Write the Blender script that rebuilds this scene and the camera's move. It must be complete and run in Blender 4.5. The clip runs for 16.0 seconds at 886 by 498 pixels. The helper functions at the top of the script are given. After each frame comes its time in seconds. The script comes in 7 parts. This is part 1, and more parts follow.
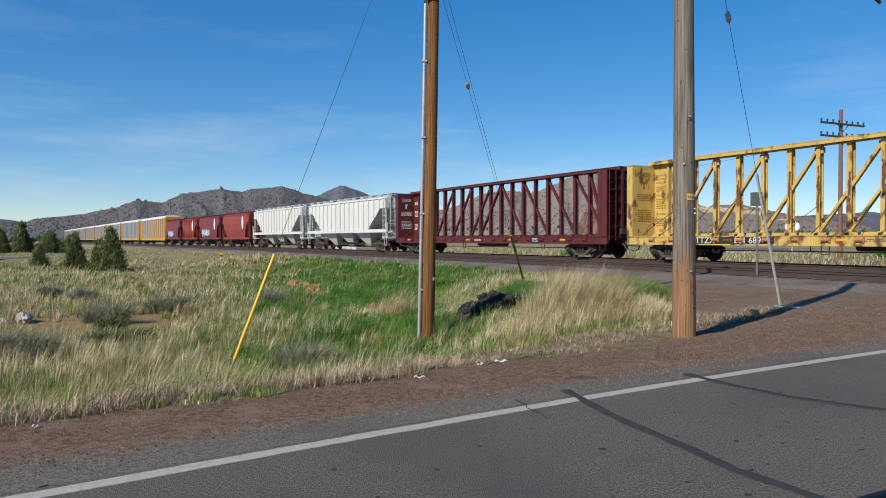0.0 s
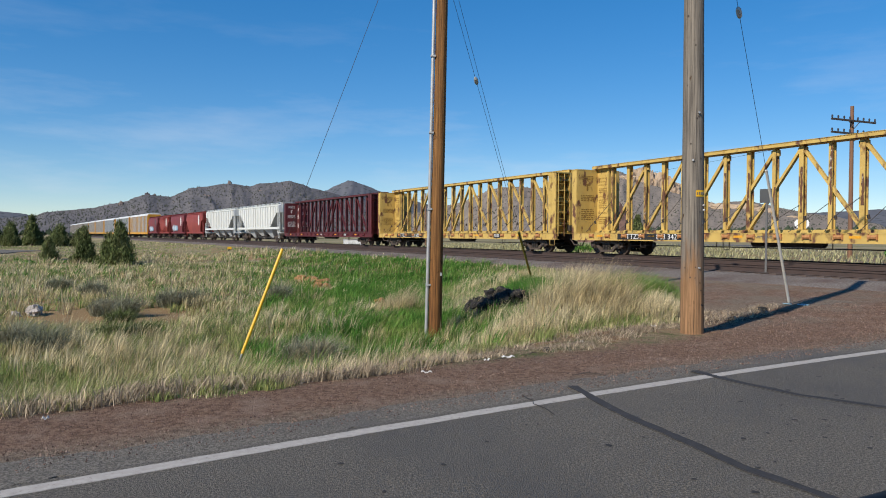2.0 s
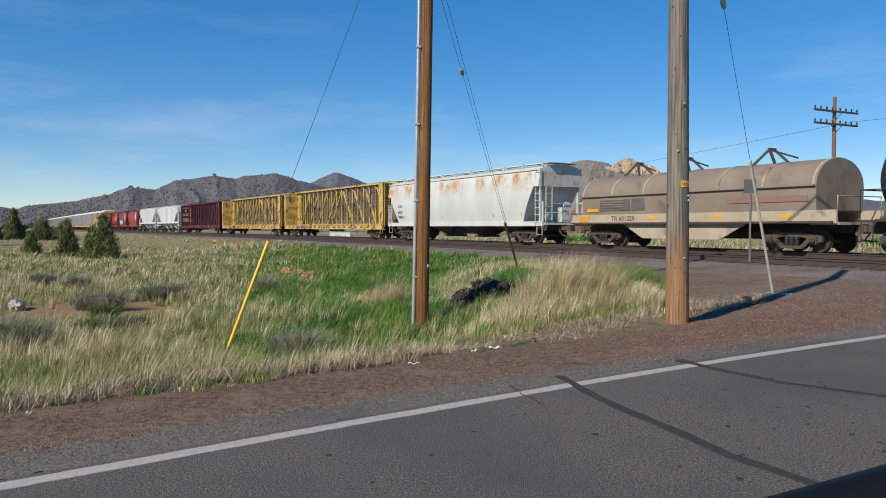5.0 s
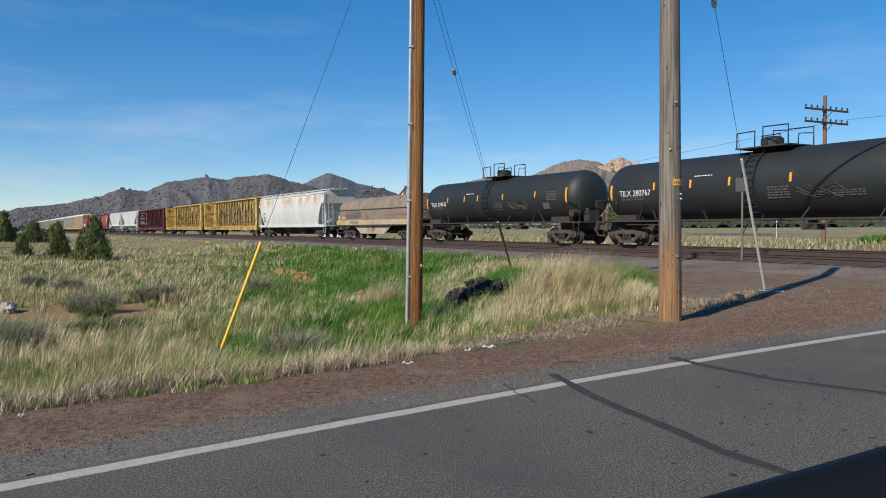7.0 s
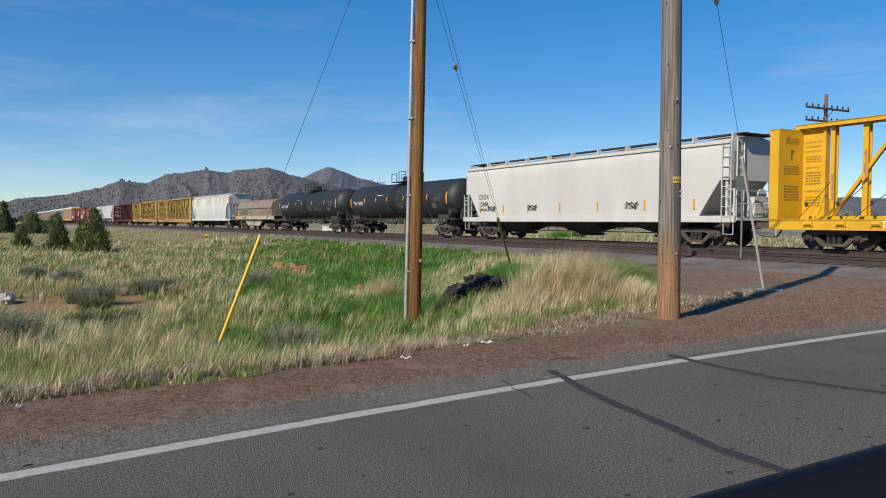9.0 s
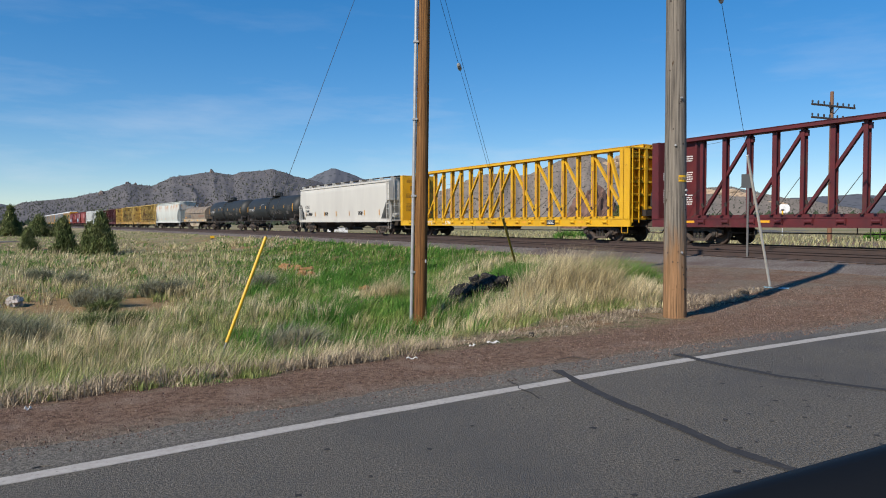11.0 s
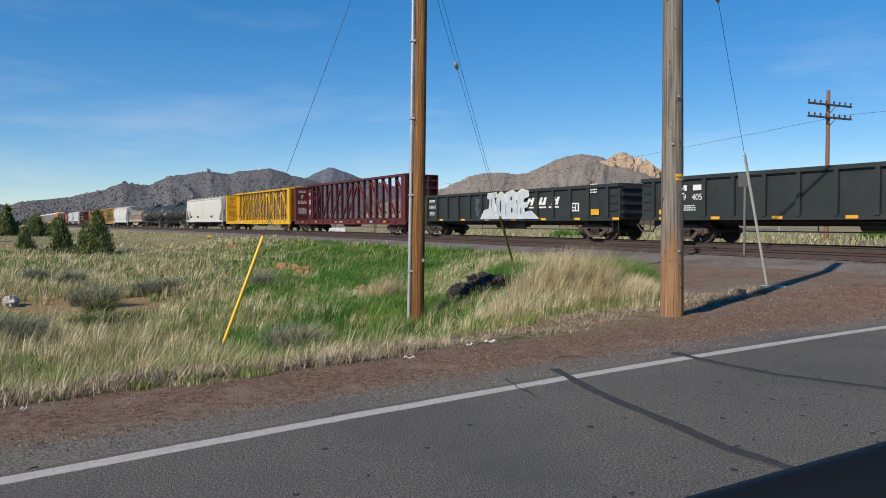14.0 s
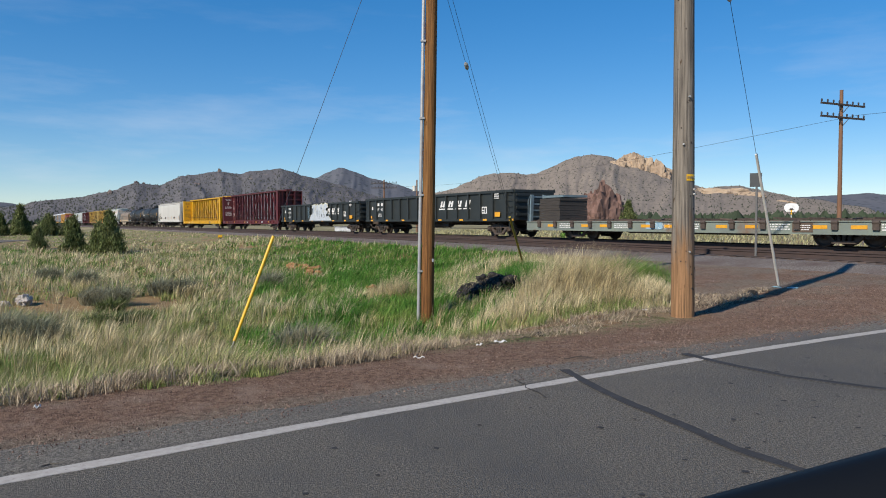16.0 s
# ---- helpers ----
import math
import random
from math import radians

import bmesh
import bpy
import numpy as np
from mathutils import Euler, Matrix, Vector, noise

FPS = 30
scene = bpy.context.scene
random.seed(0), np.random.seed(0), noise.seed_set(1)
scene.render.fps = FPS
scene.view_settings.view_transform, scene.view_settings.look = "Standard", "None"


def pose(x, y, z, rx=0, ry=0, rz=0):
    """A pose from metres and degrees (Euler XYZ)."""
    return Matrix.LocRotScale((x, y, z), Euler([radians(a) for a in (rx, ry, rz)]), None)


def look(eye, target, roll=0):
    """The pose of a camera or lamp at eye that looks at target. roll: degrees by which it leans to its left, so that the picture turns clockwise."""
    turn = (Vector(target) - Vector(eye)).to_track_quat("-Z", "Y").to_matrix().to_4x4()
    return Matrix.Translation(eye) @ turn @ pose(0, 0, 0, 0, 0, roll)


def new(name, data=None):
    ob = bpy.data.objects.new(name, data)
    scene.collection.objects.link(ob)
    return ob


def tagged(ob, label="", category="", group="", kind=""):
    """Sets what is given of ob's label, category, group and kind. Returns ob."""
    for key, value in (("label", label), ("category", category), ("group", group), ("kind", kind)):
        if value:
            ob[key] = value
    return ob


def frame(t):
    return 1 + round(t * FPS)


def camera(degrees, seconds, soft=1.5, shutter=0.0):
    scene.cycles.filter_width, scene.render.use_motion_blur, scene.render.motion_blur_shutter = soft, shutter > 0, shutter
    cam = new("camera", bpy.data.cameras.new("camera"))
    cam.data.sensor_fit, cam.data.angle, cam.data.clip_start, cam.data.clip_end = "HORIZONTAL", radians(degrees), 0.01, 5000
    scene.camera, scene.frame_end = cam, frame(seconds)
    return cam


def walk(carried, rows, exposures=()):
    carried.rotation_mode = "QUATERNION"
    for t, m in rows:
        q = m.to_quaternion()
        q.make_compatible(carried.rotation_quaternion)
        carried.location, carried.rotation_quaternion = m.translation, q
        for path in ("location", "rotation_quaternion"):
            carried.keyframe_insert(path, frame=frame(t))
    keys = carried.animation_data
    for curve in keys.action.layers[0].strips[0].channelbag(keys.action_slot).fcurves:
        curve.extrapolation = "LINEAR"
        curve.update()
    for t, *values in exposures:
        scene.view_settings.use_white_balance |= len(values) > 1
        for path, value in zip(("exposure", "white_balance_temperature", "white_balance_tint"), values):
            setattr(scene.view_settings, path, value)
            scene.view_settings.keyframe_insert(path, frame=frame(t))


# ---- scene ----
# camera: handheld in a parked car, turning a little
EYE = (0.0, 0.0, 1.46)
cam = camera(64, 16.0, soft=1.0)
TURNS = [(0.0, 89.231, 0.01, 0.0), (0.5, 89.357, 0.048, 0.148), (1.0, 89.286, -0.225, 0.312), (1.5, 89.001, -0.296, 0.547),
         (2.0, 88.859, -0.282, 0.614), (2.5, 88.6, -0.453, 0.524), (3.0, 88.332, -0.588, 0.479), (3.5, 88.239, -0.466, 0.405),
         (4.0, 88.253, -0.274, 0.31), (6.5, 88.082, 0.144, -1.55), (7.0, 88.205, 0.32, -1.026), (7.5, 88.188, 0.302, -0.76),
         (8.0, 88.034, 0.293, -0.927), (8.5, 87.965, 0.02, -1.004), (9.0, 87.814, -0.269, -1.066), (11.5, 87.85, 0.172, -0.599),
         (12.0, 87.766, 0.078, -0.586), (12.5, 87.719, 0.155, -0.579), (13.0, 87.613, 0.045, -0.372), (13.5, 87.735, 0.052, -0.83),
         (14.0, 87.769, 0.213, -0.87), (14.5, 87.75, 0.073, -0.833), (15.0, 87.698, 0.004, -0.781), (15.5, 87.641, -0.045, -0.519),
         (16.0, 87.784, 0.128, -0.077)]
walk(cam, [(t, pose(EYE[0], EYE[1], EYE[2] + (0.013 if t < 5 else 0.0), a, b, c)) for t, a, b, c in TURNS], exposures=[(0, 0.3), (16, 0.3)])

# ---- light: a low sun from behind the camera's shoulder, blue sky with thin streaks of cloud
SUN_AZ, SUN_EL = math.atan2(-0.668, -0.744), radians(36.8)
to_sun = Vector((math.sin(SUN_AZ) * math.cos(SUN_EL), math.cos(SUN_AZ) * math.cos(SUN_EL), math.sin(SUN_EL)))
sun = new("sun", bpy.data.lights.new("sun", "SUN"))
sun.data.energy, sun.data.angle, sun.data.color = 4.3, radians(0.53), (1.0, 0.915, 0.80)
sun.matrix_world = look(to_sun * 200, (0, 0, 0))


def make_sky():
    w = bpy.data.worlds.new("sky")
    scene.world, w.use_nodes = w, True
    nt = w.node_tree
    nt.nodes.clear()
    n = nt.nodes.new
    out, bg, sky = n("ShaderNodeOutputWorld"), n("ShaderNodeBackground"), n("ShaderNodeTexSky")
    sky.sky_type, sky.sun_disc, sky.sun_elevation, sky.sun_rotation = "NISHITA", False, SUN_EL, SUN_AZ
    sky.air_density, sky.dust_density, sky.ozone_density, sky.altitude = 1.0, 0.0, 5.0, 1250
    bg.inputs["Strength"].default_value = 0.164
    hue = n("ShaderNodeHueSaturation")
    hue.inputs["Saturation"].default_value, hue.inputs["Hue"].default_value = 1.54, 0.505
    gam = n("ShaderNodeGamma")
    gam.inputs["Gamma"].default_value = 0.70
    # thin cirrus, stretched along the horizon
    tc, mp, nz, ramp, mix = n("ShaderNodeTexCoord"), n("ShaderNodeMapping"), n("ShaderNodeTexNoise"), n("ShaderNodeValToRGB"), n("ShaderNodeMixRGB")
    mp.inputs["Scale"].default_value = (1.6, 1.6, 9.0)
    mp.inputs["Rotation"].default_value = (0.05, 0.08, 0.3)
    nz.inputs["Scale"].default_value, nz.inputs["Detail"].default_value, nz.inputs["Roughness"].default_value = 1.7, 7.0, 0.6
    ramp.color_ramp.elements[0].position, ramp.color_ramp.elements[1].position = 0.5, 0.85
    sep, low, mul = n("ShaderNodeSeparateXYZ"), n("ShaderNodeMapRange"), n("ShaderNodeMath")
    low.inputs["From Min"].default_value, low.inputs["From Max"].default_value = 0.34, 0.04
    mul.operation = "MULTIPLY"
    mul2 = n("ShaderNodeMath")
    mul2.operation, mul2.inputs[1].default_value = "MULTIPLY", 0.5
    mix.inputs[2].default_value = (3.6, 3.9, 4.35, 1)
    l = nt.links.new
    l(tc.outputs["Generated"], mp.inputs["Vector"])
    l(mp.outputs["Vector"], nz.inputs["Vector"])
    l(nz.outputs["Fac"], ramp.inputs["Fac"])
    l(tc.outputs["Generated"], sep.inputs["Vector"])
    l(sep.outputs["Z"], low.inputs["Value"])
    l(ramp.outputs["Color"], mul.inputs[0])
    l(low.outputs["Result"], mul.inputs[1])
    l(mul.outputs["Value"], mul2.inputs[0])
    l(mul2.outputs["Value"], mix.inputs["Fac"])
    l(sky.outputs["Color"], gam.inputs["Color"])
    l(gam.outputs["Color"], hue.inputs["Color"])
    l(hue.outputs["Color"], mix.inputs[1])
    l(mix.outputs["Color"], bg.inputs["Color"])
    l(bg.outputs["Background"], out.inputs["Surface"])


make_sky()


# ---- materials
def nodes_of(name):
    m = bpy.data.materials.new(name)
    m.use_nodes = True
    nt = m.node_tree
    return m, nt, nt.nodes.new, nt.links.new, nt.nodes["Principled BSDF"]


def mat(name, a, b=None, rough=0.6, metal=0.0, scale=3.0, stretch=(1, 1, 1), lo=0.35, hi=0.65, bump=0.0, fine=40.0, c=None, cscale=0.6, clo=0.5, chi=0.7,
        rand=0.0, world=False, spec=0.5):
    """a/b: two colours mixed by noise; c: a third in larger patches (stains, rust); fine: grain for the relief."""
    m, nt, n, l, p = nodes_of(name)
    b = b or tuple(v * 0.75 for v in a)
    tc = n("ShaderNodeNewGeometry") if world else n("ShaderNodeTexCoord")
    co = tc.outputs["Position"] if world else tc.outputs["Object"]
    mp = n("ShaderNodeMapping")
    mp.inputs["Scale"].default_value = stretch
    l(co, mp.inputs["Vector"])

    def noise_fac(sc, e0, e1, det=6.0):
        z, r = n("ShaderNodeTexNoise"), n("ShaderNodeMapRange")
        z.inputs["Scale"].default_value, z.inputs["Detail"].default_value, z.inputs["Roughness"].default_value = sc, det, 0.6
        r.inputs["From Min"].default_value, r.inputs["From Max"].default_value = e0, e1
        l(mp.outputs["Vector"], z.inputs["Vector"])
        l(z.outputs["Fac"], r.inputs["Value"])
        return r.outputs["Result"]

    mix = n("ShaderNodeMixRGB")
    mix.inputs[1].default_value, mix.inputs[2].default_value = (*a, 1), (*b, 1)
    l(noise_fac(scale, lo, hi), mix.inputs["Fac"])
    col = mix.outputs["Color"]
    if c:
        m2 = n("ShaderNodeMixRGB")
        m2.inputs[2].default_value = (*c, 1)
        l(noise_fac(cscale, clo, chi, 8.0), m2.inputs["Fac"])
        l(col, m2.inputs[1])
        col = m2.outputs["Color"]
    if rand:
        oi, hs, r = n("ShaderNodeObjectInfo"), n("ShaderNodeHueSaturation"), n("ShaderNodeMapRange")
        r.inputs["To Min"].default_value, r.inputs["To Max"].default_value = 1 - rand, 1 + rand
        l(oi.outputs["Random"], r.inputs["Value"])
        l(r.outputs["Result"], hs.inputs["Value"])
        l(col, hs.inputs["Color"])
        col = hs.outputs["Color"]
    l(col, p.inputs["Base Color"])
    p.inputs["Roughness"].default_value, p.inputs["Metallic"].default_value = rough, metal
    p.inputs["Specular IOR Level"].default_value = spec
    if bump:
        z, bp = n("ShaderNodeTexNoise"), n("ShaderNodeBump")
        z.inputs["Scale"].default_value, z.inputs["Detail"].default_value = fine, 5.0
        bp.inputs["Strength"].default_value, bp.inputs["Distance"].default_value = min(1, bump * 4), 0.01 + bump * 0.02
        l(co, z.inputs["Vector"])
        l(z.outputs["Fac"], bp.inputs["Height"])
        l(bp.outputs["Normal"], p.inputs["Normal"])
    return m


MAROON = mat("maroon_paint", (0.115, 0.016, 0.018), (0.075, 0.014, 0.016), 0.55, scale=1.5, c=(0.07, 0.035, 0.025), cscale=1.1, clo=0.56, chi=0.75)
OLD_YELLOW = mat("faded_yellow_paint", (0.56, 0.385, 0.105), (0.48, 0.32, 0.085), 0.6, scale=1.2, stretch=(1, 1, 0.55), c=(0.13, 0.055, 0.03), cscale=2.6, clo=0.53, chi=0.63)
NEW_YELLOW = mat("yellow_paint", (0.66, 0.37, 0.012), (0.58, 0.31, 0.012), 0.5, scale=1.0, c=(0.25, 0.11, 0.02), cscale=2.3, clo=0.64, chi=0.75)
def rusty_white():
    """White paint with rust run down from the upper seams."""
    m = mat("white_paint_streaked_with_rust", (0.56, 0.575, 0.53), (0.49, 0.50, 0.46), 0.55, scale=0.8, stretch=(1, 1, 0.4))
    nt = m.node_tree
    n, l, p = nt.nodes.new, nt.links.new, nt.nodes["Principled BSDF"]
    old = p.inputs["Base Color"].links[0].from_socket
    tc, mp, sep = n("ShaderNodeTexCoord"), n("ShaderNodeMapping"), n("ShaderNodeSeparateXYZ")
    l(tc.outputs["Object"], sep.inputs["Vector"])
    l(tc.outputs["Object"], mp.inputs["Vector"])
    mp.inputs["Scale"].default_value = (1.15, 1.15, 0.75)

    def span(v, a, b):
        k = n("ShaderNodeMapRange")
        k.inputs["From Min"].default_value, k.inputs["From Max"].default_value = a, b
        l(v, k.inputs["Value"])
        return k.outputs["Result"]

    def tex(sc, det):
        k = n("ShaderNodeTexNoise")
        k.inputs["Scale"].default_value, k.inputs["Detail"].default_value, k.inputs["Roughness"].default_value = sc, det, 0.75
        l(mp.outputs["Vector"], k.inputs["Vector"])
        return k.outputs["Fac"]

    def times(a, b):
        k = n("ShaderNodeMath")
        k.operation = "MULTIPLY"
        l(a, k.inputs[0])
        l(b, k.inputs[1])
        return k.outputs["Value"]

    band = times(span(sep.outputs["Z"], 2.75, 3.6), span(sep.outputs["Z"], 4.02, 3.86))
    fac = times(times(span(tex(1.0, 9), 0.42, 0.58), band), span(tex(0.33, 4), 0.40, 0.50))
    col, mix = n("ShaderNodeMixRGB"), n("ShaderNodeMixRGB")
    col.inputs[1].default_value, col.inputs[2].default_value = (0.52, 0.27, 0.09, 1), (0.34, 0.12, 0.03, 1)
    l(span(tex(3.0, 8), 0.42, 0.6), col.inputs["Fac"])
    l(fac, mix.inputs["Fac"])
    l(old, mix.inputs[1])
    l(col.outputs["Color"], mix.inputs[2])
    l(mix.outputs["Color"], p.inputs["Base Color"])
    return m


RUST_WHITE = rusty_white()
WHITE_GREY = mat("light_grey_paint", (0.55, 0.53, 0.475), (0.485, 0.465, 0.42), 0.5, scale=0.7, stretch=(1, 1, 0.25))
CLEAN_WHITE = mat("white_hopper_paint", (0.64, 0.65, 0.62), (0.57, 0.58, 0.55), 0.5, scale=0.7, stretch=(1, 1, 0.3))
HOPPER_RED = mat("oxide_red_hopper_paint", (0.27, 0.045, 0.03), (0.19, 0.032, 0.026), 0.6, scale=0.9)
HOPPER_WINE = mat("wine_red_hopper_paint", (0.19, 0.03, 0.032), (0.13, 0.024, 0.026), 0.6, scale=0.9)
TANK_BLACK = mat("black_tank_paint", (0.013, 0.0155, 0.015), (0.018, 0.020, 0.019), 0.58, scale=0.7, c=(0.035, 0.032, 0.028), cscale=0.4, clo=0.5, chi=0.8)
GONDOLA = mat("black_green_gondola_paint", (0.018, 0.022, 0.021), (0.026, 0.030, 0.028), 0.55, scale=1.2, c=(0.05, 0.045, 0.04), cscale=0.7, clo=0.58, chi=0.85)
COIL_BROWN = mat("weathered_tan_hood", (0.24, 0.19, 0.135), (0.19, 0.145, 0.105), 0.6, scale=0.7, c=(0.12, 0.075, 0.05), cscale=0.9, clo=0.55, chi=0.75)
COIL_FRAME = mat("dirty_cream_frame", (0.42, 0.35, 0.25), (0.33, 0.27, 0.19), 0.65, scale=1.0, c=(0.15, 0.07, 0.04), cscale=1.2, clo=0.55, chi=0.7)
FLAT_GREEN = mat("grey_green_flatcar_paint", (0.19, 0.22, 0.18), (0.15, 0.17, 0.15), 0.7, scale=1.1, c=(0.18, 0.10, 0.06), cscale=0.9, clo=0.55, chi=0.72)
DARK_STEEL = mat("grimy_dark_steel", (0.030, 0.025, 0.021), (0.048, 0.036, 0.028), 0.7, scale=5.0, bump=0.1)
TRUCK_STEEL = mat("brake_dust_brown_steel", (0.085, 0.062, 0.047), (0.055, 0.040, 0.032), 0.75, scale=4.0, bump=0.1)
WHEEL_STEEL = mat("worn_wheel_steel", (0.060, 0.043, 0.034), (0.10, 0.072, 0.055), 0.55, metal=0.4, scale=6.0)
SILVER = mat("galvanised_panel", (0.33, 0.345, 0.355), (0.26, 0.27, 0.28), 0.5, metal=0.25, scale=2.0)
RACK_TAN = mat("faded_rack_panel", (0.31, 0.285, 0.25), (0.25, 0.225, 0.195), 0.6, scale=0.6)
ROOF_WHITE = mat("pale_roof_sheet", (0.66, 0.66, 0.64), (0.56, 0.56, 0.55), 0.5, scale=1.0)
RACK_YELLOW = mat("orange_yellow_paint", (0.62, 0.30, 0.02), (0.5, 0.24, 0.02), 0.55, scale=1.0)
MARK_WHITE = mat("white_lettering_paint", (0.72, 0.71, 0.68), (0.60, 0.59, 0.56), 0.6, scale=6.0)
MARK_BLACK = mat("black_lettering_paint", (0.025, 0.025, 0.025), None, 0.6)
MARK_GREY = mat("faded_grey_lettering", (0.12, 0.11, 0.10), None, 0.6)
MARK_RED = mat("red_lettering_paint", (0.42, 0.05, 0.04), None, 0.6)
STRIPE = mat("yellow_reflective_strip", (0.74, 0.36, 0.02), (0.62, 0.28, 0.02), 0.45, scale=8.0)
GRAF_WHITE = mat("white_spray_paint", (0.48, 0.51, 0.53), (0.38, 0.42, 0.45), 0.6, scale=3.0, c=(0.36, 0.42, 0.5), cscale=2.5, clo=0.58, chi=0.66)
GRAF_CREAM = mat("cream_spray_outline", (0.7, 0.66, 0.45), None, 0.6)
GRAF_BLUE = mat("pale_blue_spray_paint", (0.28, 0.42, 0.5), (0.2, 0.33, 0.42), 0.6)
RUST = mat("rust_stain", (0.34, 0.135, 0.042), (0.44, 0.22, 0.085), 0.8, scale=6.0, stretch=(2, 2, 0.5))
RUBBED = mat("rubbed_dark_rust", (0.15, 0.065, 0.03), (0.09, 0.045, 0.025), 0.85, scale=9.0, c=(0.40, 0.36, 0.30), cscale=5.0, clo=0.6, chi=0.66)
LUMBER = mat("dark_wrapped_lumber", (0.030, 0.026, 0.023), (0.055, 0.046, 0.038), 0.8, scale=4.0, stretch=(0.4, 1, 8))
BLUE_GREY = mat("blue_grey_sheet", (0.16, 0.22, 0.24), (0.12, 0.16, 0.18), 0.6)
def pole_wood(name, top, top2, foot, foot2, z0, z1):
    """Grain along the pole, dark checks, and a bleached top over a browner foot."""
    m, nt, n, l, p = nodes_of(name)
    tc, sep = n("ShaderNodeTexCoord"), n("ShaderNodeSeparateXYZ")
    l(tc.outputs["Object"], sep.inputs["Vector"])

    def tex(sc, st, det=6.0):
        mp, k = n("ShaderNodeMapping"), n("ShaderNodeTexNoise")
        mp.inputs["Scale"].default_value = st
        k.inputs["Scale"].default_value, k.inputs["Detail"].default_value, k.inputs["Roughness"].default_value = sc, det, 0.65
        l(tc.outputs["Object"], mp.inputs["Vector"])
        l(mp.outputs["Vector"], k.inputs["Vector"])
        return k.outputs["Fac"]

    def span(v, a, b):
        k = n("ShaderNodeMapRange")
        k.inputs["From Min"].default_value, k.inputs["From Max"].default_value = a, b
        l(v, k.inputs["Value"])
        return k.outputs["Result"]

    def mix(f, a, b):
        k = n("ShaderNodeMixRGB")
        l(f, k.inputs["Fac"])
        for i, q in ((1, a), (2, b)):
            if isinstance(q, tuple):
                k.inputs[i].default_value = (*q, 1)
            else:
                l(q, k.inputs[i])
        return k.outputs["Color"]

    grain = tex(3.0, (14, 14, 0.35), 8.0)
    low, high = mix(span(grain, 0.38, 0.62), foot2, foot), mix(span(grain, 0.38, 0.62), top2, top)
    add = n("ShaderNodeMath")
    add.operation = "ADD"
    wob = span(tex(2.2, (3.0, 3.0, 0.5), 4.0), 0.3, 0.7)
    l(sep.outputs["Z"], add.inputs[0])
    l(wob, add.inputs[1])
    col = mix(span(add.outputs["Value"], z0, z1), low, high)
    col = mix(span(tex(4.0, (22, 22, 0.22), 4.0), 0.60, 0.68), col, tuple(0.35 * v for v in top2))
    col = mix(span(tex(7.0, (1, 1, 0.6), 3.0), 0.66, 0.72), col, tuple(0.4 * v for v in foot2))
    l(col, p.inputs["Base Color"])
    p.inputs["Roughness"].default_value, p.inputs["Specular IOR Level"].default_value = 0.9, 0.2
    bp = n("ShaderNodeBump")
    bp.inputs["Strength"].default_value, bp.inputs["Distance"].default_value = 0.7, 0.012
    l(grain, bp.inputs["Height"])
    l(bp.outputs["Normal"], p.inputs["Normal"])
    return m


POLE_WOOD = pole_wood("weathered_grey_brown_pole_wood", (0.25, 0.215, 0.172), (0.095, 0.083, 0.070), (0.36, 0.20, 0.10), (0.16, 0.092, 0.046), 1.3, 2.0)
POST_WOOD = pole_wood("creosoted_brown_pole_wood", (0.275, 0.135, 0.046), (0.105, 0.05, 0.02), (0.24, 0.105, 0.034), (0.085, 0.038, 0.015), 0.5, 3.0)
TEL_WOOD = mat("reddish_pole_wood", (0.22, 0.11, 0.06), (0.15, 0.08, 0.045), 0.85, scale=3.0, stretch=(8, 8, 0.4))
ARM_WOOD = mat("dark_crossarm_wood", (0.06, 0.045, 0.035), None, 0.85)
GALV = mat("galvanised_conduit", (0.42, 0.42, 0.41), (0.33, 0.33, 0.32), 0.5, metal=0.3, scale=6)
WIRE = mat("dark_steel_strand", (0.05, 0.05, 0.055), None, 0.6, metal=0.3)
GUARD_WHITE = mat("off_white_plastic", (0.66, 0.63, 0.56), (0.55, 0.52, 0.45), 0.5, scale=5)
GUARD_YELLOW = mat("yellow_plastic", (0.80, 0.45, 0.015), (0.70, 0.38, 0.015), 0.45, scale=5)
GUARD_OLIVE = mat("dirty_olive_yellow_plastic", (0.30, 0.22, 0.03), (0.22, 0.16, 0.03), 0.6, scale=5)
GLASS_INSUL = mat("dark_glass_insulator", (0.05, 0.045, 0.05), None, 0.15)
SIGN_BACK = mat("dull_sign_back", (0.055, 0.060, 0.062), (0.045, 0.048, 0.05), 0.6)
POST_STEEL = mat("grey_sign_post", (0.13, 0.125, 0.12), None, 0.6, metal=0.2)
WHITE_BOARD = mat("white_backboard", (0.8, 0.8, 0.79), None, 0.5)
RAIL_STEEL = mat("rusty_rail", (0.062, 0.038, 0.030), (0.045, 0.030, 0.025), 0.75, scale=3)
TIE_WOOD = mat("dark_tie_wood", (0.060, 0.042, 0.033), (0.095, 0.066, 0.052), 0.9, scale=3, stretch=(1, 6, 1), rand=0.3)
STONE_PALE = mat("pale_stone", (0.42, 0.38, 0.34), (0.33, 0.29, 0.26), 0.9, scale=6, bump=0.2)
DEBRIS = mat("charred_black_brush", (0.012, 0.011, 0.010), (0.060, 0.050, 0.040), 0.95, scale=22, lo=0.45, hi=0.7, bump=0.5, fine=30)
ORANGE_CLAY = mat("orange_clay", (0.36, 0.19, 0.07), (0.27, 0.14, 0.06), 0.95, scale=8, bump=0.3)
BARK = mat("juniper_bark", (0.13, 0.085, 0.06), (0.08, 0.055, 0.04), 0.9, scale=8, stretch=(4, 4, 0.5))
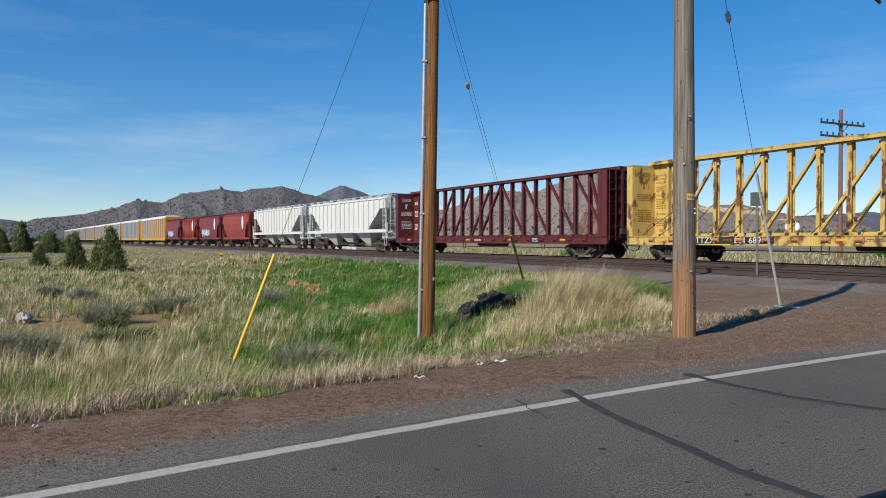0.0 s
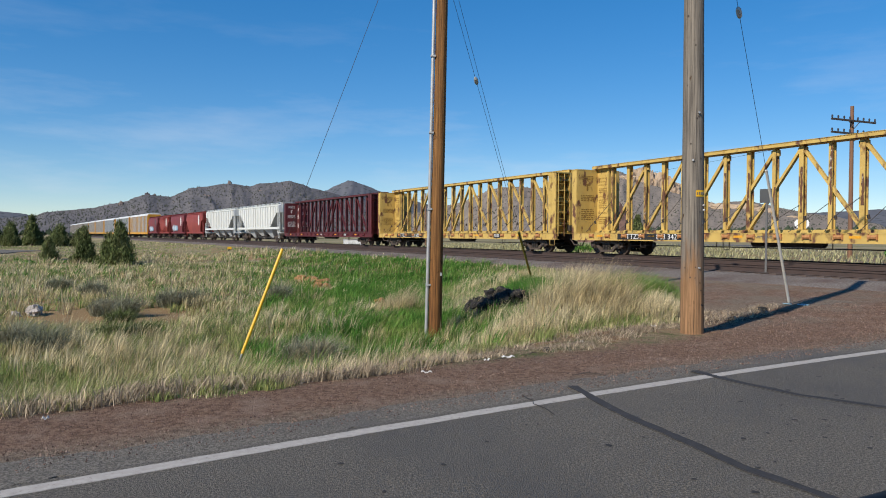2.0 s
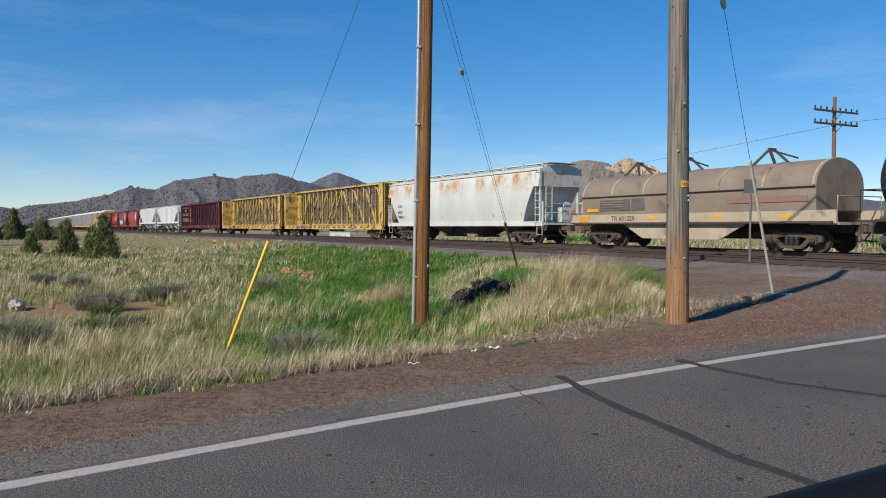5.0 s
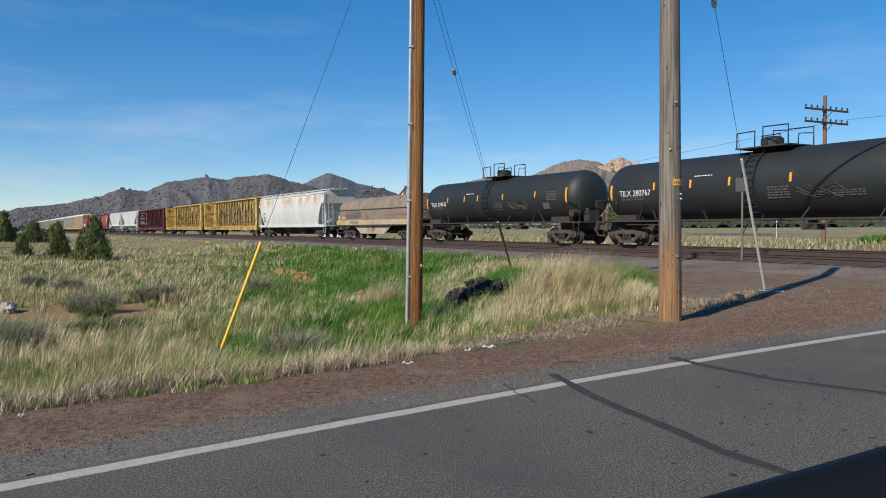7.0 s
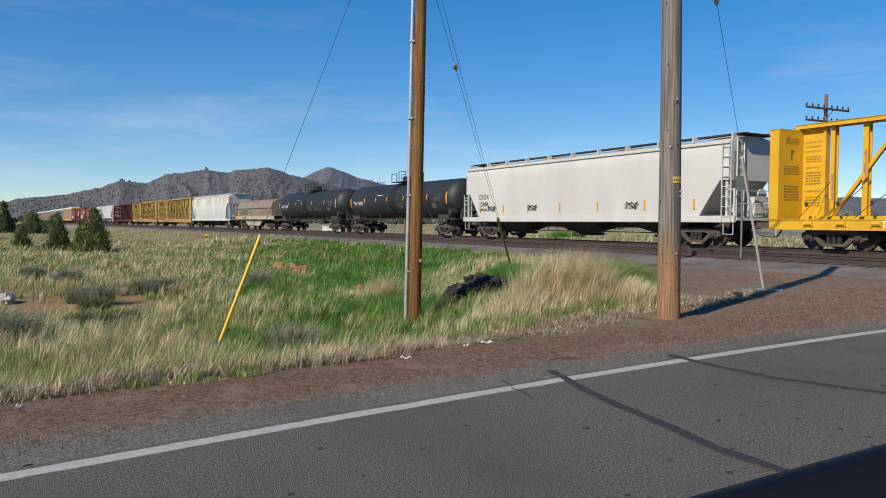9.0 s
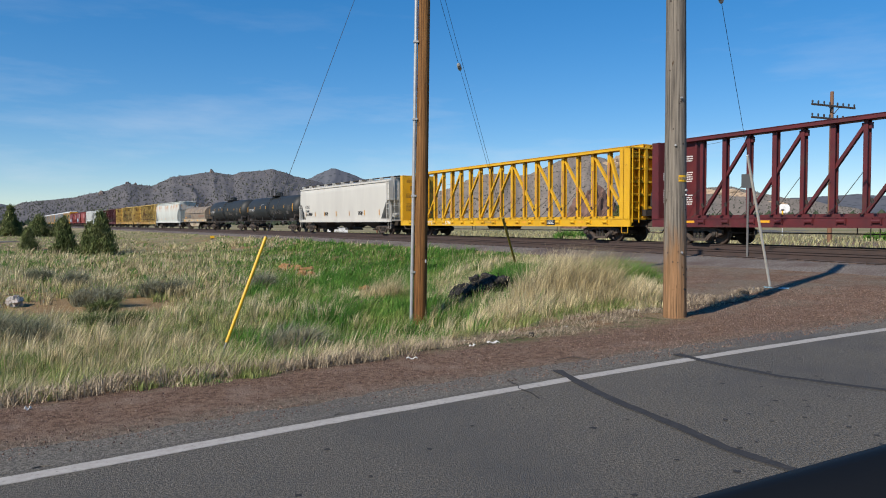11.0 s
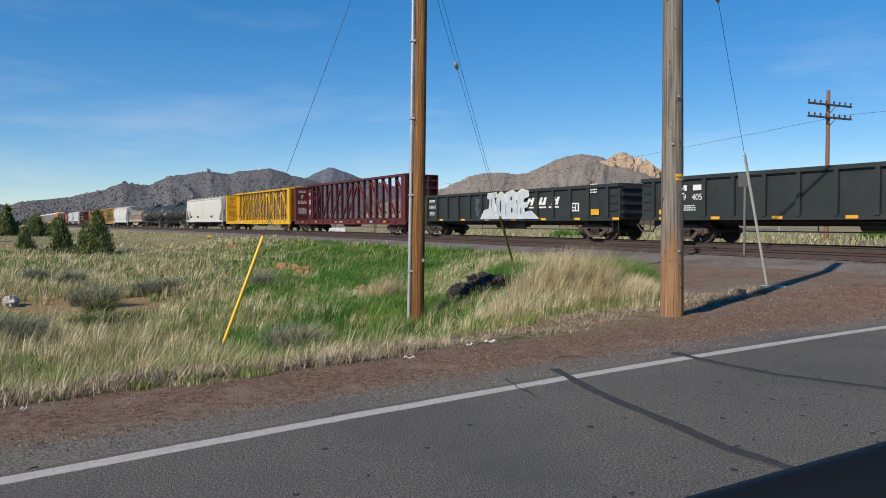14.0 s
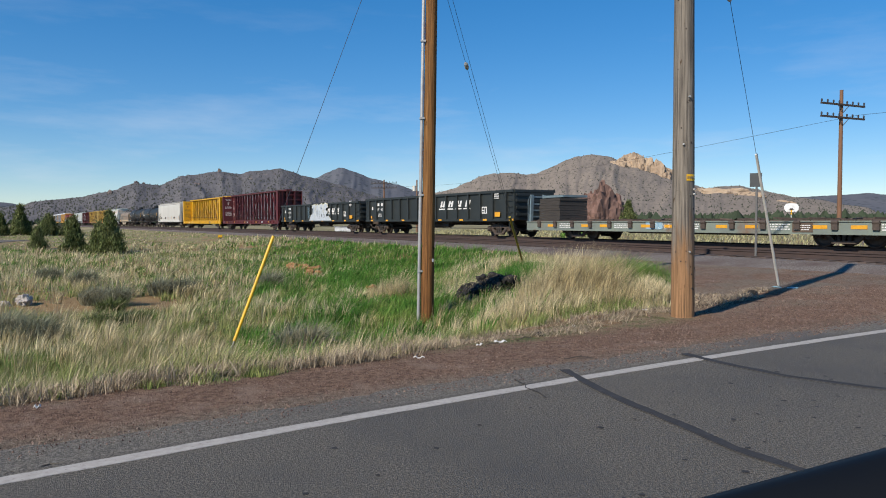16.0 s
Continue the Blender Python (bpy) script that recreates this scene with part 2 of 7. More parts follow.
CAR_TRIM = mat("glossy_black_car_trim", (0.003, 0.004, 0.006), (0.004, 0.005, 0.006), 0.6, scale=4, spec=0.2)


# ---- mesh building
class Build:
    def __init__(self):
        self.v, self.f = [], []

    def box(self, c, s, m=None):
        x, y, z = (k / 2 for k in s)
        pts = [Vector((c[0] + i * x, c[1] + j * y, c[2] + k * z)) for i in (-1, 1) for j in (-1, 1) for k in (-1, 1)]
        self._hex([m @ p for p in pts] if m else pts)
        return self

    def _hex(self, p):
        b = len(self.v)
        self.v += [tuple(q) for q in p]
        self.f += [tuple(b + i for i in q) for q in ((0, 1, 3, 2), (4, 6, 7, 5), (0, 4, 5, 1), (2, 3, 7, 6), (0, 2, 6, 4), (1, 5, 7, 3))]

    def beam(self, p, q, w, h, up=(0, 0, 1)):
        p, q = Vector(p), Vector(q)
        d = (q - p).normalized()
        side = d.cross(Vector(up))
        side = side.normalized() if side.length > 1e-4 else Vector((1, 0, 0))
        u = side.cross(d)
        self._hex([e + side * (j * w / 2) + u * (k * h / 2) for e in (p, q) for j in (-1, 1) for k in (-1, 1)])
        return self

    def tube(self, pts, r, seg=8, caps=True):
        pts = [Vector(p) for p in pts]
        rs = r if isinstance(r, (list, tuple)) else [r] * len(pts)
        b0 = len(self.v)
        for i, p in enumerate(pts):
            d = (pts[min(i + 1, len(pts) - 1)] - pts[max(i - 1, 0)]).normalized()
            a = d.cross(Vector((0, 0, 1)))
            a = a.normalized() if a.length > 1e-3 else Vector((1, 0, 0))
            c = d.cross(a)
            for k in range(seg):
                t = 2 * math.pi * k / seg
                self.v.append(tuple(p + (a * math.cos(t) + c * math.sin(t)) * rs[i]))
        for i in range(len(pts) - 1):
            for k in range(seg):
                k2 = (k + 1) % seg
                b = b0 + i * seg
                self.f.append((b + k, b + k2, b + seg + k2, b + seg + k))
        if caps:
            self.f.append(tuple(b0 + k for k in range(seg))[::-1])
            self.f.append(tuple(b0 + (len(pts) - 1) * seg + k for k in range(seg)))
        return self

    def sweep(self, sections, close=True, caps=True):
        """sections: lists of points, all of one length, joined one to the next."""
        b0, n = len(self.v), len(sections[0])
        for s in sections:
            self.v += [tuple(p) for p in s]
        for i in range(len(sections) - 1):
            for k in range(n if close else n - 1):
                k2 = (k + 1) % n
                b = b0 + i * n
                self.f.append((b + k, b + k2, b + n + k2, b + n + k))
        if caps and close:
            self.f.append(tuple(b0 + k for k in range(n))[::-1])
            self.f.append(tuple(b0 + (len(sections) - 1) * n + k for k in range(n)))
        return self

    def prism(self, poly, y0, y1):
        """poly: (x, z) points, pushed from y0 to y1."""
        return self.sweep([[(x, y0, z) for x, z in poly], [(x, y1, z) for x, z in poly]])

    def mesh(self, name, material, smooth=False):
        me = bpy.data.meshes.new(name)
        me.from_pydata(self.v, [], self.f)
        bm = bmesh.new()
        bm.from_mesh(me)
        bmesh.ops.recalc_face_normals(bm, faces=bm.faces)
        bm.to_mesh(me)
        bm.free()
        me.materials.append(material)
        if smooth:
            me.polygons.foreach_set("use_smooth", [True] * len(me.polygons))
            me.set_sharp_from_angle(angle=radians(35))
        return me


def part(name, made, material=None, parent=None, label="", at=None, smooth=False):
    """made: a Build, or a mesh to share."""
    me = made.mesh(name, material, smooth) if isinstance(made, Build) else made
    ob = new(name, me)
    if parent:
        ob.parent = parent
    if at is not None:
        ob.matrix_basis = at
    return tagged(ob, label)


def thing(name, label, category, group="", kind="", at=None):
    ob = new(name)
    ob.empty_display_size = 0.3
    if at is not None:
        ob.matrix_basis = at
    return tagged(ob, label, category, group, kind)


def smooth_step(e0, e1, x):
    t = np.clip((np.asarray(x, float) - e0) / (e1 - e0), 0, 1)
    return t * t * (3 - 2 * t)


# ---- the lie of the land
ROAD_N, ROAD_E, ROAD_D = Vector((-0.5370, 0.8436, 0)), Vector((0.8436, 0.5370, 0)), 4.82   # the white line lies at ROAD_N . p = ROAD_D
RAIL_Z = 0.53
TRACK_S = np.linspace(-260, 900, 2321)


def track_table():
    u = np.clip(TRACK_S, -40, 210) / 100
    a = 0.5025 + 0.1269 * u - 0.0877 * u ** 2 + 0.0192 * u ** 3
    a = a - 0.012 * smooth_step(210, 330, TRACK_S)
    h = TRACK_S[1] - TRACK_S[0]
    dx, dy = -np.sin(a), np.cos(a)
    x = np.concatenate([[0], np.cumsum((dx[1:] + dx[:-1]) / 2 * h)])
    y = np.concatenate([[0], np.cumsum((dy[1:] + dy[:-1]) / 2 * h)])
    return x - np.interp(0, TRACK_S, x) + 11.858, y - np.interp(0, TRACK_S, y) + 30.0, a


TX, TY, TA = track_table()


def track(s, w=0.0):
    """Place and heading of the main track at s metres; w metres towards the road."""
    x, y, a = np.interp(s, TRACK_S, TX), np.interp(s, TRACK_S, TY), np.interp(s, TRACK_S, TA)
    return x - w * np.cos(a), y - w * np.sin(a), a


def off_track(x, y):
    """How far towards the road from the main track's centre line."""
    x, y = np.asarray(x, float), np.asarray(y, float)
    s = np.interp(y, TY, TRACK_S)
    for _ in range(2):
        px, py, a = track(s)
        s = s + (x - px) * -np.sin(a) + (y - py) * np.cos(a)
    px, py, a = track(s)
    return -((x - px) * np.cos(a) + (y - py) * np.sin(a))


def soft_noise(x, y, scale, seed=0.0):
    """A cheap smooth noise, about -1 to 1."""
    x, y = np.asarray(x) / scale + seed, np.asarray(y) / scale - seed * 1.7
    return (np.sin(x * 1.3 + 1.7 * np.sin(y * 0.9 + seed)) + np.sin(y * 1.7 + 1.3 * np.sin(x * 1.1 - seed)) + np.sin((x + y) * 2.3 + seed) * 0.5) / 2.5


def ground_z(x, y):
    x, y = np.asarray(x, float), np.asarray(y, float)
    d = ROAD_N.x * x + ROAD_N.y * y - ROAD_D
    u = ROAD_E.x * x + ROAD_E.y * y
    w = off_track(x, y)
    low = 0.78 * (1 - smooth_step(-1.6, 3.2, x + 0.04 * np.clip(y - 12, 0, 40)))              # the ditch runs out at the pull-out
    side = smooth_step(1.5, 5.5, d)
    z = -low * side * (1 - 0.45 * smooth_step(12, 45, d))
    z = z + 0.10 * soft_noise(x, y, 2.6, 3) * side * smooth_step(0.1, 0.5, low) + 0.03 * soft_noise(x, y, 0.8, 5) * smooth_step(1.0, 2.5, d)
    z = z - 0.06 * smooth_step(0.75, 0.2, d)                                          # under the asphalt
    bank = smooth_step(12.5, 7.4, np.abs(w - 1.0))
    z = z * (1 - bank) + bank * 0.02
    z = z + 0.14 * np.clip((13.5 - np.abs(w)) / 6.5, 0, 1)                             # the ground rises to the railway
    far = np.hypot(x, y)
    z = z + 0.35 * soft_noise(x, y, 60, 9) * smooth_step(60, 160, far) * smooth_step(12, 40, np.abs(w))
    return z


def ground_material():
    m, nt, n, l, p = nodes_of("cinder_soil_and_grass_litter")
    geo = n("ShaderNodeNewGeometry")

    def dot(v):
        k = n("ShaderNodeVectorMath")
        k.operation = "DOT_PRODUCT"
        k.inputs[1].default_value = v
        l(geo.outputs["Position"], k.inputs[0])
        return k.outputs["Value"]

    def noise_tex(sc, det=6.0, rough=0.6):
        k = n("ShaderNodeTexNoise")
        k.inputs["Scale"].default_value, k.inputs["Detail"].default_value, k.inputs["Roughness"].default_value = sc, det, rough
        l(geo.outputs["Position"], k.inputs["Vector"])
        return k.outputs["Fac"]

    def op(kind, a, b):
        k = n("ShaderNodeMath")
        k.operation = kind
        for i, q in enumerate((a, b)):
            if isinstance(q, (int, float)):
                k.inputs[i].default_value = q
            else:
                l(q, k.inputs[i])
        return k.outputs["Value"]

    def span(v, a, b):
        k = n("ShaderNodeMapRange")
        k.interpolation_type = "SMOOTHSTEP"
        k.inputs["From Min"].default_value, k.inputs["From Max"].default_value = a, b
        l(v, k.inputs["Value"])
        return k.outputs["Result"]

    def mix(f, a, b):
        k = n("ShaderNodeMixRGB")
        l(f, k.inputs["Fac"])
        for i, q in ((1, a), (2, b)):
            if isinstance(q, tuple):
                k.inputs[i].default_value = (*q, 1)
            else:
                l(q, k.inputs[i])
        return k.outputs["Color"]

    d, u = dot((ROAD_N.x, ROAD_N.y, 0)), dot((ROAD_E.x, ROAD_E.y, 0))
    big, mid, fine, grit = noise_tex(0.5), noise_tex(2.2), noise_tex(14, 8.0, 0.7), noise_tex(70, 4.0, 0.7)
    cinder = mix(span(fine, 0.40, 0.60), (0.118, 0.070, 0.045), (0.245, 0.155, 0.102))
    cinder = mix(span(mid, 0.48, 0.72), cinder, (0.255, 0.180, 0.132))
    cinder = mix(span(grit, 0.58, 0.66), cinder, (0.42, 0.31, 0.25))
    cinder = mix(span(grit, 0.43, 0.36), cinder, (0.055, 0.036, 0.030))
    grey = mix(span(fine, 0.4, 0.6), (0.145, 0.112, 0.080), (0.235, 0.185, 0.137))
    grey = mix(span(grit, 0.60, 0.68), grey, (0.42, 0.37, 0.33))
    # grey grit next to the asphalt, and on the wheel tracks of the pull-out
    shoulder = mix(span(op("ADD", d, op("MULTIPLY", mid, 0.7)), ROAD_D + 0.8, ROAD_D + 1.3), grey, cinder)
    pull = mix(span(big, 0.42, 0.6), cinder, grey)
    soil = mix(span(fine, 0.35, 0.65), (0.19, 0.155, 0.085), (0.29, 0.235, 0.145))
    soil = mix(span(mid, 0.45, 0.62), soil, (0.10, 0.115, 0.042))
    soil = mix(span(big, 0.50, 0.60), soil, (0.27, 0.155, 0.075))
    away = n("ShaderNodeVectorMath")
    away.operation, away.inputs[1].default_value = "DISTANCE", (-9.6, 19.2, -0.6)
    l(geo.outputs["Position"], away.inputs[0])
    soil = mix(span(op("ADD", away.outputs["Value"], op("MULTIPLY", mid, 4.0)), 6.6, 4.6), soil, mix(span(fine, 0.4, 0.62), (0.25, 0.155, 0.07), (0.31, 0.22, 0.115)))
    far = mix(span(noise_tex(0.05, 5.0), 0.4, 0.6), (0.20, 0.18, 0.09), (0.29, 0.24, 0.14))
    dist = n("ShaderNodeVectorMath")
    dist.operation = "LENGTH"
    l(geo.outputs["Position"], dist.inputs[0])
    soil = mix(span(dist.outputs["Value"], 40, 130), soil, far)
    right = span(op("ADD", dot((1, 0, 0)), op("MULTIPLY", mid, 1.6)), 4.3, 5.4)
    pull_zone = op("MULTIPLY", right, span(d, 30, 24))
    edge = span(op("ADD", d, op("MULTIPLY", op("SUBTRACT", mid, 0.5), 1.4)), ROAD_D + 1.7, ROAD_D + 2.4)
    beyond = mix(pull_zone, soil, pull)
    col = mix(edge, shoulder, beyond)
    l(col, p.inputs["Base Color"])
    p.inputs["Roughness"].default_value = 0.95
    p.inputs["Specular IOR Level"].default_value = 0.15
    bp = n("ShaderNodeBump")
    bp.inputs["Strength"].default_value, bp.inputs["Distance"].default_value = 0.9, 0.035
    l(op("ADD", op("MULTIPLY", fine, 1.0), op("MULTIPLY", grit, 0.6)), bp.inputs["Height"])
    l(bp.outputs["Normal"], p.inputs["Normal"])
    return m


def make_ground():
    ang = np.concatenate([np.linspace(-42, 42, 337), np.linspace(44, 316, 69)])
    rad = np.concatenate([np.linspace(0.6, 24, 150), 24 * (4600 / 24) ** (np.linspace(0, 1, 110)[1:])])
    A, Rr = np.meshgrid(np.radians(ang), rad)
    X, Y = Rr * np.sin(A), Rr * np.cos(A)
    Z = ground_z(X.ravel(), Y.ravel())
    v = np.c_[X.ravel(), Y.ravel(), Z]
    na, nr = len(ang), len(rad)
    f = []
    for i in range(nr - 1):
        for k in range(na):
            k2 = (k + 1) % na
            f.append((i * na + k, i * na + k2, (i + 1) * na + k2, (i + 1) * na + k))
    f.append(tuple(range(na)))
    me = bpy.data.meshes.new("ground")
    me.from_pydata(v.tolist(), [], f)
    me.polygons.foreach_set("use_smooth", [True] * len(me.polygons))
    me.materials.append(ground_material())
    ob = new("ground", me)
    tagged(ob, "red cinder shoulder, ditch and dry grassy field", "ground", kind="structure")
    if me.polygons[0].normal.z < 0:
        me.flip_normals()


make_ground()


def asphalt_material(name, dark):
    m = mat(name, tuple(v * dark for v in (0.057, 0.0505, 0.041)), tuple(v * dark for v in (0.142, 0.126, 0.102)), 0.82, scale=60, lo=0.42, hi=0.60,
            c=tuple(v * dark for v in (0.068, 0.063, 0.056)), cscale=0.35, clo=0.45, chi=0.65, bump=0.5, fine=120, world=True, spec=0.25)
    return m


def bow(u):
    """The road bends very slightly."""
    u = min(max(u, -3.0), 14.0)
    return -0.15 + 0.0591 * u - 0.005427 * u * u


def road_strip(name, d0, d1, z0, z1, material, label, category, u0=-60, u1=300, wob=0.0, kind="structure"):
    """A strip along the road between two distances from the white line; z0 is the height of its top, z1 its thickness."""
    b = Build()
    us = np.concatenate([np.linspace(u0, -6, 12), np.linspace(-5.8, 16, 220), np.linspace(17, u1, 30)])
    secs = []
    for i, u in enumerate(us):
        e0 = d0 + bow(u) + wob * (0.6 * noise.noise((u * 1.9, 3, d0)) + 0.5 * noise.noise((u * 9, 1, d0)))
        e1 = d1 + bow(u) + wob * (0.6 * noise.noise((u * 1.9, 7, d1)) + 0.5 * noise.noise((u * 9, 5, d1)))
        q = [(ROAD_N * (ROAD_D + e) + ROAD_E * u + Vector((0, 0, z))) for e, z in ((e0, z0), (e1, z0), (e1, z0 - z1), (e0, z0 - z1))]
        secs.append(q)
    b.sweep(secs)
    ob = part(name, b, material)
    return tagged(ob, label, category, kind=kind)


ASPHALT = asphalt_material("worn_grey_asphalt", 1.45)
SHOULDER_ASPHALT = asphalt_material("bleached_asphalt_edge", 1.75)
LINE_PAINT = mat("worn_white_line_paint", (0.42, 0.385, 0.34), (0.32, 0.29, 0.255), 0.75, scale=18, lo=0.35, hi=0.7, c=(0.20, 0.18, 0.165), cscale=30, clo=0.58, chi=0.70, world=True)
TAR = mat("dark_crack_sealant", (0.022, 0.020, 0.019), (0.036, 0.033, 0.031), 0.85, scale=9, c=(0.07, 0.066, 0.062), cscale=12, clo=0.62, chi=0.74, world=True)
road_strip("road", -9.5, 0.14, 0.0, 0.12, ASPHALT, "worn dark grey asphalt road", "road")
road_strip("road_shoulder", 0.14, 0.62, -0.006, 0.1, SHOULDER_ASPHALT, "bleached crumbling asphalt edge of the road", "road", wob=0.16)
road_strip("road_line", -0.066, 0.066, 0.004, 0.004, LINE_PAINT, "worn white painted edge line on the asphalt", "road marking", wob=0.02)
road_strip("road_far_edge", -10.6, -9.5, -0.006, 0.1, SHOULDER_ASPHALT, "bleached crumbling asphalt edge of the road", "road")


def sealed_crack(name, pts, w, label):
    b = Build()
    dense = []
    for i in range(len(pts) - 1):
        for k in range(14):
            t = k / 14
            dense.append(Vector((*pts[i], 0)).lerp(Vector((*pts[i + 1], 0)), t))
    dense.append(Vector((*pts[-1], 0)))
    secs = []
    for i, p in enumerate(dense):
        d = (dense[min(i + 1, len(dense) - 1)] - dense[max(i - 1, 0)]).normalized()
        s = Vector((-d.y, d.x, 0))
        ww = w * (1 + 0.3 * noise.noise((p.x * 5, p.y * 5, 1))) / 2
        j = 0.012 * noise.noise((p.x * 3, p.y * 3, 4))
        secs.append([p + s * (j - ww) + Vector((0, 0, 0.0085)), p + s * (j + ww) + Vector((0, 0, 0.0085)), p + s * (j + ww) + Vector((0, 0, 0.001)), p + s * (j - ww) + Vector((0, 0, 0.001))])
    b.sweep(secs)
    return tagged(part(name, b, TAR), label, "road marking", kind="structure")


sealed_crack("sealed_crack", [(1.20, 6.90), (1.24, 6.70), (1.36, 6.09), (1.52, 5.55), (1.70, 5.06), (1.87, 4.49), (2.13, 4.01), (2.5, 3.2), (3.0, 2.0), (3.6, -1.0)], 0.085, "dark tar-sealed crack across the asphalt")
sealed_crack("sealed_crack", [(2.66, 7.74), (2.74, 7.52), (2.94, 7.09), (3.26, 6.56), (3.83, 6.07), (4.5, 5.5), (5.5, 4.2), (6.2, 2.0)], 0.088, "dark tar-sealed crack across the asphalt")
sealed_crack("hairline_crack", [(0.66, 6.5), (0.70, 6.36), (0.74, 6.30), (0.73, 6.16), (0.82, 6.0), (0.86, 5.8)], 0.006, "thin unsealed crack through the white line")


def tar_specks():
    rnd, b = random.Random(31), Build()
    for _ in range(150):
        u, d = rnd.uniform(-3.5, 9.5), -rnd.uniform(0.5, 3.6)
        c = ROAD_N * (ROAD_D + d) + ROAD_E * u
        r, a0 = rnd.uniform(0.008, 0.026), rnd.uniform(0, 6)
        q = [(c.x + r * rnd.uniform(0.6, 1.4) * math.cos(a0 + k), c.y + r * rnd.uniform(0.6, 1.4) * math.sin(a0 + k)) for k in (0, 1, 2.1, 3.1, 4.2, 5.2)]
        b.sweep([[(x, y, 0.001) for x, y in q], [(x, y, 0.0045) for x, y in q]])
    tagged(part("tar_specks", b, TAR), "small dark tar specks on the asphalt", "road marking", kind="stuff")


tar_specks()


# ---- track bed, ties and rails
BALLAST = mat("grey_brown_ballast", (0.075, 0.062, 0.053), (0.27, 0.232, 0.20), 0.95, scale=26, lo=0.36, hi=0.66, c=(0.10, 0.066, 0.055), cscale=0.5, clo=0.45, chi=0.7, bump=0.5, fine=26, world=True, spec=0.2)
SIDING = 4.3


def make_bed():
    b = Build()
    s_list = np.concatenate([np.arange(-250, -40, 6.0), np.arange(-40, 140, 1.2), np.arange(140, 880, 8.0)])
    prof = [(10.0, -0.55), (8.7, -0.06), (7.2, 0.19), (6.2, 0.30), (-2.2, 0.31), (-3.0, 0.27), (-5.0, -0.15), (-5.0, -0.5), (10.4, -0.5)]
    secs = []
    for s in s_list:
        q = []
        for i, (w, z) in enumerate(prof):
            x, y, _ = track(s, w + (0.35 * noise.noise((s * 0.25, i * 3.1, 0)) if i < 3 else 0))
            q.append((x, y, z + (0.05 * noise.noise((s * 0.9, i * 7.7, 2)) if i in (0, 1, 2) else 0)))
        secs.append(q)
    b.sweep(secs)
    return tagged(part("track_bed", b, BALLAST), "grey-brown crushed stone railway bed", "track bed", kind="structure")


bed = make_bed()


def make_rails():
    prof = [(-0.075, -0.172), (0.075, -0.172), (0.07, -0.155), (0.012, -0.14), (0.010, -0.045), (0.036, -0.035), (0.036, 0.0), (-0.036, 0.0), (-0.036, -0.035), (-0.010, -0.045), (-0.012, -0.14), (-0.07, -0.155)]
    for name, c, z in (("main_track", 0.0, RAIL_Z), ("siding_track", SIDING, RAIL_Z - 0.03)):
        owner = tagged(thing(name, "rusty steel railway track on wooden ties", "railway track", kind="structure"))
        for side in (-0.7535, 0.7535):
            b = Build()
            secs = []
            for s in np.concatenate([np.arange(-250, -40, 8.0), np.arange(-40, 160, 2.0), np.arange(160, 880, 10.0)]):
                q = []
                for w, h in prof:
                    x, y, _ = track(s, c + side + w)
                    q.append((x, y, z + h))
                secs.append(q)
            b.sweep(secs)
            part("rail", b, RAIL_STEEL, owner)
        tie = Build().box((0, 0, 0), (2.6, 0.23, 0.18)).mesh("tie", TIE_WOOD)
        for k in range(150):
            s = -14 + k * 0.52
            x, y, a = track(s, c + random.uniform(-0.05, 0.05))
            part("tie", tie, None, owner, at=Matrix.Translation((x, y, z - 0.172 - 0.085)) @ Matrix.Rotation(a + random.uniform(-0.012, 0.012), 4, "Z"))
        rest = Build()
        for k in range(900):
            s = 64 + k * 0.52
            x, y, a = track(s, c)
            rest.box((0, 0, 0), (2.6, 0.23, 0.18), Matrix.Translation((x, y, z - 0.257)) @ Matrix.Rotation(a, 4, "Z"))
        for k in range(200):
            s = -14.5 - k * 0.52
            x, y, a = track(s, c)
            rest.box((0, 0, 0), (2.6, 0.23, 0.18), Matrix.Translation((x, y, z - 0.257)) @ Matrix.Rotation(a, 4, "Z"))
        tagged(part("far_ties", rest, TIE_WOOD, owner), kind="stuff")


make_rails()


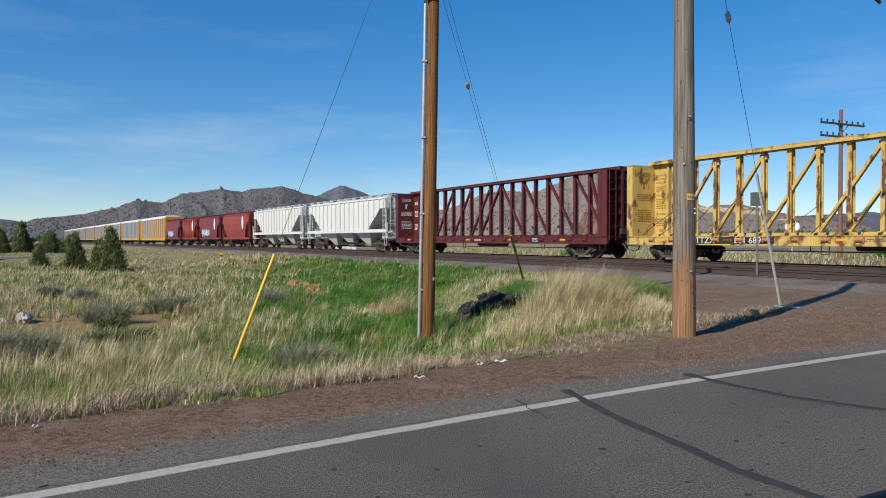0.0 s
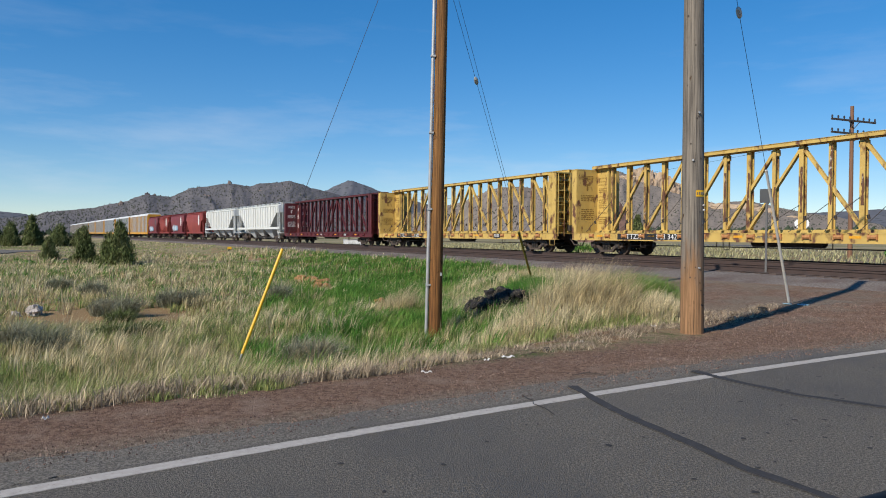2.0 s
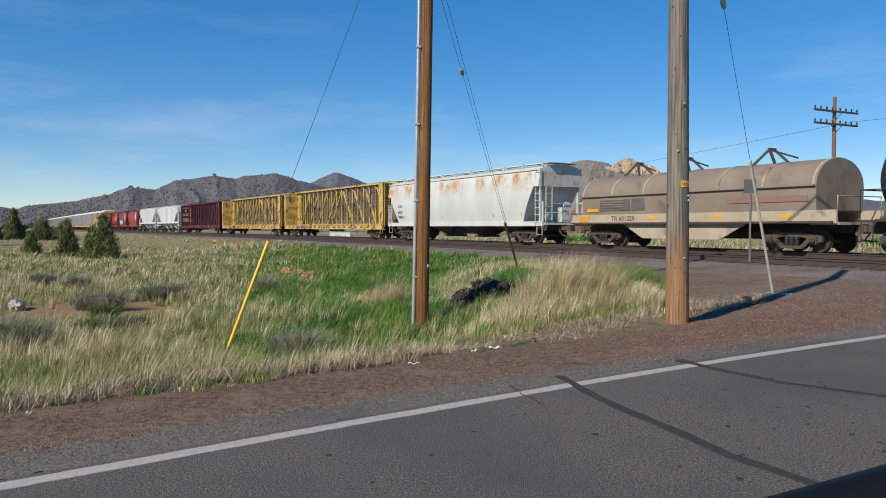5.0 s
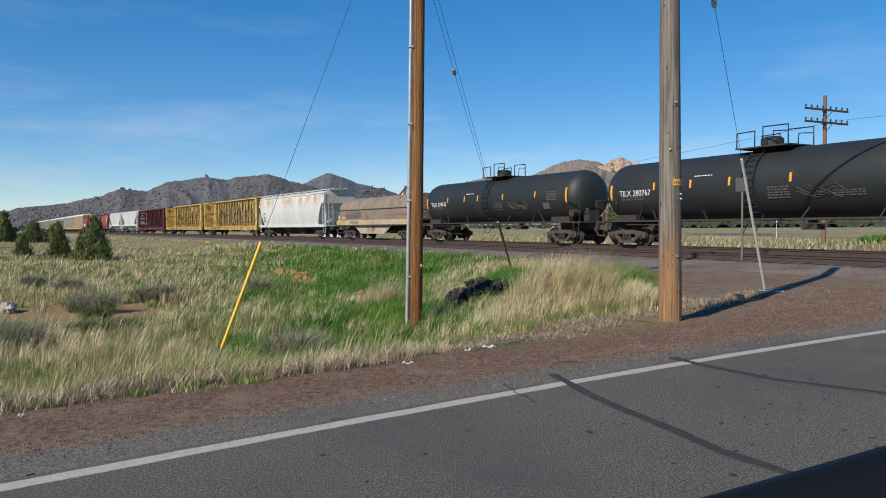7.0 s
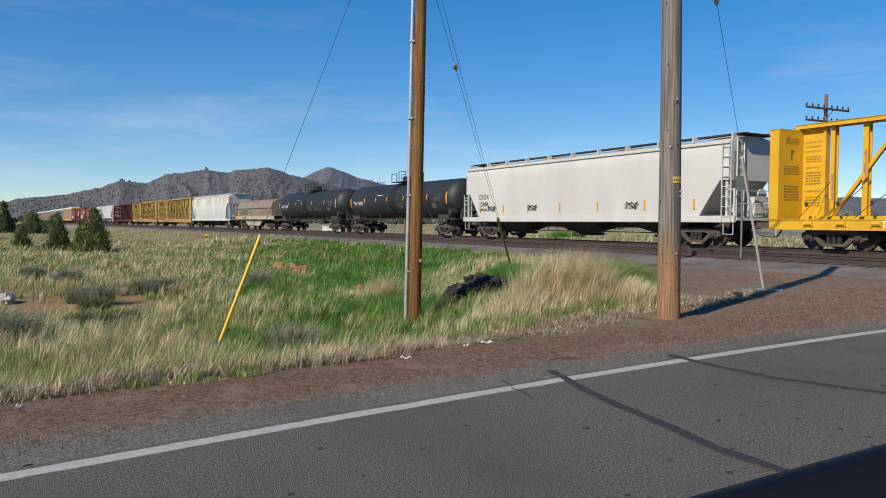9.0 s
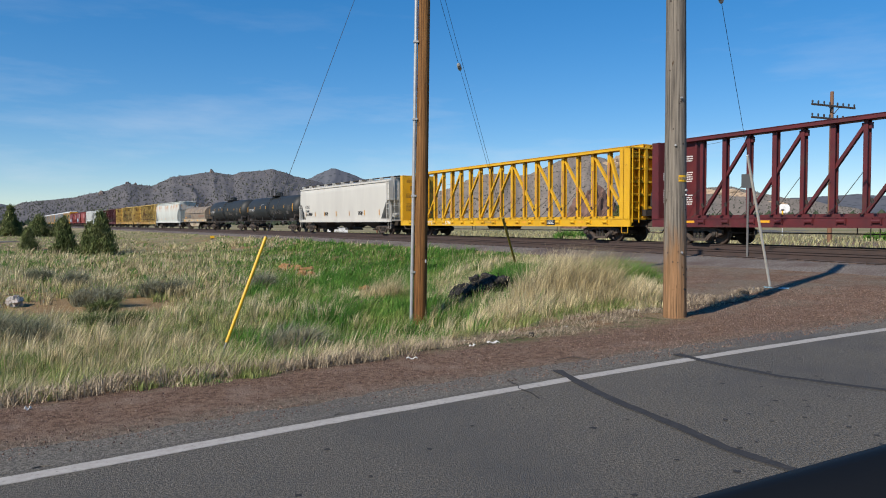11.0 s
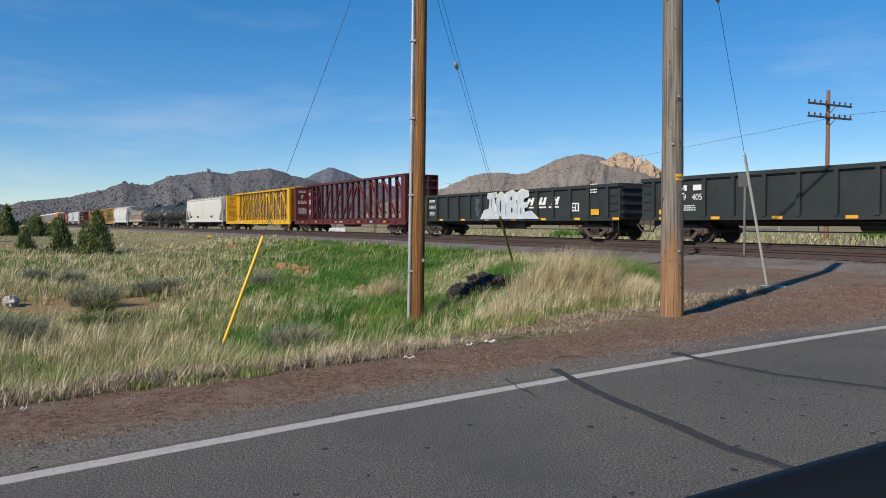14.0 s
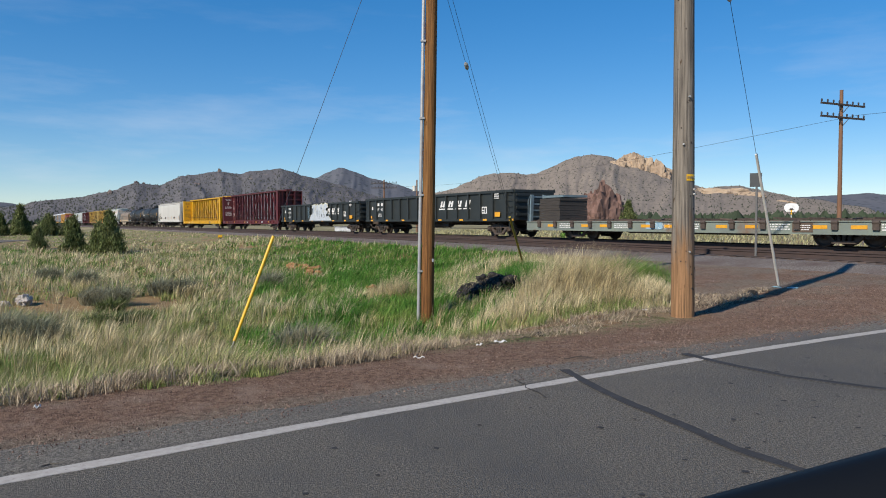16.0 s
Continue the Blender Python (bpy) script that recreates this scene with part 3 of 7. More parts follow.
# ---- hills on the skyline, built from rounded peaks and rough slopes
def hill_material(name, soil, soil2, scrub, rock, rock_lo, rock_hi, dot=0.045):
    m, nt, n, l, p = nodes_of(name)
    geo = n("ShaderNodeNewGeometry")

    def tex(sc, det, rough=0.6):
        k = n("ShaderNodeTexNoise")
        k.inputs["Scale"].default_value, k.inputs["Detail"].default_value, k.inputs["Roughness"].default_value = sc, det, rough
        l(geo.outputs["Position"], k.inputs["Vector"])
        return k.outputs["Fac"]

    def span(v, a, b):
        k = n("ShaderNodeMapRange")
        k.inputs["From Min"].default_value, k.inputs["From Max"].default_value = a, b
        l(v, k.inputs["Value"])
        return k.outputs["Result"]

    def mix(f, a, b):
        k = n("ShaderNodeMixRGB")
        l(f, k.inputs["Fac"])
        for i, q in ((1, a), (2, b)):
            if isinstance(q, tuple):
                k.inputs[i].default_value = (*q, 1)
            else:
                l(q, k.inputs[i])
        return k.outputs["Color"]

    col = mix(span(tex(0.006, 6), 0.38, 0.62), soil, soil2)
    col = mix(span(tex(0.02, 8, 0.7), rock_lo, rock_hi), col, rock)
    vor = n("ShaderNodeTexVoronoi")
    vor.inputs["Scale"].default_value = dot
    l(geo.outputs["Position"], vor.inputs["Vector"])
    col = mix(span(vor.outputs["Distance"], 0.34, 0.22), col, scrub)
    l(col, p.inputs["Base Color"])
    p.inputs["Roughness"].default_value, p.inputs["Specular IOR Level"].default_value = 1.0, 0.0
    bp = n("ShaderNodeBump")
    bp.inputs["Strength"].default_value, bp.inputs["Distance"].default_value = 0.35, 3.0
    l(tex(0.025, 8, 0.7), bp.inputs["Height"])
    l(bp.outputs["Normal"], p.inputs["Normal"])
    return m


def hill(name, material, b0, b1, foot, crest, back, peaks, label, rough=0.10, seed=0.0, sharp=1.35):
    """Bearings in degrees from straight ahead; peaks and saddles: bearing, rise over run as seen from the road."""
    nb, nr = int((b1 - b0) * 11), 54
    v, f = [], []
    pb = [q[0] for q in peaks]
    for i in range(nr):
        t = i / (nr - 1)
        for k in range(nb):
            b = b0 + (b1 - b0) * k / (nb - 1)
            j = min(max(sum(1 for q in pb if q <= b) - 1, 0), len(peaks) - 2)
            q = min(max((b - pb[j]) / (pb[j + 1] - pb[j]), 0), 1)
            q = q * 0.45 + 0.55 * q * q * (3 - 2 * q)
            rise = peaks[j][1] + (peaks[j + 1][1] - peaks[j][1]) * q
            ends = min(1, (b - b0) / 2.0, (b1 - b) / 2.0)
            dist = foot + (back - foot) * t
            tc = (crest - foot) / (back - foot)
            wander = b + 1.6 * noise.noise((b * 0.3 + seed, t * 2.0, seed))
            spur = noise.ridged_multi_fractal(Vector((wander * 0.42 + seed, t * 0.5, seed)), 0.9, 2.2, 4, 1.0, 2.0)
            tt = min(1, t / tc)
            shape = tt ** (sharp * (1.10 - 0.12 * spur)) if t < tc else max(0, 1 - (t - tc) / (1 - tc)) ** 0.8
            x, y = dist * math.sin(radians(b)), dist * math.cos(radians(b))
            top = rise * crest
            grain = noise.fractal(Vector((b * 3.0, t * 9, seed + 3)), 0.8, 2.2, 5)
            z = top * shape + top * rough * grain * min(1, shape * 2.0)
            v.append((x, y, z * max(0, ends) - 3 * (1 - min(1, t * 8))))
    for i in range(nr - 1):
        for k in range(nb - 1):
            f.append((i * nb + k, i * nb + k + 1, (i + 1) * nb + k + 1, (i + 1) * nb + k))
    me = bpy.data.meshes.new(name)
    me.from_pydata(v, [], f)
    me.polygons.foreach_set("use_smooth", [True] * len(me.polygons))
    me.materials.append(material)
    ob = new(name, me)
    tagged(ob, label, "hill", kind="structure")
    return v, nb, nr


def rock(name, at, size, material, label, seed=0, spires=1.0, parent=None):
    bm = bmesh.new()
    bmesh.ops.create_icosphere(bm, subdivisions=4, radius=1.0)
    for q in bm.verts:
        c = q.co.copy()
        k = 1 + 0.30 * noise.fractal(Vector((c.x * 1.7 + seed, c.y * 1.7, c.z * 0.8)), 0.8, 2.1, 4)
        col = noise.ridged_multi_fractal(Vector((c.x * 3.1 + seed, c.y * 3.1, c.z * 0.3)), 0.9, 2.2, 3, 1.0, 2.0) - 1.1
        z = c.z * k * (1 + 0.30 * spires * col)
        side = 1 + 0.12 * col
        q.co = Vector((c.x * k * side * size[0], c.y * k * side * size[1], max(z, -0.35) * size[2]))
    me = bpy.data.meshes.new(name)
    bm.to_mesh(me)
    bm.free()
    me.materials.append(material)
    ob = new(name, me)
    ob.matrix_basis = Matrix.Translation(at) @ Matrix.Rotation(seed * 1.3, 4, "Z")
    return tagged(ob, label, "rock")


def scrub(name, verts, nb, nr, count, size, material, label, t0=0.05, t1=0.95, seed=1):
    """Dark junipers dotted over a hill, far off."""
    rnd, b = random.Random(seed), Build()
    for _ in range(count):
        i, k = int(rnd.uniform(t0, t1) * (nr - 1)), rnd.randrange(nb - 1)
        p, q = Vector(verts[i * nb + k]), Vector(verts[min(i + 1, nr - 1) * nb + k + 1])
        c = p.lerp(q, rnd.random())
        s = size * rnd.uniform(0.5, 1.3)
        o = len(b.v)
        b.v += [(c.x + s * 0.55 * math.cos(a + _), c.y + s * 0.55 * math.sin(a + _), c.z - s * 0.1 + (0.35 * s if j % 2 else 0)) for j, a in enumerate((0, 1.26, 2.5, 3.77, 5.0))] + [(c.x, c.y, c.z + s)]
        b.f += [(o + j, o + (j + 1) % 5, o + 5) for j in range(5)]
    ob = part(name, b, material)
    return tagged(ob, label, "scrub", kind="stuff")


# grey-brown soil and scrub, shifted bluer to carry some haze in the colour
HILL_LEFT = hill_material("hazy_grey_brown_scrub_hill", (0.122, 0.118, 0.124), (0.150, 0.140, 0.142), (0.074, 0.080, 0.080), (0.22, 0.185, 0.168), 0.62, 0.74, 0.09)
# the far hills' blue is distance haze, put into soil, scrub and rock colours
HILL_FAR = hill_material("haze_tinted_far_hill", (0.105, 0.112, 0.130), (0.125, 0.128, 0.142), (0.068, 0.078, 0.085), (0.14, 0.135, 0.142), 0.62, 0.75, 0.03)
HILL_RIGHT = hill_material("tan_sage_hill", (0.265, 0.222, 0.182), (0.225, 0.190, 0.160), (0.135, 0.125, 0.095), (0.36, 0.285, 0.215), 0.62, 0.74, 0.13)
CLIFF = mat("cream_tuff_cliff", (0.44, 0.34, 0.24), (0.33, 0.24, 0.165), 0.95, scale=0.05, stretch=(1, 1, 0.35), c=(0.16, 0.12, 0.09), cscale=0.09, clo=0.52, chi=0.64, bump=0.5, fine=0.25, world=True, spec=0.0)
CASTLE = mat("pinkish_grey_crag", (0.25, 0.20, 0.175), (0.18, 0.145, 0.13), 0.95, scale=0.04, stretch=(1, 1, 0.3), c=(0.11, 0.09, 0.08), cscale=0.08, clo=0.5, chi=0.62, world=True, spec=0.0)
RED_CRAG = mat("red_brown_crag", (0.21, 0.130, 0.105), (0.15, 0.095, 0.08), 0.95, scale=0.5, stretch=(1, 1, 0.3), c=(0.09, 0.06, 0.05), cscale=0.6, clo=0.5, chi=0.62, bump=0.5, fine=2.0, world=True, spec=0.0)
SCRUB_FAR = mat("dark_juniper_far", (0.060, 0.066, 0.052), (0.078, 0.080, 0.064), 1.0, scale=0.05, world=True, spec=0.0)

hill("far_hill", HILL_FAR, -16, 4, 2900, 3600, 4200, [(-16, 0.030), (-10.9, 0.0553), (-10, 0.0625), (-9.1, 0.0704), (-8.23, 0.0770), (-7.7, 0.0755), (-7.1, 0.0715), (-5.5, 0.0614), (-3.7, 0.0536), (-1.9, 0.0441), (0.4, 0.0377), (4, 0.03)], "cone-shaped hill far off, tinted haze blue", rough=0.010, seed=4, sharp=1.1)
hill("far_hill", HILL_FAR, 16, 46, 2700, 3700, 4300, [(16, 0.022), (24, 0.026), (26.5, 0.0299), (28.3, 0.0315), (29.7, 0.0324), (30.9, 0.034), (32, 0.0315), (40, 0.03), (46, 0.02)], "low wooded ridge far off, tinted haze blue", rough=0.012, seed=7)
hill("far_hill", HILL_FAR, -46, -22, 2900, 3500, 4200, [(-46, 0.02), (-36, 0.023), (-32.5, 0.0262), (-31.6, 0.0248), (-30.2, 0.021), (-28, 0.018), (-22, 0.01)], "low ridge far off, tinted haze blue", rough=0.012, seed=9)
LEFT = hill("near_hill", HILL_LEFT, -36, -1, 900, 2100, 2600, [(-36, 0.012), (-30.7, 0.0205), (-29.9, 0.0262), (-28.5, 0.0293), (-27, 0.0325), (-25.6, 0.0385), (-24.6, 0.0424), (-24.1, 0.0476), (-23.4, 0.0515), (-22.5, 0.0503), (-21.6, 0.0491), (-20.9, 0.0552), (-20.1, 0.0622), (-19.1, 0.064), (-18.1, 0.0674), (-17.4, 0.069), (-15.8, 0.0658), (-15.2, 0.0698), (-13.9, 0.0717), (-12.8, 0.0743), (-12, 0.0707), (-10.9, 0.0639), (-10, 0.0609), (-8.2, 0.0525), (-5.5, 0.0377), (-1, 0.015)], "scrub-dotted grey-brown hill with crags, faintly tinted as by haze", rough=0.010, seed=1, sharp=1.1)
scrub("hillside_scrub", *LEFT, 5200, 2.7, SCRUB_FAR, "dark junipers dotted over the hillside", seed=2)
RIGHT = hill("near_hill", HILL_RIGHT, -7, 33, 620, 1500, 2000, [(-7, 0.012), (-2.5, 0.033), (-0.1, 0.0433), (0.8, 0.0472), (2.2, 0.0574), (3.1, 0.0652), (4.2, 0.0691), (5.6, 0.0697), (6.7, 0.0671), (7.6, 0.0685), (8.3, 0.0739), (9.15, 0.0799), (9.8, 0.086), (10.7, 0.0911), (12, 0.0938), (13.1, 0.091), (14, 0.085), (15.2, 0.081), (16.3, 0.0735), (17.6, 0.064), (19.4, 0.0498), (20.4, 0.0443), (21.4, 0.0469), (22.6, 0.0472), (23.9, 0.0423), (25.3, 0.036), (26.6, 0.0306), (28, 0.0274), (29.8, 0.0199), (33, 0.01)], "tan sage-covered hill with pale cliffs", rough=0.009, seed=2, sharp=1.1)
scrub("hillside_scrub", *RIGHT, 3600, 1.7, SCRUB_FAR, "dark junipers dotted over the hillside", seed=3)


def on_bearing(b, dist, rise):
    return (dist * math.sin(radians(b)), dist * math.cos(radians(b)), 1.46 + dist * rise)


for b, d, r, sz, sp in ((-23.25, 2080, 0.047, (16, 14, 22), 1.6), (-22.75, 2080, 0.046, (16, 14, 20), 1.5), (-17.35, 2080, 0.066, (11, 11, 20), 1.5), (-16.9, 2080, 0.062, (13, 12, 16), 1.0),
                        (-19.0, 1700, 0.046, (20, 14, 20), 1.0), (-13.2, 1900, 0.062, (12, 10, 14), 1.0), (-15.0, 1800, 0.055, (14, 12, 17), 1.0), (-21.2, 1750, 0.038, (24, 16, 16), 1.0), (-25.0, 1900, 0.037, (16, 12, 14), 1.0), (-20.3, 1600, 0.040, (30, 16, 12), 1.0)):
    rock("crag", on_bearing(b, d, r), tuple(0.52 * k for k in sz), CASTLE, "pinkish-grey rock crag on the ridge", seed=b, spires=sp)
for b, d, r, sz in ((14.9, 1420, 0.066, (34, 26, 24)), (15.7, 1400, 0.056, (34, 26, 30)), (16.6, 1390, 0.052, (34, 24, 24)), (17.6, 1380, 0.046, (30, 22, 18)), (13.9, 1380, 0.060, (22, 18, 22)),
                    (9.9, 1250, 0.042, (20, 16, 10)), (7.7, 1250, 0.040, (26, 16, 10)), (6.2, 1200, 0.039, (34, 16, 8)), (19.8, 1300, 0.036, (36, 16, 12)), (21.6, 1250, 0.035, (40, 16, 12)), (23.3, 1200, 0.030, (30, 16, 10)), (18.6, 1250, 0.030, (26, 16, 10)), (3.8, 1200, 0.034, (24, 14, 7)), (16.2, 1150, 0.028, (16, 10, 10)), (25.6, 1150, 0.020, (22, 12, 7))):
    rock("cliff", on_bearing(b, d - 30, r + (0.005 if sz[2] > 16 else 0.0)), (sz[0], sz[1] * 0.8, sz[2] * (1.15 if sz[2] > 16 else 0.8)), CLIFF, "cream-coloured tuff cliff on the hillside", seed=b, spires=1.2)
for b, d, r, sz in ((12.7, 190, 0.014, (5.2, 4.4, 8.4)), (11.9, 190, 0.010, (4.2, 4.0, 6.6)), (13.5, 192, 0.010, (3.6, 3.8, 6.8)), (11.1, 194, 0.003, (3.8, 3.4, 4.2))):
    rock("red_outcrop", on_bearing(b, d, r - 0.008), sz, RED_CRAG, "red-brown rock outcrop beyond the railway", seed=b, spires=0.8)

# a belt of far trees and dark sage at the foot of the hills
FAR_TREE = mat("far_dark_green_trees", (0.040, 0.056, 0.036), (0.058, 0.072, 0.045), 1.0, scale=0.2, world=True, spec=0.0)


def far_belt():
    rnd, b = random.Random(8), Build()
    for _ in range(2600):
        brg, d = rnd.uniform(-36, 36), rnd.uniform(380, 760)
        if brg < 15 and rnd.random() < 0.55:
            continue
        x, y = d * math.sin(radians(brg)), d * math.cos(radians(brg))
        s = rnd.uniform(2.0, 5.5) * (1.35 if brg > 15 else 0.8)
        o = len(b.v)
        ph = rnd.random() * 6
        b.v += [(x + s * 0.6 * math.cos(a + ph), y + s * 0.6 * math.sin(a + ph), z) for a, z in ((0, 0), (1.26, s * 0.4), (2.5, 0), (3.77, s * 0.45), (5.0, 0))] + [(x + rnd.uniform(-0.2, 0.2) * s, y, s)]
        b.f += [(o + j, o + (j + 1) % 5, o + 5) for j in range(5)]
    tagged(part("far_trees", b, FAR_TREE), "belt of dark green trees at the foot of the hills", "trees", kind="stuff")


far_belt()

# a second road beyond the railway
b = Build()
b.sweep([[(9.0, 118, 0.03), (9.0, 126, 0.03), (9.0, 126, -0.4), (9.0, 118, -0.4)], [(40.0, 92, 0.03), (44.0, 126, 0.03), (44.0, 126, -0.4), (40.0, 92, -0.4)], [(190.0, 40, 0.03), (200.0, 80, 0.03), (200.0, 80, -0.4), (190.0, 40, -0.4)]])
tagged(part("far_road", b, ASPHALT), "dark asphalt side road beyond the railway", "road", kind="structure")


# a small paved lot at the edge of the field
b = Build().sweep([[(x0 + dx, y0, float(ground_z(x0 + dx, y0)) + dz) for dx, y0, dz in ((0, 63, 0.06), (-3, 75, 0.06), (-3, 75, -0.3), (0, 63, -0.3))] for x0 in np.linspace(-100, -40.5, 24)])
tagged(part("far_lot", b, SHOULDER_ASPHALT), "grey paved lot beyond the field", "road", kind="structure")


# ---- utility poles, guys and signs
def pole_mesh(h, r0, r1, seed):
    b = Build()
    n, rings = 18, 26
    secs = []
    for i in range(rings):
        z = -0.35 + (h + 0.35) * i / (rings - 1)
        r = r0 + (r1 - r0) * max(z, 0) / h
        secs.append([(r * (1 + 0.018 * noise.noise((math.cos(t) * 2, math.sin(t) * 2, z * 0.8 + seed))) * math.cos(t), r * (1 + 0.018 * noise.noise((math.cos(t) * 2, math.sin(t) * 2 + 9, z * 0.8 + seed))) * math.sin(t), z) for t in (2 * math.pi * k / n for k in range(n))])
    return b.sweep(secs)


right_pole = thing("utility_pole", "weathered grey-brown wooden utility pole with a yellow tag", "utility pole", at=pose(3.652, 10.72, 0.0, 0, -0.3, 0))
part("pole_shaft", pole_mesh(8.55, 0.172, 0.122, 1), POLE_WOOD, right_pole, smooth=True)
tag = []
for a in np.linspace(-1.62, -0.62, 8):
    tag.append([(0.162 * math.cos(a), 0.162 * math.sin(a), z) for z in (2.06, 2.155)])
part("yellow_tag", Build().sweep([[q[0], q[1], (q[1][0] * 1.02, q[1][1] * 1.02, q[1][2]), (q[0][0] * 1.02, q[0][1] * 1.02, q[0][2])] for q in tag]), GUARD_YELLOW, right_pole, "yellow plastic tag")
tag = Build()
for i, a in enumerate(np.linspace(-1.5, -0.75, 5)):
    tag.box((0.1668 * math.cos(a), 0.1668 * math.sin(a), 2.107), (0.014, 0.006, 0.04), Matrix.Identity(4))
part("tag_print", tag, MARK_GREY, right_pole)
for z, a in ((1.93, -0.75), (1.86, -0.72), (1.0, -1.3), (3.3, -1.4), (2.6, -1.9)):
    part("bolt", Build().tube([(0.155 * math.cos(a), 0.155 * math.sin(a), z), (0.185 * math.cos(a), 0.185 * math.sin(a), z)], 0.016, 8), GALV, right_pole)
rnd = random.Random(12)
for _ in range(22):
    z, a = rnd.uniform(0.3, 5.2), rnd.uniform(-2.6, -0.4)
    r = 0.172 - 0.05 * z / 8.55
    part("knot", Build().tube([((r - 0.01) * math.cos(a), (r - 0.01) * math.sin(a), z), ((r + 0.004) * math.cos(a), (r + 0.004) * math.sin(a), z)], rnd.uniform(0.008, 0.018), 7), ARM_WOOD, right_pole)

LEAN = math.degrees(math.atan2(0.117, 6.6))
left_pole = thing("utility_pole", "creosoted brown wooden utility pole with a grey conduit", "utility pole", at=pose(-0.305, 14.05, -0.42, 0, LEAN, 0))
part("pole_shaft", pole_mesh(14.1, 0.133, 0.090, 5), POST_WOOD, left_pole, smooth=True)
part("conduit", Build().tube([(-0.17, -0.05, -0.3), (-0.158, -0.05, 3.0), (-0.148, -0.05, 10.0)], 0.034, 10), GALV, left_pole, smooth=True)
for z in (0.9, 2.4, 3.9, 5.4):
    part("conduit_strap", Build().box((-0.15, -0.055, z), (0.10, 0.09, 0.035)), GALV, left_pole)
part("crossarm_brace", Build().box((0.0, -0.12, 6.62), (0.5, 0.05, 0.05)), GALV, left_pole)
part("staple", Build().box((0.10, -0.10, 1.12), (0.03, 0.03, 0.06)), GALV, left_pole)


def wire(name, pts, r, label, category="cable"):
    return tagged(part(name, Build().tube(pts, r, 6), WIRE), label, category)


def guyed(p, q, f0, f1, material, r, label, name="guy_wire", insulator=None):
    """A guy from the ground at p to q, with a plastic guard between two fractions of its length."""
    p, q = Vector(p), Vector(q)
    g = tagged(part(name, Build().tube([p, q], 0.0045, 6), WIRE), label, "guy wire")
    d = (q - p).normalized()
    part("guard", Build().tube([p.lerp(q, f0), p.lerp(q, f0 + (f1 - f0) * 0.5), p.lerp(q, f1)], r, 10), material, g)
    part("anchor_rod", Build().tube([p - d * 0.35, p + d * 0.15], 0.014, 6), GALV, g)
    for f in insulator or ():
        c = p.lerp(q, f)
        part("insulator", Build().tube([c - d * 0.10, c - d * 0.06, c, c + d * 0.06, c + d * 0.10], [0.02, 0.045, 0.05, 0.045, 0.02], 10), GALV, g)
    return g


guyed((-3.47, 11.70, -0.56), (-0.12, 14.05, 9.55), 0.004, 0.176, GUARD_YELLOW, 0.027, "steel guy wire with a bright yellow plastic guard")
guyed((7.15, 14.99, 0.02), (3.62, 10.72, 8.45), 0.01, 0.322, GUARD_WHITE, 0.027, "steel guy wire with an off-white plastic guard", insulator=(0.628,))
guyed((2.62, 21.9, -0.25), (-0.16, 14.0, 6.75), 0.02, 0.262, GUARD_OLIVE, 0.034, "pair of steel guy wires with a dirty olive guard", insulator=(0.742,))
wire("guy_wire", [(2.64, 21.9, -0.25), (-0.10, 14.0, 6.95)], 0.0045, "thin steel guy wire beside the brown pole", "guy wire")

sign = thing("road_sign", "dark plain back of a small sign on a steel post", "road sign", at=pose(10.03, 22.64, 0.0, 0, 0, -38))
part("post", Build().box((0, 0, 1.4), (0.06, 0.05, 3.1)), POST_STEEL, sign)
part("plate", Build().box((-0.02, -0.035, 2.76), (0.36, 0.012, 0.44)), SIGN_BACK, sign)


def line_pole(at, h, arms, reach, yaw, label, per_side=4, transformer=False):
    o = thing("line_pole", label, "utility pole", "line poles beyond the railway", at=Matrix.Translation(at) @ Matrix.Rotation(radians(yaw), 4, "Z"))
    part("pole_shaft", pole_mesh(h, 0.155, 0.11, at[0]), TEL_WOOD, o, smooth=True)
    for z in arms:
        part("crossarm", Build().box((0, -0.14, z), (reach * 2, 0.09, 0.12)), ARM_WOOD, o)
        for s in (-1, 1):
            part("arm_brace", Build().beam((0, -0.16, z - 0.5), (s * 0.55, -0.16, z - 0.03), 0.03, 0.04), POST_STEEL, o)
            for k in range(per_side):
                x = s * (0.38 + k * (reach - 0.45) / max(1, per_side - 1))
                part("insulator", Build().tube([(x, -0.14, z + 0.05), (x, -0.14, z + 0.13), (x, -0.14, z + 0.22), (x, -0.14, z + 0.27)], [0.018, 0.055, 0.06, 0.03], 8), GLASS_INSUL, o)
    if transformer:
        part("transformer", Build().tube([(-0.45, 0, h - 1.9), (-0.45, 0, h - 1.0)], 0.3, 12), GUARD_WHITE, o)
    return o


line_pole((26.32, 47.0, -0.05), 10.1, (9.12, 8.28), 2.15, 25, "tall reddish wooden telegraph pole with two crossarms")
line_pole((-9.6, 118.0, 0.0), 8.4, (7.85, 7.05), 2.1, 0, "wooden telegraph pole with two crossarms beyond the train")
line_pole((-4.3, 122.0, 0.0), 8.6, (), 1.2, 0, "wooden power pole with a small transformer", transformer=True)
for k, (dx, dz) in enumerate(((1.0, 8.4),)):
    a, c = Vector((26.5 + dx * 0.88, 47.0, dz)), Vector((-9.6 + dx, 118.0, 7.2))
    pts = [a.lerp(c, t) - Vector((0, 0, 1.2 * math.sin(math.pi * t))) for t in np.linspace(0, 1, 13)]
    wire("line_wire", pts, 0.012, "thin sagging line wire between telegraph poles")
    a2 = Vector((64.0, -10.0, 9.2 + 0.1 * k))
    wire("line_wire", [a.lerp(a2, t) - Vector((0, 0, 0.8 * math.sin(math.pi * t))) for t in np.linspace(0, 1, 9)], 0.012, "thin sagging line wire between telegraph poles")
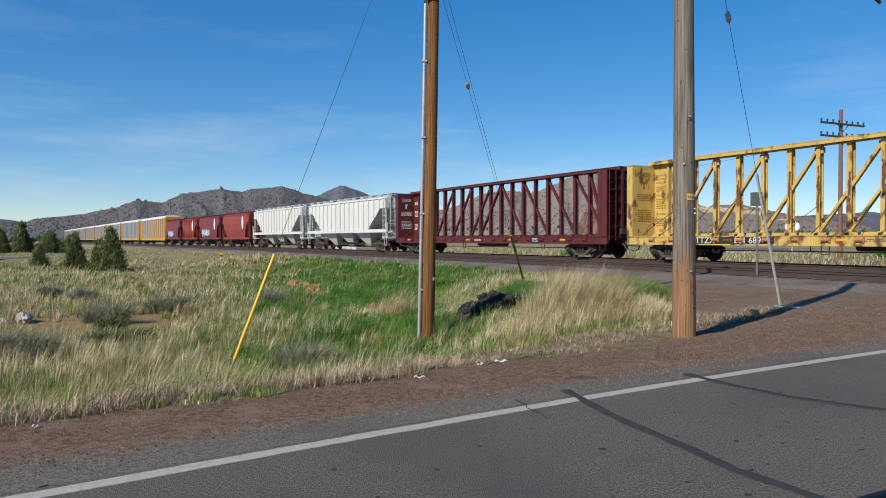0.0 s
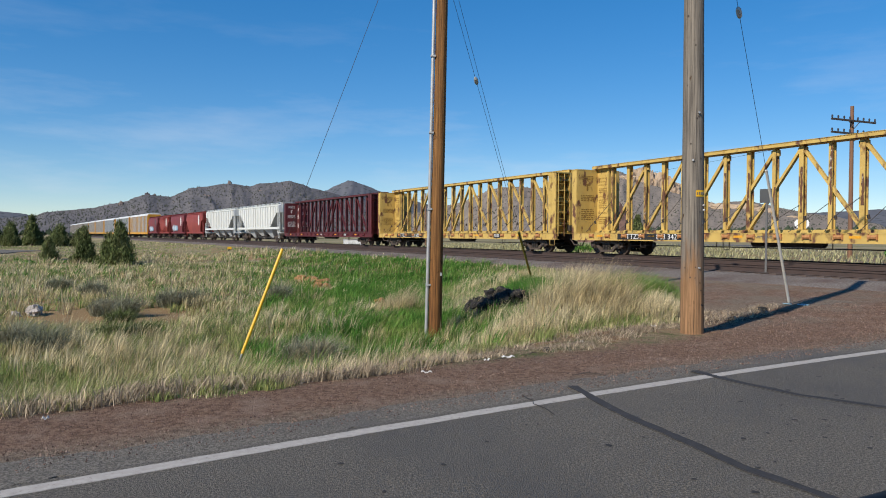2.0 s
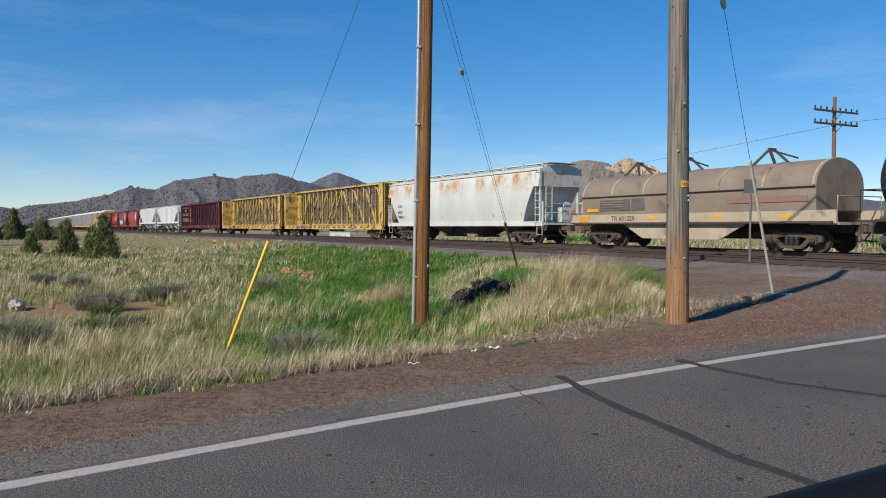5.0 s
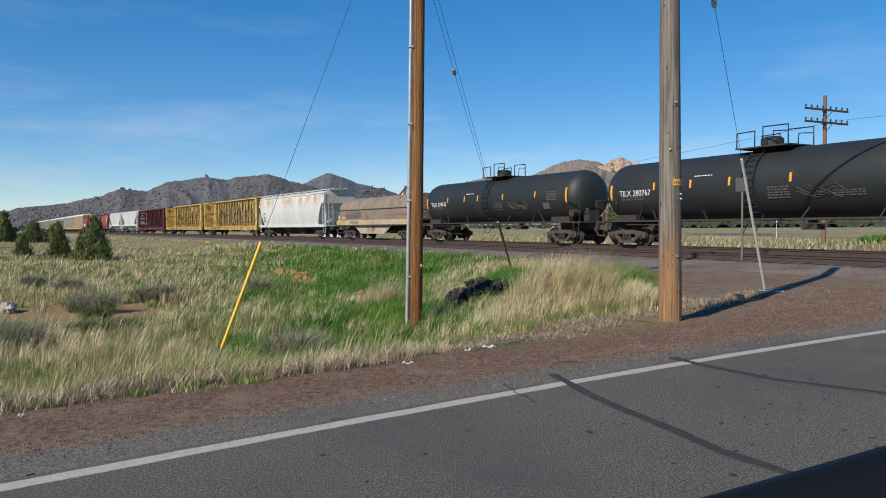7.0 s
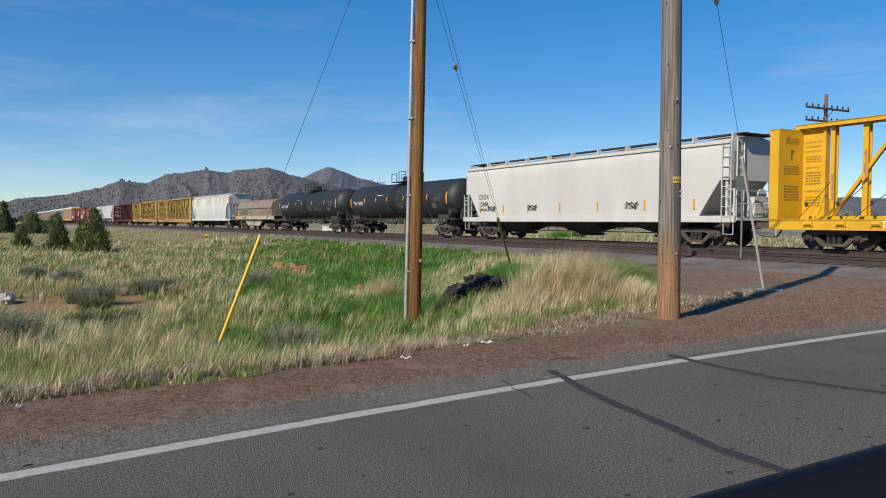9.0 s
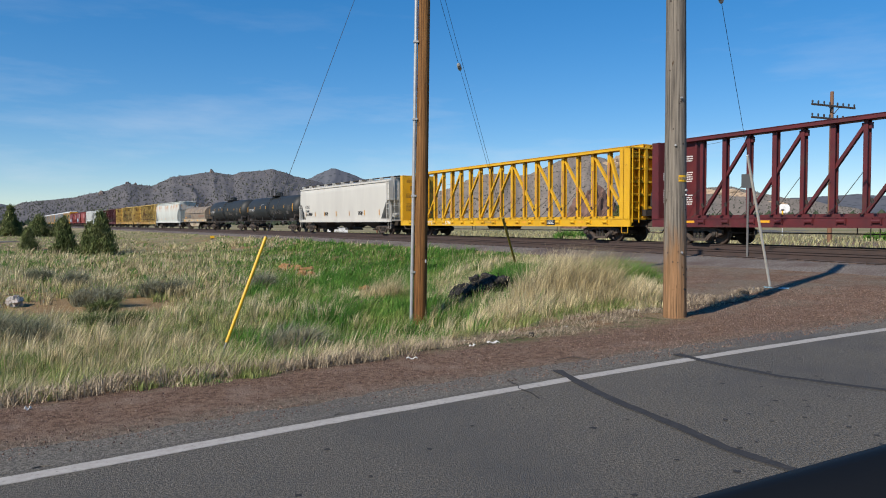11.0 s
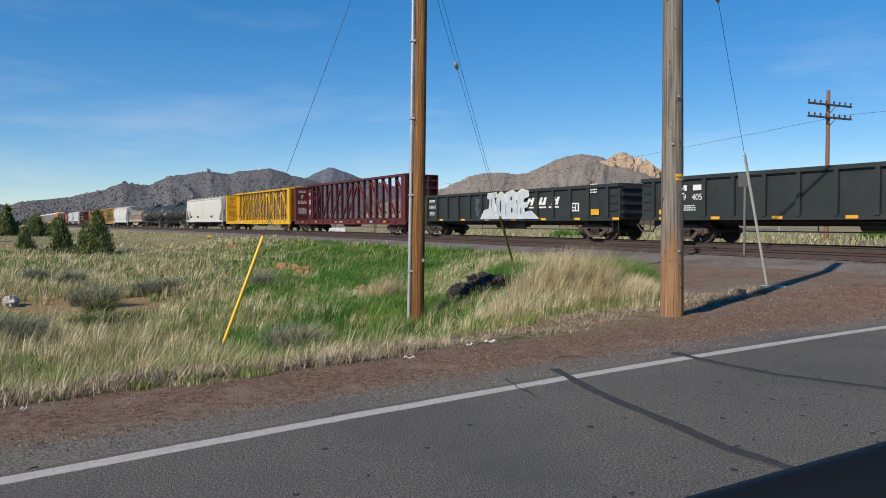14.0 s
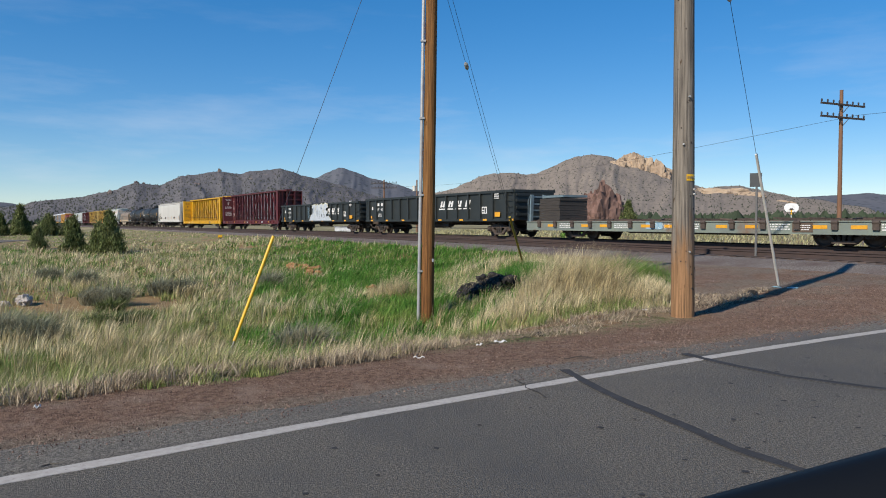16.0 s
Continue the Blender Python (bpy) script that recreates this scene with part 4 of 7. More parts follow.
# a service cable over the railway, which draws its thin shadow on the cars
a, c = Vector((0.05, 14.05, 13.23)), Vector((11.79, 19.21, 7.86))
wire("service_cable", [a.lerp(c, t) for t in np.linspace(0, 1, 9)], 0.045, "thick service cable sloping down from the brown pole")

hoop = thing("basketball_hoop", "white fan-shaped basketball backboard on a post", "basketball hoop", at=pose(35.8, 72.7, 0.0, 0, 0, -26))
part("post", Build().tube([(0, 0.5, -0.2), (0, 0.5, 2.3), (0, 0.05, 2.55)], 0.06, 8), WHITE_BOARD, hoop)
fan = [(-0.45, 2.38), (0.45, 2.38), (0.66, 2.6), (0.68, 2.95), (0.5, 3.2), (0, 3.28), (-0.5, 3.2), (-0.68, 2.95), (-0.66, 2.6)]
part("backboard", Build().prism(fan, -0.03, 0.03), WHITE_BOARD, hoop)
part("rim", Build().tube([(0.0 + 0.23 * math.cos(t), -0.28 + 0.23 * math.sin(t), 2.62) for t in np.linspace(0, 6.2832, 15)], 0.02, 6).box((0, -0.06, 2.66), (0.26, 0.06, 0.16)), ARM_WOOD, hoop)
part("mark", Build().box((0, 0, 2.35), (0.14, 0.1, 0.5)), GUARD_YELLOW, hoop)

cabinet = thing("equipment_cabinet", "low white trackside equipment cabinet beyond the train", "cabinet", at=pose(-12.6, 92.0, -0.1, 0, 0, 8))
part("body", Build().box((0, 0, 0.45), (2.6, 1.0, 0.9)), WHITE_BOARD, cabinet)
part("lid", Build().box((0, 0, 0.93), (2.75, 1.12, 0.09)), WHITE_BOARD, cabinet)
part("plinth", Build().box((0, 0, 0.02), (2.7, 1.1, 0.1)), STONE_PALE, cabinet)
yellow_marker = thing("track_marker", "small yellow marker box on the stone bed", "track marker", at=pose(-18.9, 60.4, 0.12, 0, 0, 20))
part("box", Build().box((0, 0, 0.14), (0.34, 0.2, 0.2)), GUARD_YELLOW, yellow_marker)
part("foot", Build().box((0, 0, 0.02), (0.2, 0.12, 0.16)), POST_STEEL, yellow_marker)
FADED_PRINT = mat("faded_brown_print", (0.20, 0.115, 0.025), (0.28, 0.17, 0.03), 0.6, scale=5)


# ---- rolling stock: x runs forward along the track, y towards the road, z up from the rail's head
def lettering(body, size, at, material, parent, name="lettering", facing="side", squeeze=1.0, label=""):
    cu = bpy.data.curves.new(name, "FONT")
    cu.body, cu.size, cu.extrude, cu.align_x, cu.align_y = body, size, 0.002, "CENTER", "CENTER"
    cu.materials.append(material)
    ob = new(name, cu)
    ob.parent = parent
    turn = Matrix(((-1, 0, 0, 0), (0, 0, 1, 0), (0, 1, 0, 0), (0, 0, 0, 1))) if facing == "side" else Matrix(((0, 0, -1, 0), (1, 0, 0, 0), (0, 1, 0, 0), (0, 0, 0, 1)))
    if facing == "rear":
        turn = Matrix(((0, 0, -1, 0), (-1, 0, 0, 0), (0, 1, 0, 0), (0, 0, 0, 1)))
    ob.matrix_basis = Matrix.Translation(at) @ turn @ Matrix.Diagonal((squeeze, 1, 1, 1))
    return tagged(ob, label)


def bars(parent, at, rows, width, height, material, name="small_print", facing="side", seed=1):
    """Writing too small to read, as plain bars."""
    rnd, b = random.Random(seed), Build()
    for r in range(rows):
        x, z = -width / 2, at[2] + (rows / 2 - r - 0.5) * height / rows
        while x < width / 2 - 0.03:
            w = min(rnd.uniform(0.05, 0.22) * width, width / 2 - x)
            c = x + w / 2
            if facing == "side":
                b.box((at[0] - c, at[1], z), (w * 0.9, 0.006, height / rows * 0.5))
            else:
                b.box((at[0], at[1] - c, z), (0.006, w * 0.9, height / rows * 0.5))
            x += w + 0.03 * width
    return part(name, b, material, parent)


def strip(parent, x, y, z, w, h, material=STRIPE, name="reflector"):
    return part(name, Build().box((x, y, z), (w, 0.008, h)), material, parent)


def side_frame_mesh():
    b = Build()
    arch = [(-1.18, 0.40), (-1.18, 0.60), (-0.95, 0.66), (-0.45, 0.74), (0.45, 0.74), (0.95, 0.66), (1.18, 0.60), (1.18, 0.40), (0.98, 0.36), (0.80, 0.46), (0.50, 0.54), (0.42, 0.56), (-0.42, 0.56), (-0.50, 0.54), (-0.80, 0.46), (-0.98, 0.36)]
    b.prism(arch, -0.07, 0.07)
    b.prism([(-0.80, 0.48), (-0.62, 0.52), (-0.34, 0.26), (-0.34, 0.14), (-0.44, 0.14)], -0.06, 0.06)
    b.prism([(0.80, 0.48), (0.62, 0.52), (0.34, 0.26), (0.34, 0.14), (0.44, 0.14)], -0.06, 0.06)
    b.box((0, 0, 0.19), (0.86, 0.2, 0.1))
    for x in (-0.89, 0.89):
        b.box((x, 0.06, 0.44), (0.24, 0.16, 0.26))
    return b.mesh("side_frame", TRUCK_STEEL)


def spring_mesh():
    b = Build()
    for x in (-0.2, 0.0, 0.2):
        for k in range(5):
            b.tube([(x, 0.02, 0.25 + k * 0.058), (x, 0.02, 0.285 + k * 0.058)], 0.085, 8)
        b.tube([(x, 0.02, 0.24), (x, 0.02, 0.56)], 0.06, 6)
    return b.mesh("springs", DARK_STEEL)


def wheelset_mesh():
    b = Build()
    for s in (-1, 1):
        prof = [(0.69, 0.03), (0.69, 0.38), (0.67, 0.45), (0.70, 0.455), (0.715, 0.435), (0.81, 0.425), (0.82, 0.40), (0.80, 0.36), (0.765, 0.33), (0.755, 0.17), (0.79, 0.14), (0.80, 0.07), (0.95, 0.07), (0.97, 0.04)]
        n = 22
        b.sweep([[(r * math.cos(2 * math.pi * k / n), s * y, r * math.sin(2 * math.pi * k / n)) for k in range(n)] for y, r in prof])
    b.tube([(0, -0.72, 0), (0, 0.72, 0)], 0.085, 10)
    return b.mesh("wheelset", WHEEL_STEEL, True)


def bearing_cap_mesh():
    b = Build()
    b.tube([(0, 0, 0), (0, 0.09, 0), (0, 0.12, 0)], [0.10, 0.10, 0.07], 10)
    return b.mesh("bearing_cap", DARK_STEEL)


SIDE_FRAME, SPRINGS, WHEELSET, CAP = side_frame_mesh(), spring_mesh(), wheelset_mesh(), bearing_cap_mesh()
BOLSTER = Build().box((0, 0, 0.62), (0.42, 2.1, 0.24)).box((0, 0, 0.78), (0.5, 0.6, 0.12)).mesh("bolster", DARK_STEEL)
WHEELS = []


def truck(parent, x):
    t = part("truck", BOLSTER, None, parent, "grimy cast steel truck with two axles", at=Matrix.Translation((x, 0, 0)))
    for s in (1, -1):
        part("side_frame", SIDE_FRAME, None, t, at=Matrix.Translation((0, s * 1.02, 0)) @ Matrix.Rotation(0 if s > 0 else math.pi, 4, "Z"))
        part("springs", SPRINGS, None, t, at=Matrix.Translation((0, s * 1.02, 0)))
    for a in (-0.89, 0.89):
        w = part("wheelset", WHEELSET, None, t)
        w.matrix_parent_inverse = Matrix.Translation((a, 0, 0.43))
        WHEELS.append(w)
        part("bearing_cap", CAP, None, t, at=Matrix.Translation((a, 1.13, 0.43)))
    return t


def running_gear(car, length, inset=2.6, sill=True):
    for s in (1, -1):
        truck(car, s * (length / 2 - inset))
        b = Build().box((s * (length / 2 + 0.22), 0, 0.86), (0.9, 0.24, 0.24)).box((s * (length / 2 + 0.62), 0.0, 0.86), (0.16, 0.34, 0.34))
        b.tube([(s * (length / 2 + 0.1), 0.45, 0.75), (s * (length / 2 + 0.35), 0.4, 0.45), (s * (length / 2 + 0.68), 0.2, 0.42)], 0.03, 6)
        part("coupler", b, TRUCK_STEEL, car)
    if sill:
        part("center_sill", Build().box((0, 0, 0.88), (length - 0.2, 0.5, 0.36)), DARK_STEEL, car)
        b = Build().tube([(-length * 0.08, 0.5, 0.72), (length * 0.05, 0.5, 0.72)], 0.2, 10)
        part("air_reservoir", b, DARK_STEEL, car)
        part("brake_rod", Build().tube([(-length * 0.36, 0.75, 0.5), (length * 0.36, 0.75, 0.5)], 0.025, 6).tube([(-length * 0.1, 0.75, 0.5), (-length * 0.1, 0.75, 0.9)], 0.02, 5).tube([(length * 0.12, 0.75, 0.5), (length * 0.12, 0.75, 0.9)], 0.02, 5), DARK_STEEL, car)


def ladder(parent, p, q, width, axis, rungs, material, name="ladder", r=0.018):
    """Two stiles from p to q, spread along axis, with rungs between."""
    p, q, axis = Vector(p), Vector(q), Vector(axis)
    b = Build()
    b.beam(p, q, 0.05, 0.03, axis).beam(p + axis * width, q + axis * width, 0.05, 0.03, axis)
    for k in range(rungs):
        c = p.lerp(q, (k + 0.5) / rungs)
        b.tube([c, c + axis * width], r, 6)
    return part(name, b, material, parent)


CARS = []


def new_car(name, label, lead, length):
    """lead: the train's own measure, in metres, of the car's leading end."""
    car = thing(name, label, "railway car", "cars of the freight train")
    CARS.append((car, lead - length / 2))
    return car


def centerbeam(lead, paint, label, marks=None, number="", seed=0, ink=MARK_BLACK):
    L, half = 23.1, 11.55
    car = new_car("centerbeam_flatcar", label, lead, L)
    running_gear(car, L, 2.3)
    for s in (1, -1):
        b = Build().beam((-half, s * 1.34, 0.885), (half, s * 1.34, 0.885), 0.10, 0.33).box((0, s * 1.28, 1.06), (L, 0.26, 0.03)).box((0, s * 1.28, 0.725), (L, 0.24, 0.03))
        part("side_sill", b, paint, car)
    riser = Build().box((0, 0, 0), (0.2, 2.44, 0.1)).mesh("deck_riser", TRUCK_STEEL)
    for k in range(38):
        x = -half + 0.3 + k * (L - 0.6) / 37
        part("deck_riser", riser, None, car, at=Matrix.Translation((x, 0, 1.03)))
    part("deck", Build().box((0, 0, 0.985), (L - 0.1, 2.5, 0.03)), TRUCK_STEEL, car)
    # bulkheads: a smooth inner sheet, ribs and a ladder outside
    for s in (1, -1):
        x = s * (half - 0.2)
        inner = x - s * 0.18
        b = Build().box((inner, 0, 2.72), (0.05, 2.84, 3.30))
        for y in (-1.39, 1.39):
            b.box((x - s * (0.12 if s < 0 else 0.0), y, 2.72), (0.64 if s < 0 else 0.40, 0.06, 3.30))
        b.box((x, 0, 4.35), (0.42, 2.84, 0.06)).box((x, 0, 1.07), (0.42, 2.84, 0.06))
        part("bulkhead", b, paint, car, "ribbed steel end bulkhead with warning text" if s > 0 else "")
        for z in (1.6, 2.2, 2.8, 3.4, 3.95):
            part("bulkhead_rib", Build().box((x + s * 0.02, 0, z), (0.3, 2.7, 0.10)), paint, car)
        for y in (-0.55, 0.35):
            part("bulkhead_post", Build().box((x + s * 0.05, y, 2.72), (0.3, 0.16, 3.2)), paint, car)
        ladder(car, (x + s * 0.24, 0.85, 0.9), (x + s * 0.24, 0.85, 4.3), 0.42, (0, 1, 0), 9, paint)
        if s < 0:
            part("brake_gear", Build().tube([(x + s * 0.25, -0.15, 2.15), (x + s * 0.33, -0.15, 2.15)], 0.26, 14).box((x + s * 0.24, -0.15, 1.9), (0.2, 0.3, 0.5)).box((x + s * 0.25, 0.1, 1.35), (0.25, 0.9, 0.3)), DARK_STEEL, car)
    # warning text on the inner sheet of the leading bulkhead
    x = half - 0.2 - 0.18 - 0.03
    mk = ink if ink is not MARK_BLACK else FADED_PRINT
    for cy, sd in ((0.72, 3), (-0.72, 4)):
        bars(car, (x, cy, 3.95), 3, 0.75, 0.24, mk, facing="end", seed=sd + seed)
        bars(car, (x, cy, 2.9 if cy > 0 else 3.3), 4, 0.9, 0.34, mk, facing="end", seed=sd + seed + 7)
        bars(car, (x, cy, 2.05), 6, 0.85, 0.6, mk, facing="end", seed=sd + seed + 9)
    part("pictogram", Build().box((x, 0.75, 3.45), (0.006, 0.1, 0.34)).box((x, 0.70, 3.58), (0.006, 0.22, 0.08)), mk, car)
    panel_x = half - 0.38 - 0.43
    part("center_panel", Build().box((panel_x, 0, 2.78), (0.86, 0.12, 3.32)).box((panel_x - 0.46, 0, 2.78), (0.10, 0.26, 3.32)), paint, car, "solid steel panel with loading text")
    if paint is MAROON:
        for z, rows, h in ((3.7, 3, 0.36), (2.9, 5, 0.6), (1.9, 5, 0.6)):
            bars(car, (panel_x, 0.066, z), rows, 0.5, h * 0.8, mk, seed=seed + rows)
    else:
        for k, body in enumerate(("LOADING AND", "UNLOADING", "INSTRUCTION")):
            lettering(body, 0.105, (panel_x, 0.066, 3.92 - 0.17 * k), mk, car)
        lettering("SAFETY FIRST", 0.10, (panel_x, 0.066, 2.98), mk, car)
        lettering("WARNING", 0.14, (panel_x, 0.066, 2.12), mk, car)
        bars(car, (panel_x, 0.066, 3.3), 3, 0.6, 0.26, mk, seed=seed + 1)
        bars(car, (panel_x, 0.066, 2.6), 5, 0.6, 0.5, mk, seed=seed + 2)
        bars(car, (panel_x, 0.066, 1.75), 4, 0.6, 0.4, mk, seed=seed + 3)
    # the truss in the middle
    part("top_chord", Build().box((0, 0, 4.55), (L - 0.5, 0.62, 0.05)).box((0, 0.29, 4.49), (L - 0.5, 0.04, 0.15)).box((0, -0.29, 4.49), (L - 0.5, 0.04, 0.15)).box((0, 0, 4.46), (L - 0.5, 0.30, 0.12)), paint, car)
    part("bottom_chord", Build().box((0, 0, 1.12), (L - 0.8, 0.36, 0.16)), paint, car)
    n = 19
    inner_half = half - 0.40
    px = [-inner_half + 2 * inner_half * k / n for k in range(n + 1)]
    for k in range(1, n):
        b = Build()
        wide = 0.19 if k % 2 else 0.15
        b.box((px[k], 0.10, 2.83), (wide, 0.035, 3.30)).box((px[k], -0.10, 2.83), (wide, 0.035, 3.30)).box((px[k], 0, 2.83), (0.06, 0.2, 3.30))
        b.prism([(px[k] - 0.07, 1.18), (px[k] + 0.07, 1.18), (px[k] + 0.07, 1.22), (px[k] - 0.07, 1.22)], -0.3, 0.3)
        part("post", b, paint, car)
        wear = Build()
        rnd = random.Random(seed * 50 + k)
        z, q = rnd.uniform(1.5, 2.4), rnd.uniform(0.8, 2.2)
        edge = [(px[k] - 0.09 + 0.05 * rnd.random(), z + q * j / 9) for j in range(10)] + [(px[k] - 0.01 + 0.07 * rnd.random(), z + q * (9 - j) / 9) for j in range(10)]
        if paint is not MAROON:
            part("rubbed_patch", wear.prism(edge, 0.116, 0.121), RUBBED if paint is OLD_YELLOW else RUST, car)
    mid = n // 2
    for k in range(1, n - 1):
        if k < mid and (mid - k) % 2 == 1:
            a, c = (px[k + 1], 4.35), (max(px[k - 1], -inner_half), 1.2)
        elif k > mid and (k - mid) % 2 == 1:
            a, c = (px[k], 4.35), (px[min(k + 2, n)], 1.2)
        else:
            continue
        part("diagonal", Build().beam((a[0], 0, a[1]), (c[0], 0, c[1]), 0.12, 0.13, (0, 1, 0)), paint, car)
        part("gusset", Build().box((a[0], 0, 4.22), (0.34, 0.12, 0.22)), paint, car)
    part("diagonal", Build().beam((px[mid], 0.03, 4.35), (px[mid + 2], 0.03, 1.2), 0.1, 0.15, (0, 1, 0)), paint, car)
    part("diagonal", Build().beam((px[1], 0, 1.2), (px[2], 0, 4.3), 0.12, 0.16, (0, 1, 0)), paint, car)
    rnd = random.Random(seed + 5)
    for k in range(1, n, 1):
        z = rnd.uniform(2.1, 2.7)
        part("tie_down_cable", Build().tube([(px[k] + 0.05, 0.12, z), (px[k] + rnd.uniform(0.35, 0.7), 0.75, 1.6), (px[k] + rnd.uniform(0.5, 0.9), 1.18, 1.12)], 0.013, 5).tube([(px[k] + 0.55, 0.7, 1.55), (px[k] + 0.57, 0.74, 1.7)], 0.05, 6), DARK_STEEL, car)
        part("winch", Build().tube([(px[k] - 0.14, 1.41, 0.93), (px[k] + 0.14, 1.41, 0.93)], 0.075, 8).box((px[k] - 0.15, 1.40, 0.93), (0.04, 0.1, 0.2)).box((px[k] + 0.15, 1.40, 0.93), (0.04, 0.1, 0.2)), RUST if paint is OLD_YELLOW else (NEW_YELLOW if paint is NEW_YELLOW else MAROON), car)
    for k in (2, 6, 10, 14, 17):
        strip(car, px[k] + 0.6, 1.393, 0.93, 0.42, 0.09)
    part("data_box", Build().box((px[4] + 0.6, 1.395, 0.92), (0.7, 0.008, 0.30)), MARK_BLACK, car)
    bars(car, (px[4] + 0.6, 1.402, 0.92), 3, 0.5, 0.2, MARK_WHITE, seed=seed)
    bars(car, (px[9] + 0.5, 1.395, 0.92), 2, 1.4, 0.12, MARK_WHITE if paint is MAROON else MARK_GREY, seed=seed + 3)
    if marks:
        if paint is not MAROON:
            part("number_panel", Build().box((half - 5.6, 1.394, 0.90), (4.3, 0.006, 0.27)), MARK_BLACK if paint is OLD_YELLOW else paint, car)
        lettering(marks, 0.34, (half - 4.55, 1.40, 0.895), MARK_WHITE if paint is not NEW_YELLOW else MARK_WHITE, car, squeeze=1.15)
        lettering(number, 0.34, (half - 6.6, 1.40, 0.895), MARK_WHITE, car, squeeze=1.1)
    for k in (4, 11, 15):
        part("stake_pocket", Build().tube([(px[k], 1.2, 0.7), (px[k], 1.2, 0.42), (px[k] + 0.3, 1.2, 0.42), (px[k] + 0.3, 1.2, 0.7)], 0.02, 6), DARK_STEEL, car)
    part("step", Build().tube([(-half + 0.15, 1.36, 0.75), (-half + 0.15, 1.36, 0.42), (-half + 0.55, 1.36, 0.42), (-half + 0.55, 1.36, 0.75)], 0.02, 6), paint, car)
    return car


def hopper(lead, L, paint, label, H=4.62, slope=2.4, bays=3, ribs=0, curved=0.10, bay_paint=None, trim=None, marks="", number="", drop=1.9, seed=0, ink=MARK_BLACK, rusty=False, top_inset=0.35, catwalk=True, zb=1.18, board=None):
    half = L / 2
    car = new_car("covered_hopper", label, lead, L)
    running_gear(car, L, 2.2)
    trim = trim or paint
    e = half - top_inset
    zt = H - 0.35
    # the body: full height between the slope sheets, cut away under them towards the ends
    secs = []
    xs = [-e, -e + slope * 0.28] + [-e + slope * (0.28 + 0.72 * k / 4) for k in range(1, 5)] + [e - slope * (0.28 + 0.72 * k / 4) for k in range(4, 0, -1)] + [e - slope * 0.28, e]
    for x in xs:
        t = (half - top_inset - abs(x)) / slope
        low = zb + drop * (1 - min(max((t - 0.28) / 0.72, 0), 1)) if t < 1 else zb
        q = []
        for j in range(9):
            z = low + (zt - 0.15 - low) * j / 8
            y = 1.44 + curved * math.sin(math.pi * min(max((z - zb) / (zt - zb), 0), 1))
            q.append((x, y, z))
        q += [(x, 1.30, zt + 0.10), (x, 0.95, H - 0.14), (x, 0.45, H - 0.05)]
        q += [(x, -y, z) for (_, y, z) in reversed(q)]
        secs.append(q)
    part("body", Build().sweep(secs), paint, car, smooth=True)
    part("roof_edge", Build().box((0, 1.42, zt + 0.02), (2 * e, 0.10, 0.09)).box((0, -1.42, zt + 0.02), (2 * e, 0.10, 0.09)), paint, car)
    for s in (1, -1):
        part("side_sill", Build().box((0, s * 1.44, zb - 0.08), (L - 0.1, 0.12, 0.26)), trim, car)
    if ribs:
        for k in range(ribs):
            x = -e + slope * 0.3 + (2 * e - slope * 0.6) * k / (ribs - 1)
            t = (e - abs(x)) / slope
            low = zb + drop * (1 - min(max((t - 0.28) / 0.72, 0), 1)) if t < 1 else zb
            part("rib", Build().box((x, 1.49 + curved * 0.5, (low + zt) / 2), (0.09, 0.12, zt - low)), paint, car)
    # discharge bays
    for k in range(bays):
        w = (2 * e - 2 * slope * 0.9) / bays
        x = -e + slope * 0.9 + w * (k + 0.5)
        b = Build()
        top = [(x - w * 0.48, -1.36, zb), (x + w * 0.48, -1.36, zb), (x + w * 0.48, 1.36, zb), (x - w * 0.48, 1.36, zb)]
        bot = [(x - 0.3, -0.5, 0.42), (x + 0.3, -0.5, 0.42), (x + 0.3, 0.5, 0.42), (x - 0.3, 0.5, 0.42)]
        b.sweep([top, bot])
        part("discharge_bay", b, bay_paint or DARK_STEEL, car)
        part("outlet_gate", Build().box((x, 0, 0.36), (0.9, 1.3, 0.14)).box((x, 0.72, 0.36), (0.3, 0.2, 0.1)), TRUCK_STEEL, car)
    # open ends: posts, ladder, slope-sheet struts, platform
    for s in (1, -1):
        part("end_platform", Build().box((s * (half - 0.55), 0, 1.10), (1.05, 2.7, 0.12)), trim, car)
        for y in (1.40, -1.40):
            part("corner_post", Build().beam((s * (half - 0.12), y, 1.1), (s * (half - 0.12), y, 2.3), 0.07, 0.07).beam((s * (half - 0.12), y, 2.25), (s * (half - top_inset - 0.05), y, 2.25), 0.05, 0.05), trim, car)
            part("slope_strut", Build().beam((s * (half - top_inset - 0.15), y * 0.95, 1.15), (s * (half - top_inset - 0.15), y * 0.95, zb + drop), 0.1, 0.12), trim, car)
        ladder(car, (s * (half - 0.30), 0.62, 1.15), (s * (half - 0.30), 0.62, H - 0.1), 0.42, (0, 1, 0), 9, trim)
        ladder(car, (s * (half - 0.62), 1.52, 1.0), (s * (half - 0.62), 1.52, 2.6 if s > 0 else H - 0.3), 0.42, (s, 0, 0), 4 if s > 0 else 8, trim)
        part("step", Build().tube([(s * (half - 0.15), 1.42, 0.98), (s * (half - 0.15), 1.42, 0.5), (s * (half - 0.6), 1.42, 0.5), (s * (half - 0.6), 1.42, 0.98)], 0.022, 6), trim, car)
        part("end_handrail", Build().tube([(s * (half - 0.1), -1.35, 2.2), (s * (half - 0.1), 1.35, 2.2)], 0.02, 6).tube([(s * (half - 0.1), -1.35, 1.7), (s * (half - 0.1), 1.35, 1.7)], 0.02, 6), trim, car)
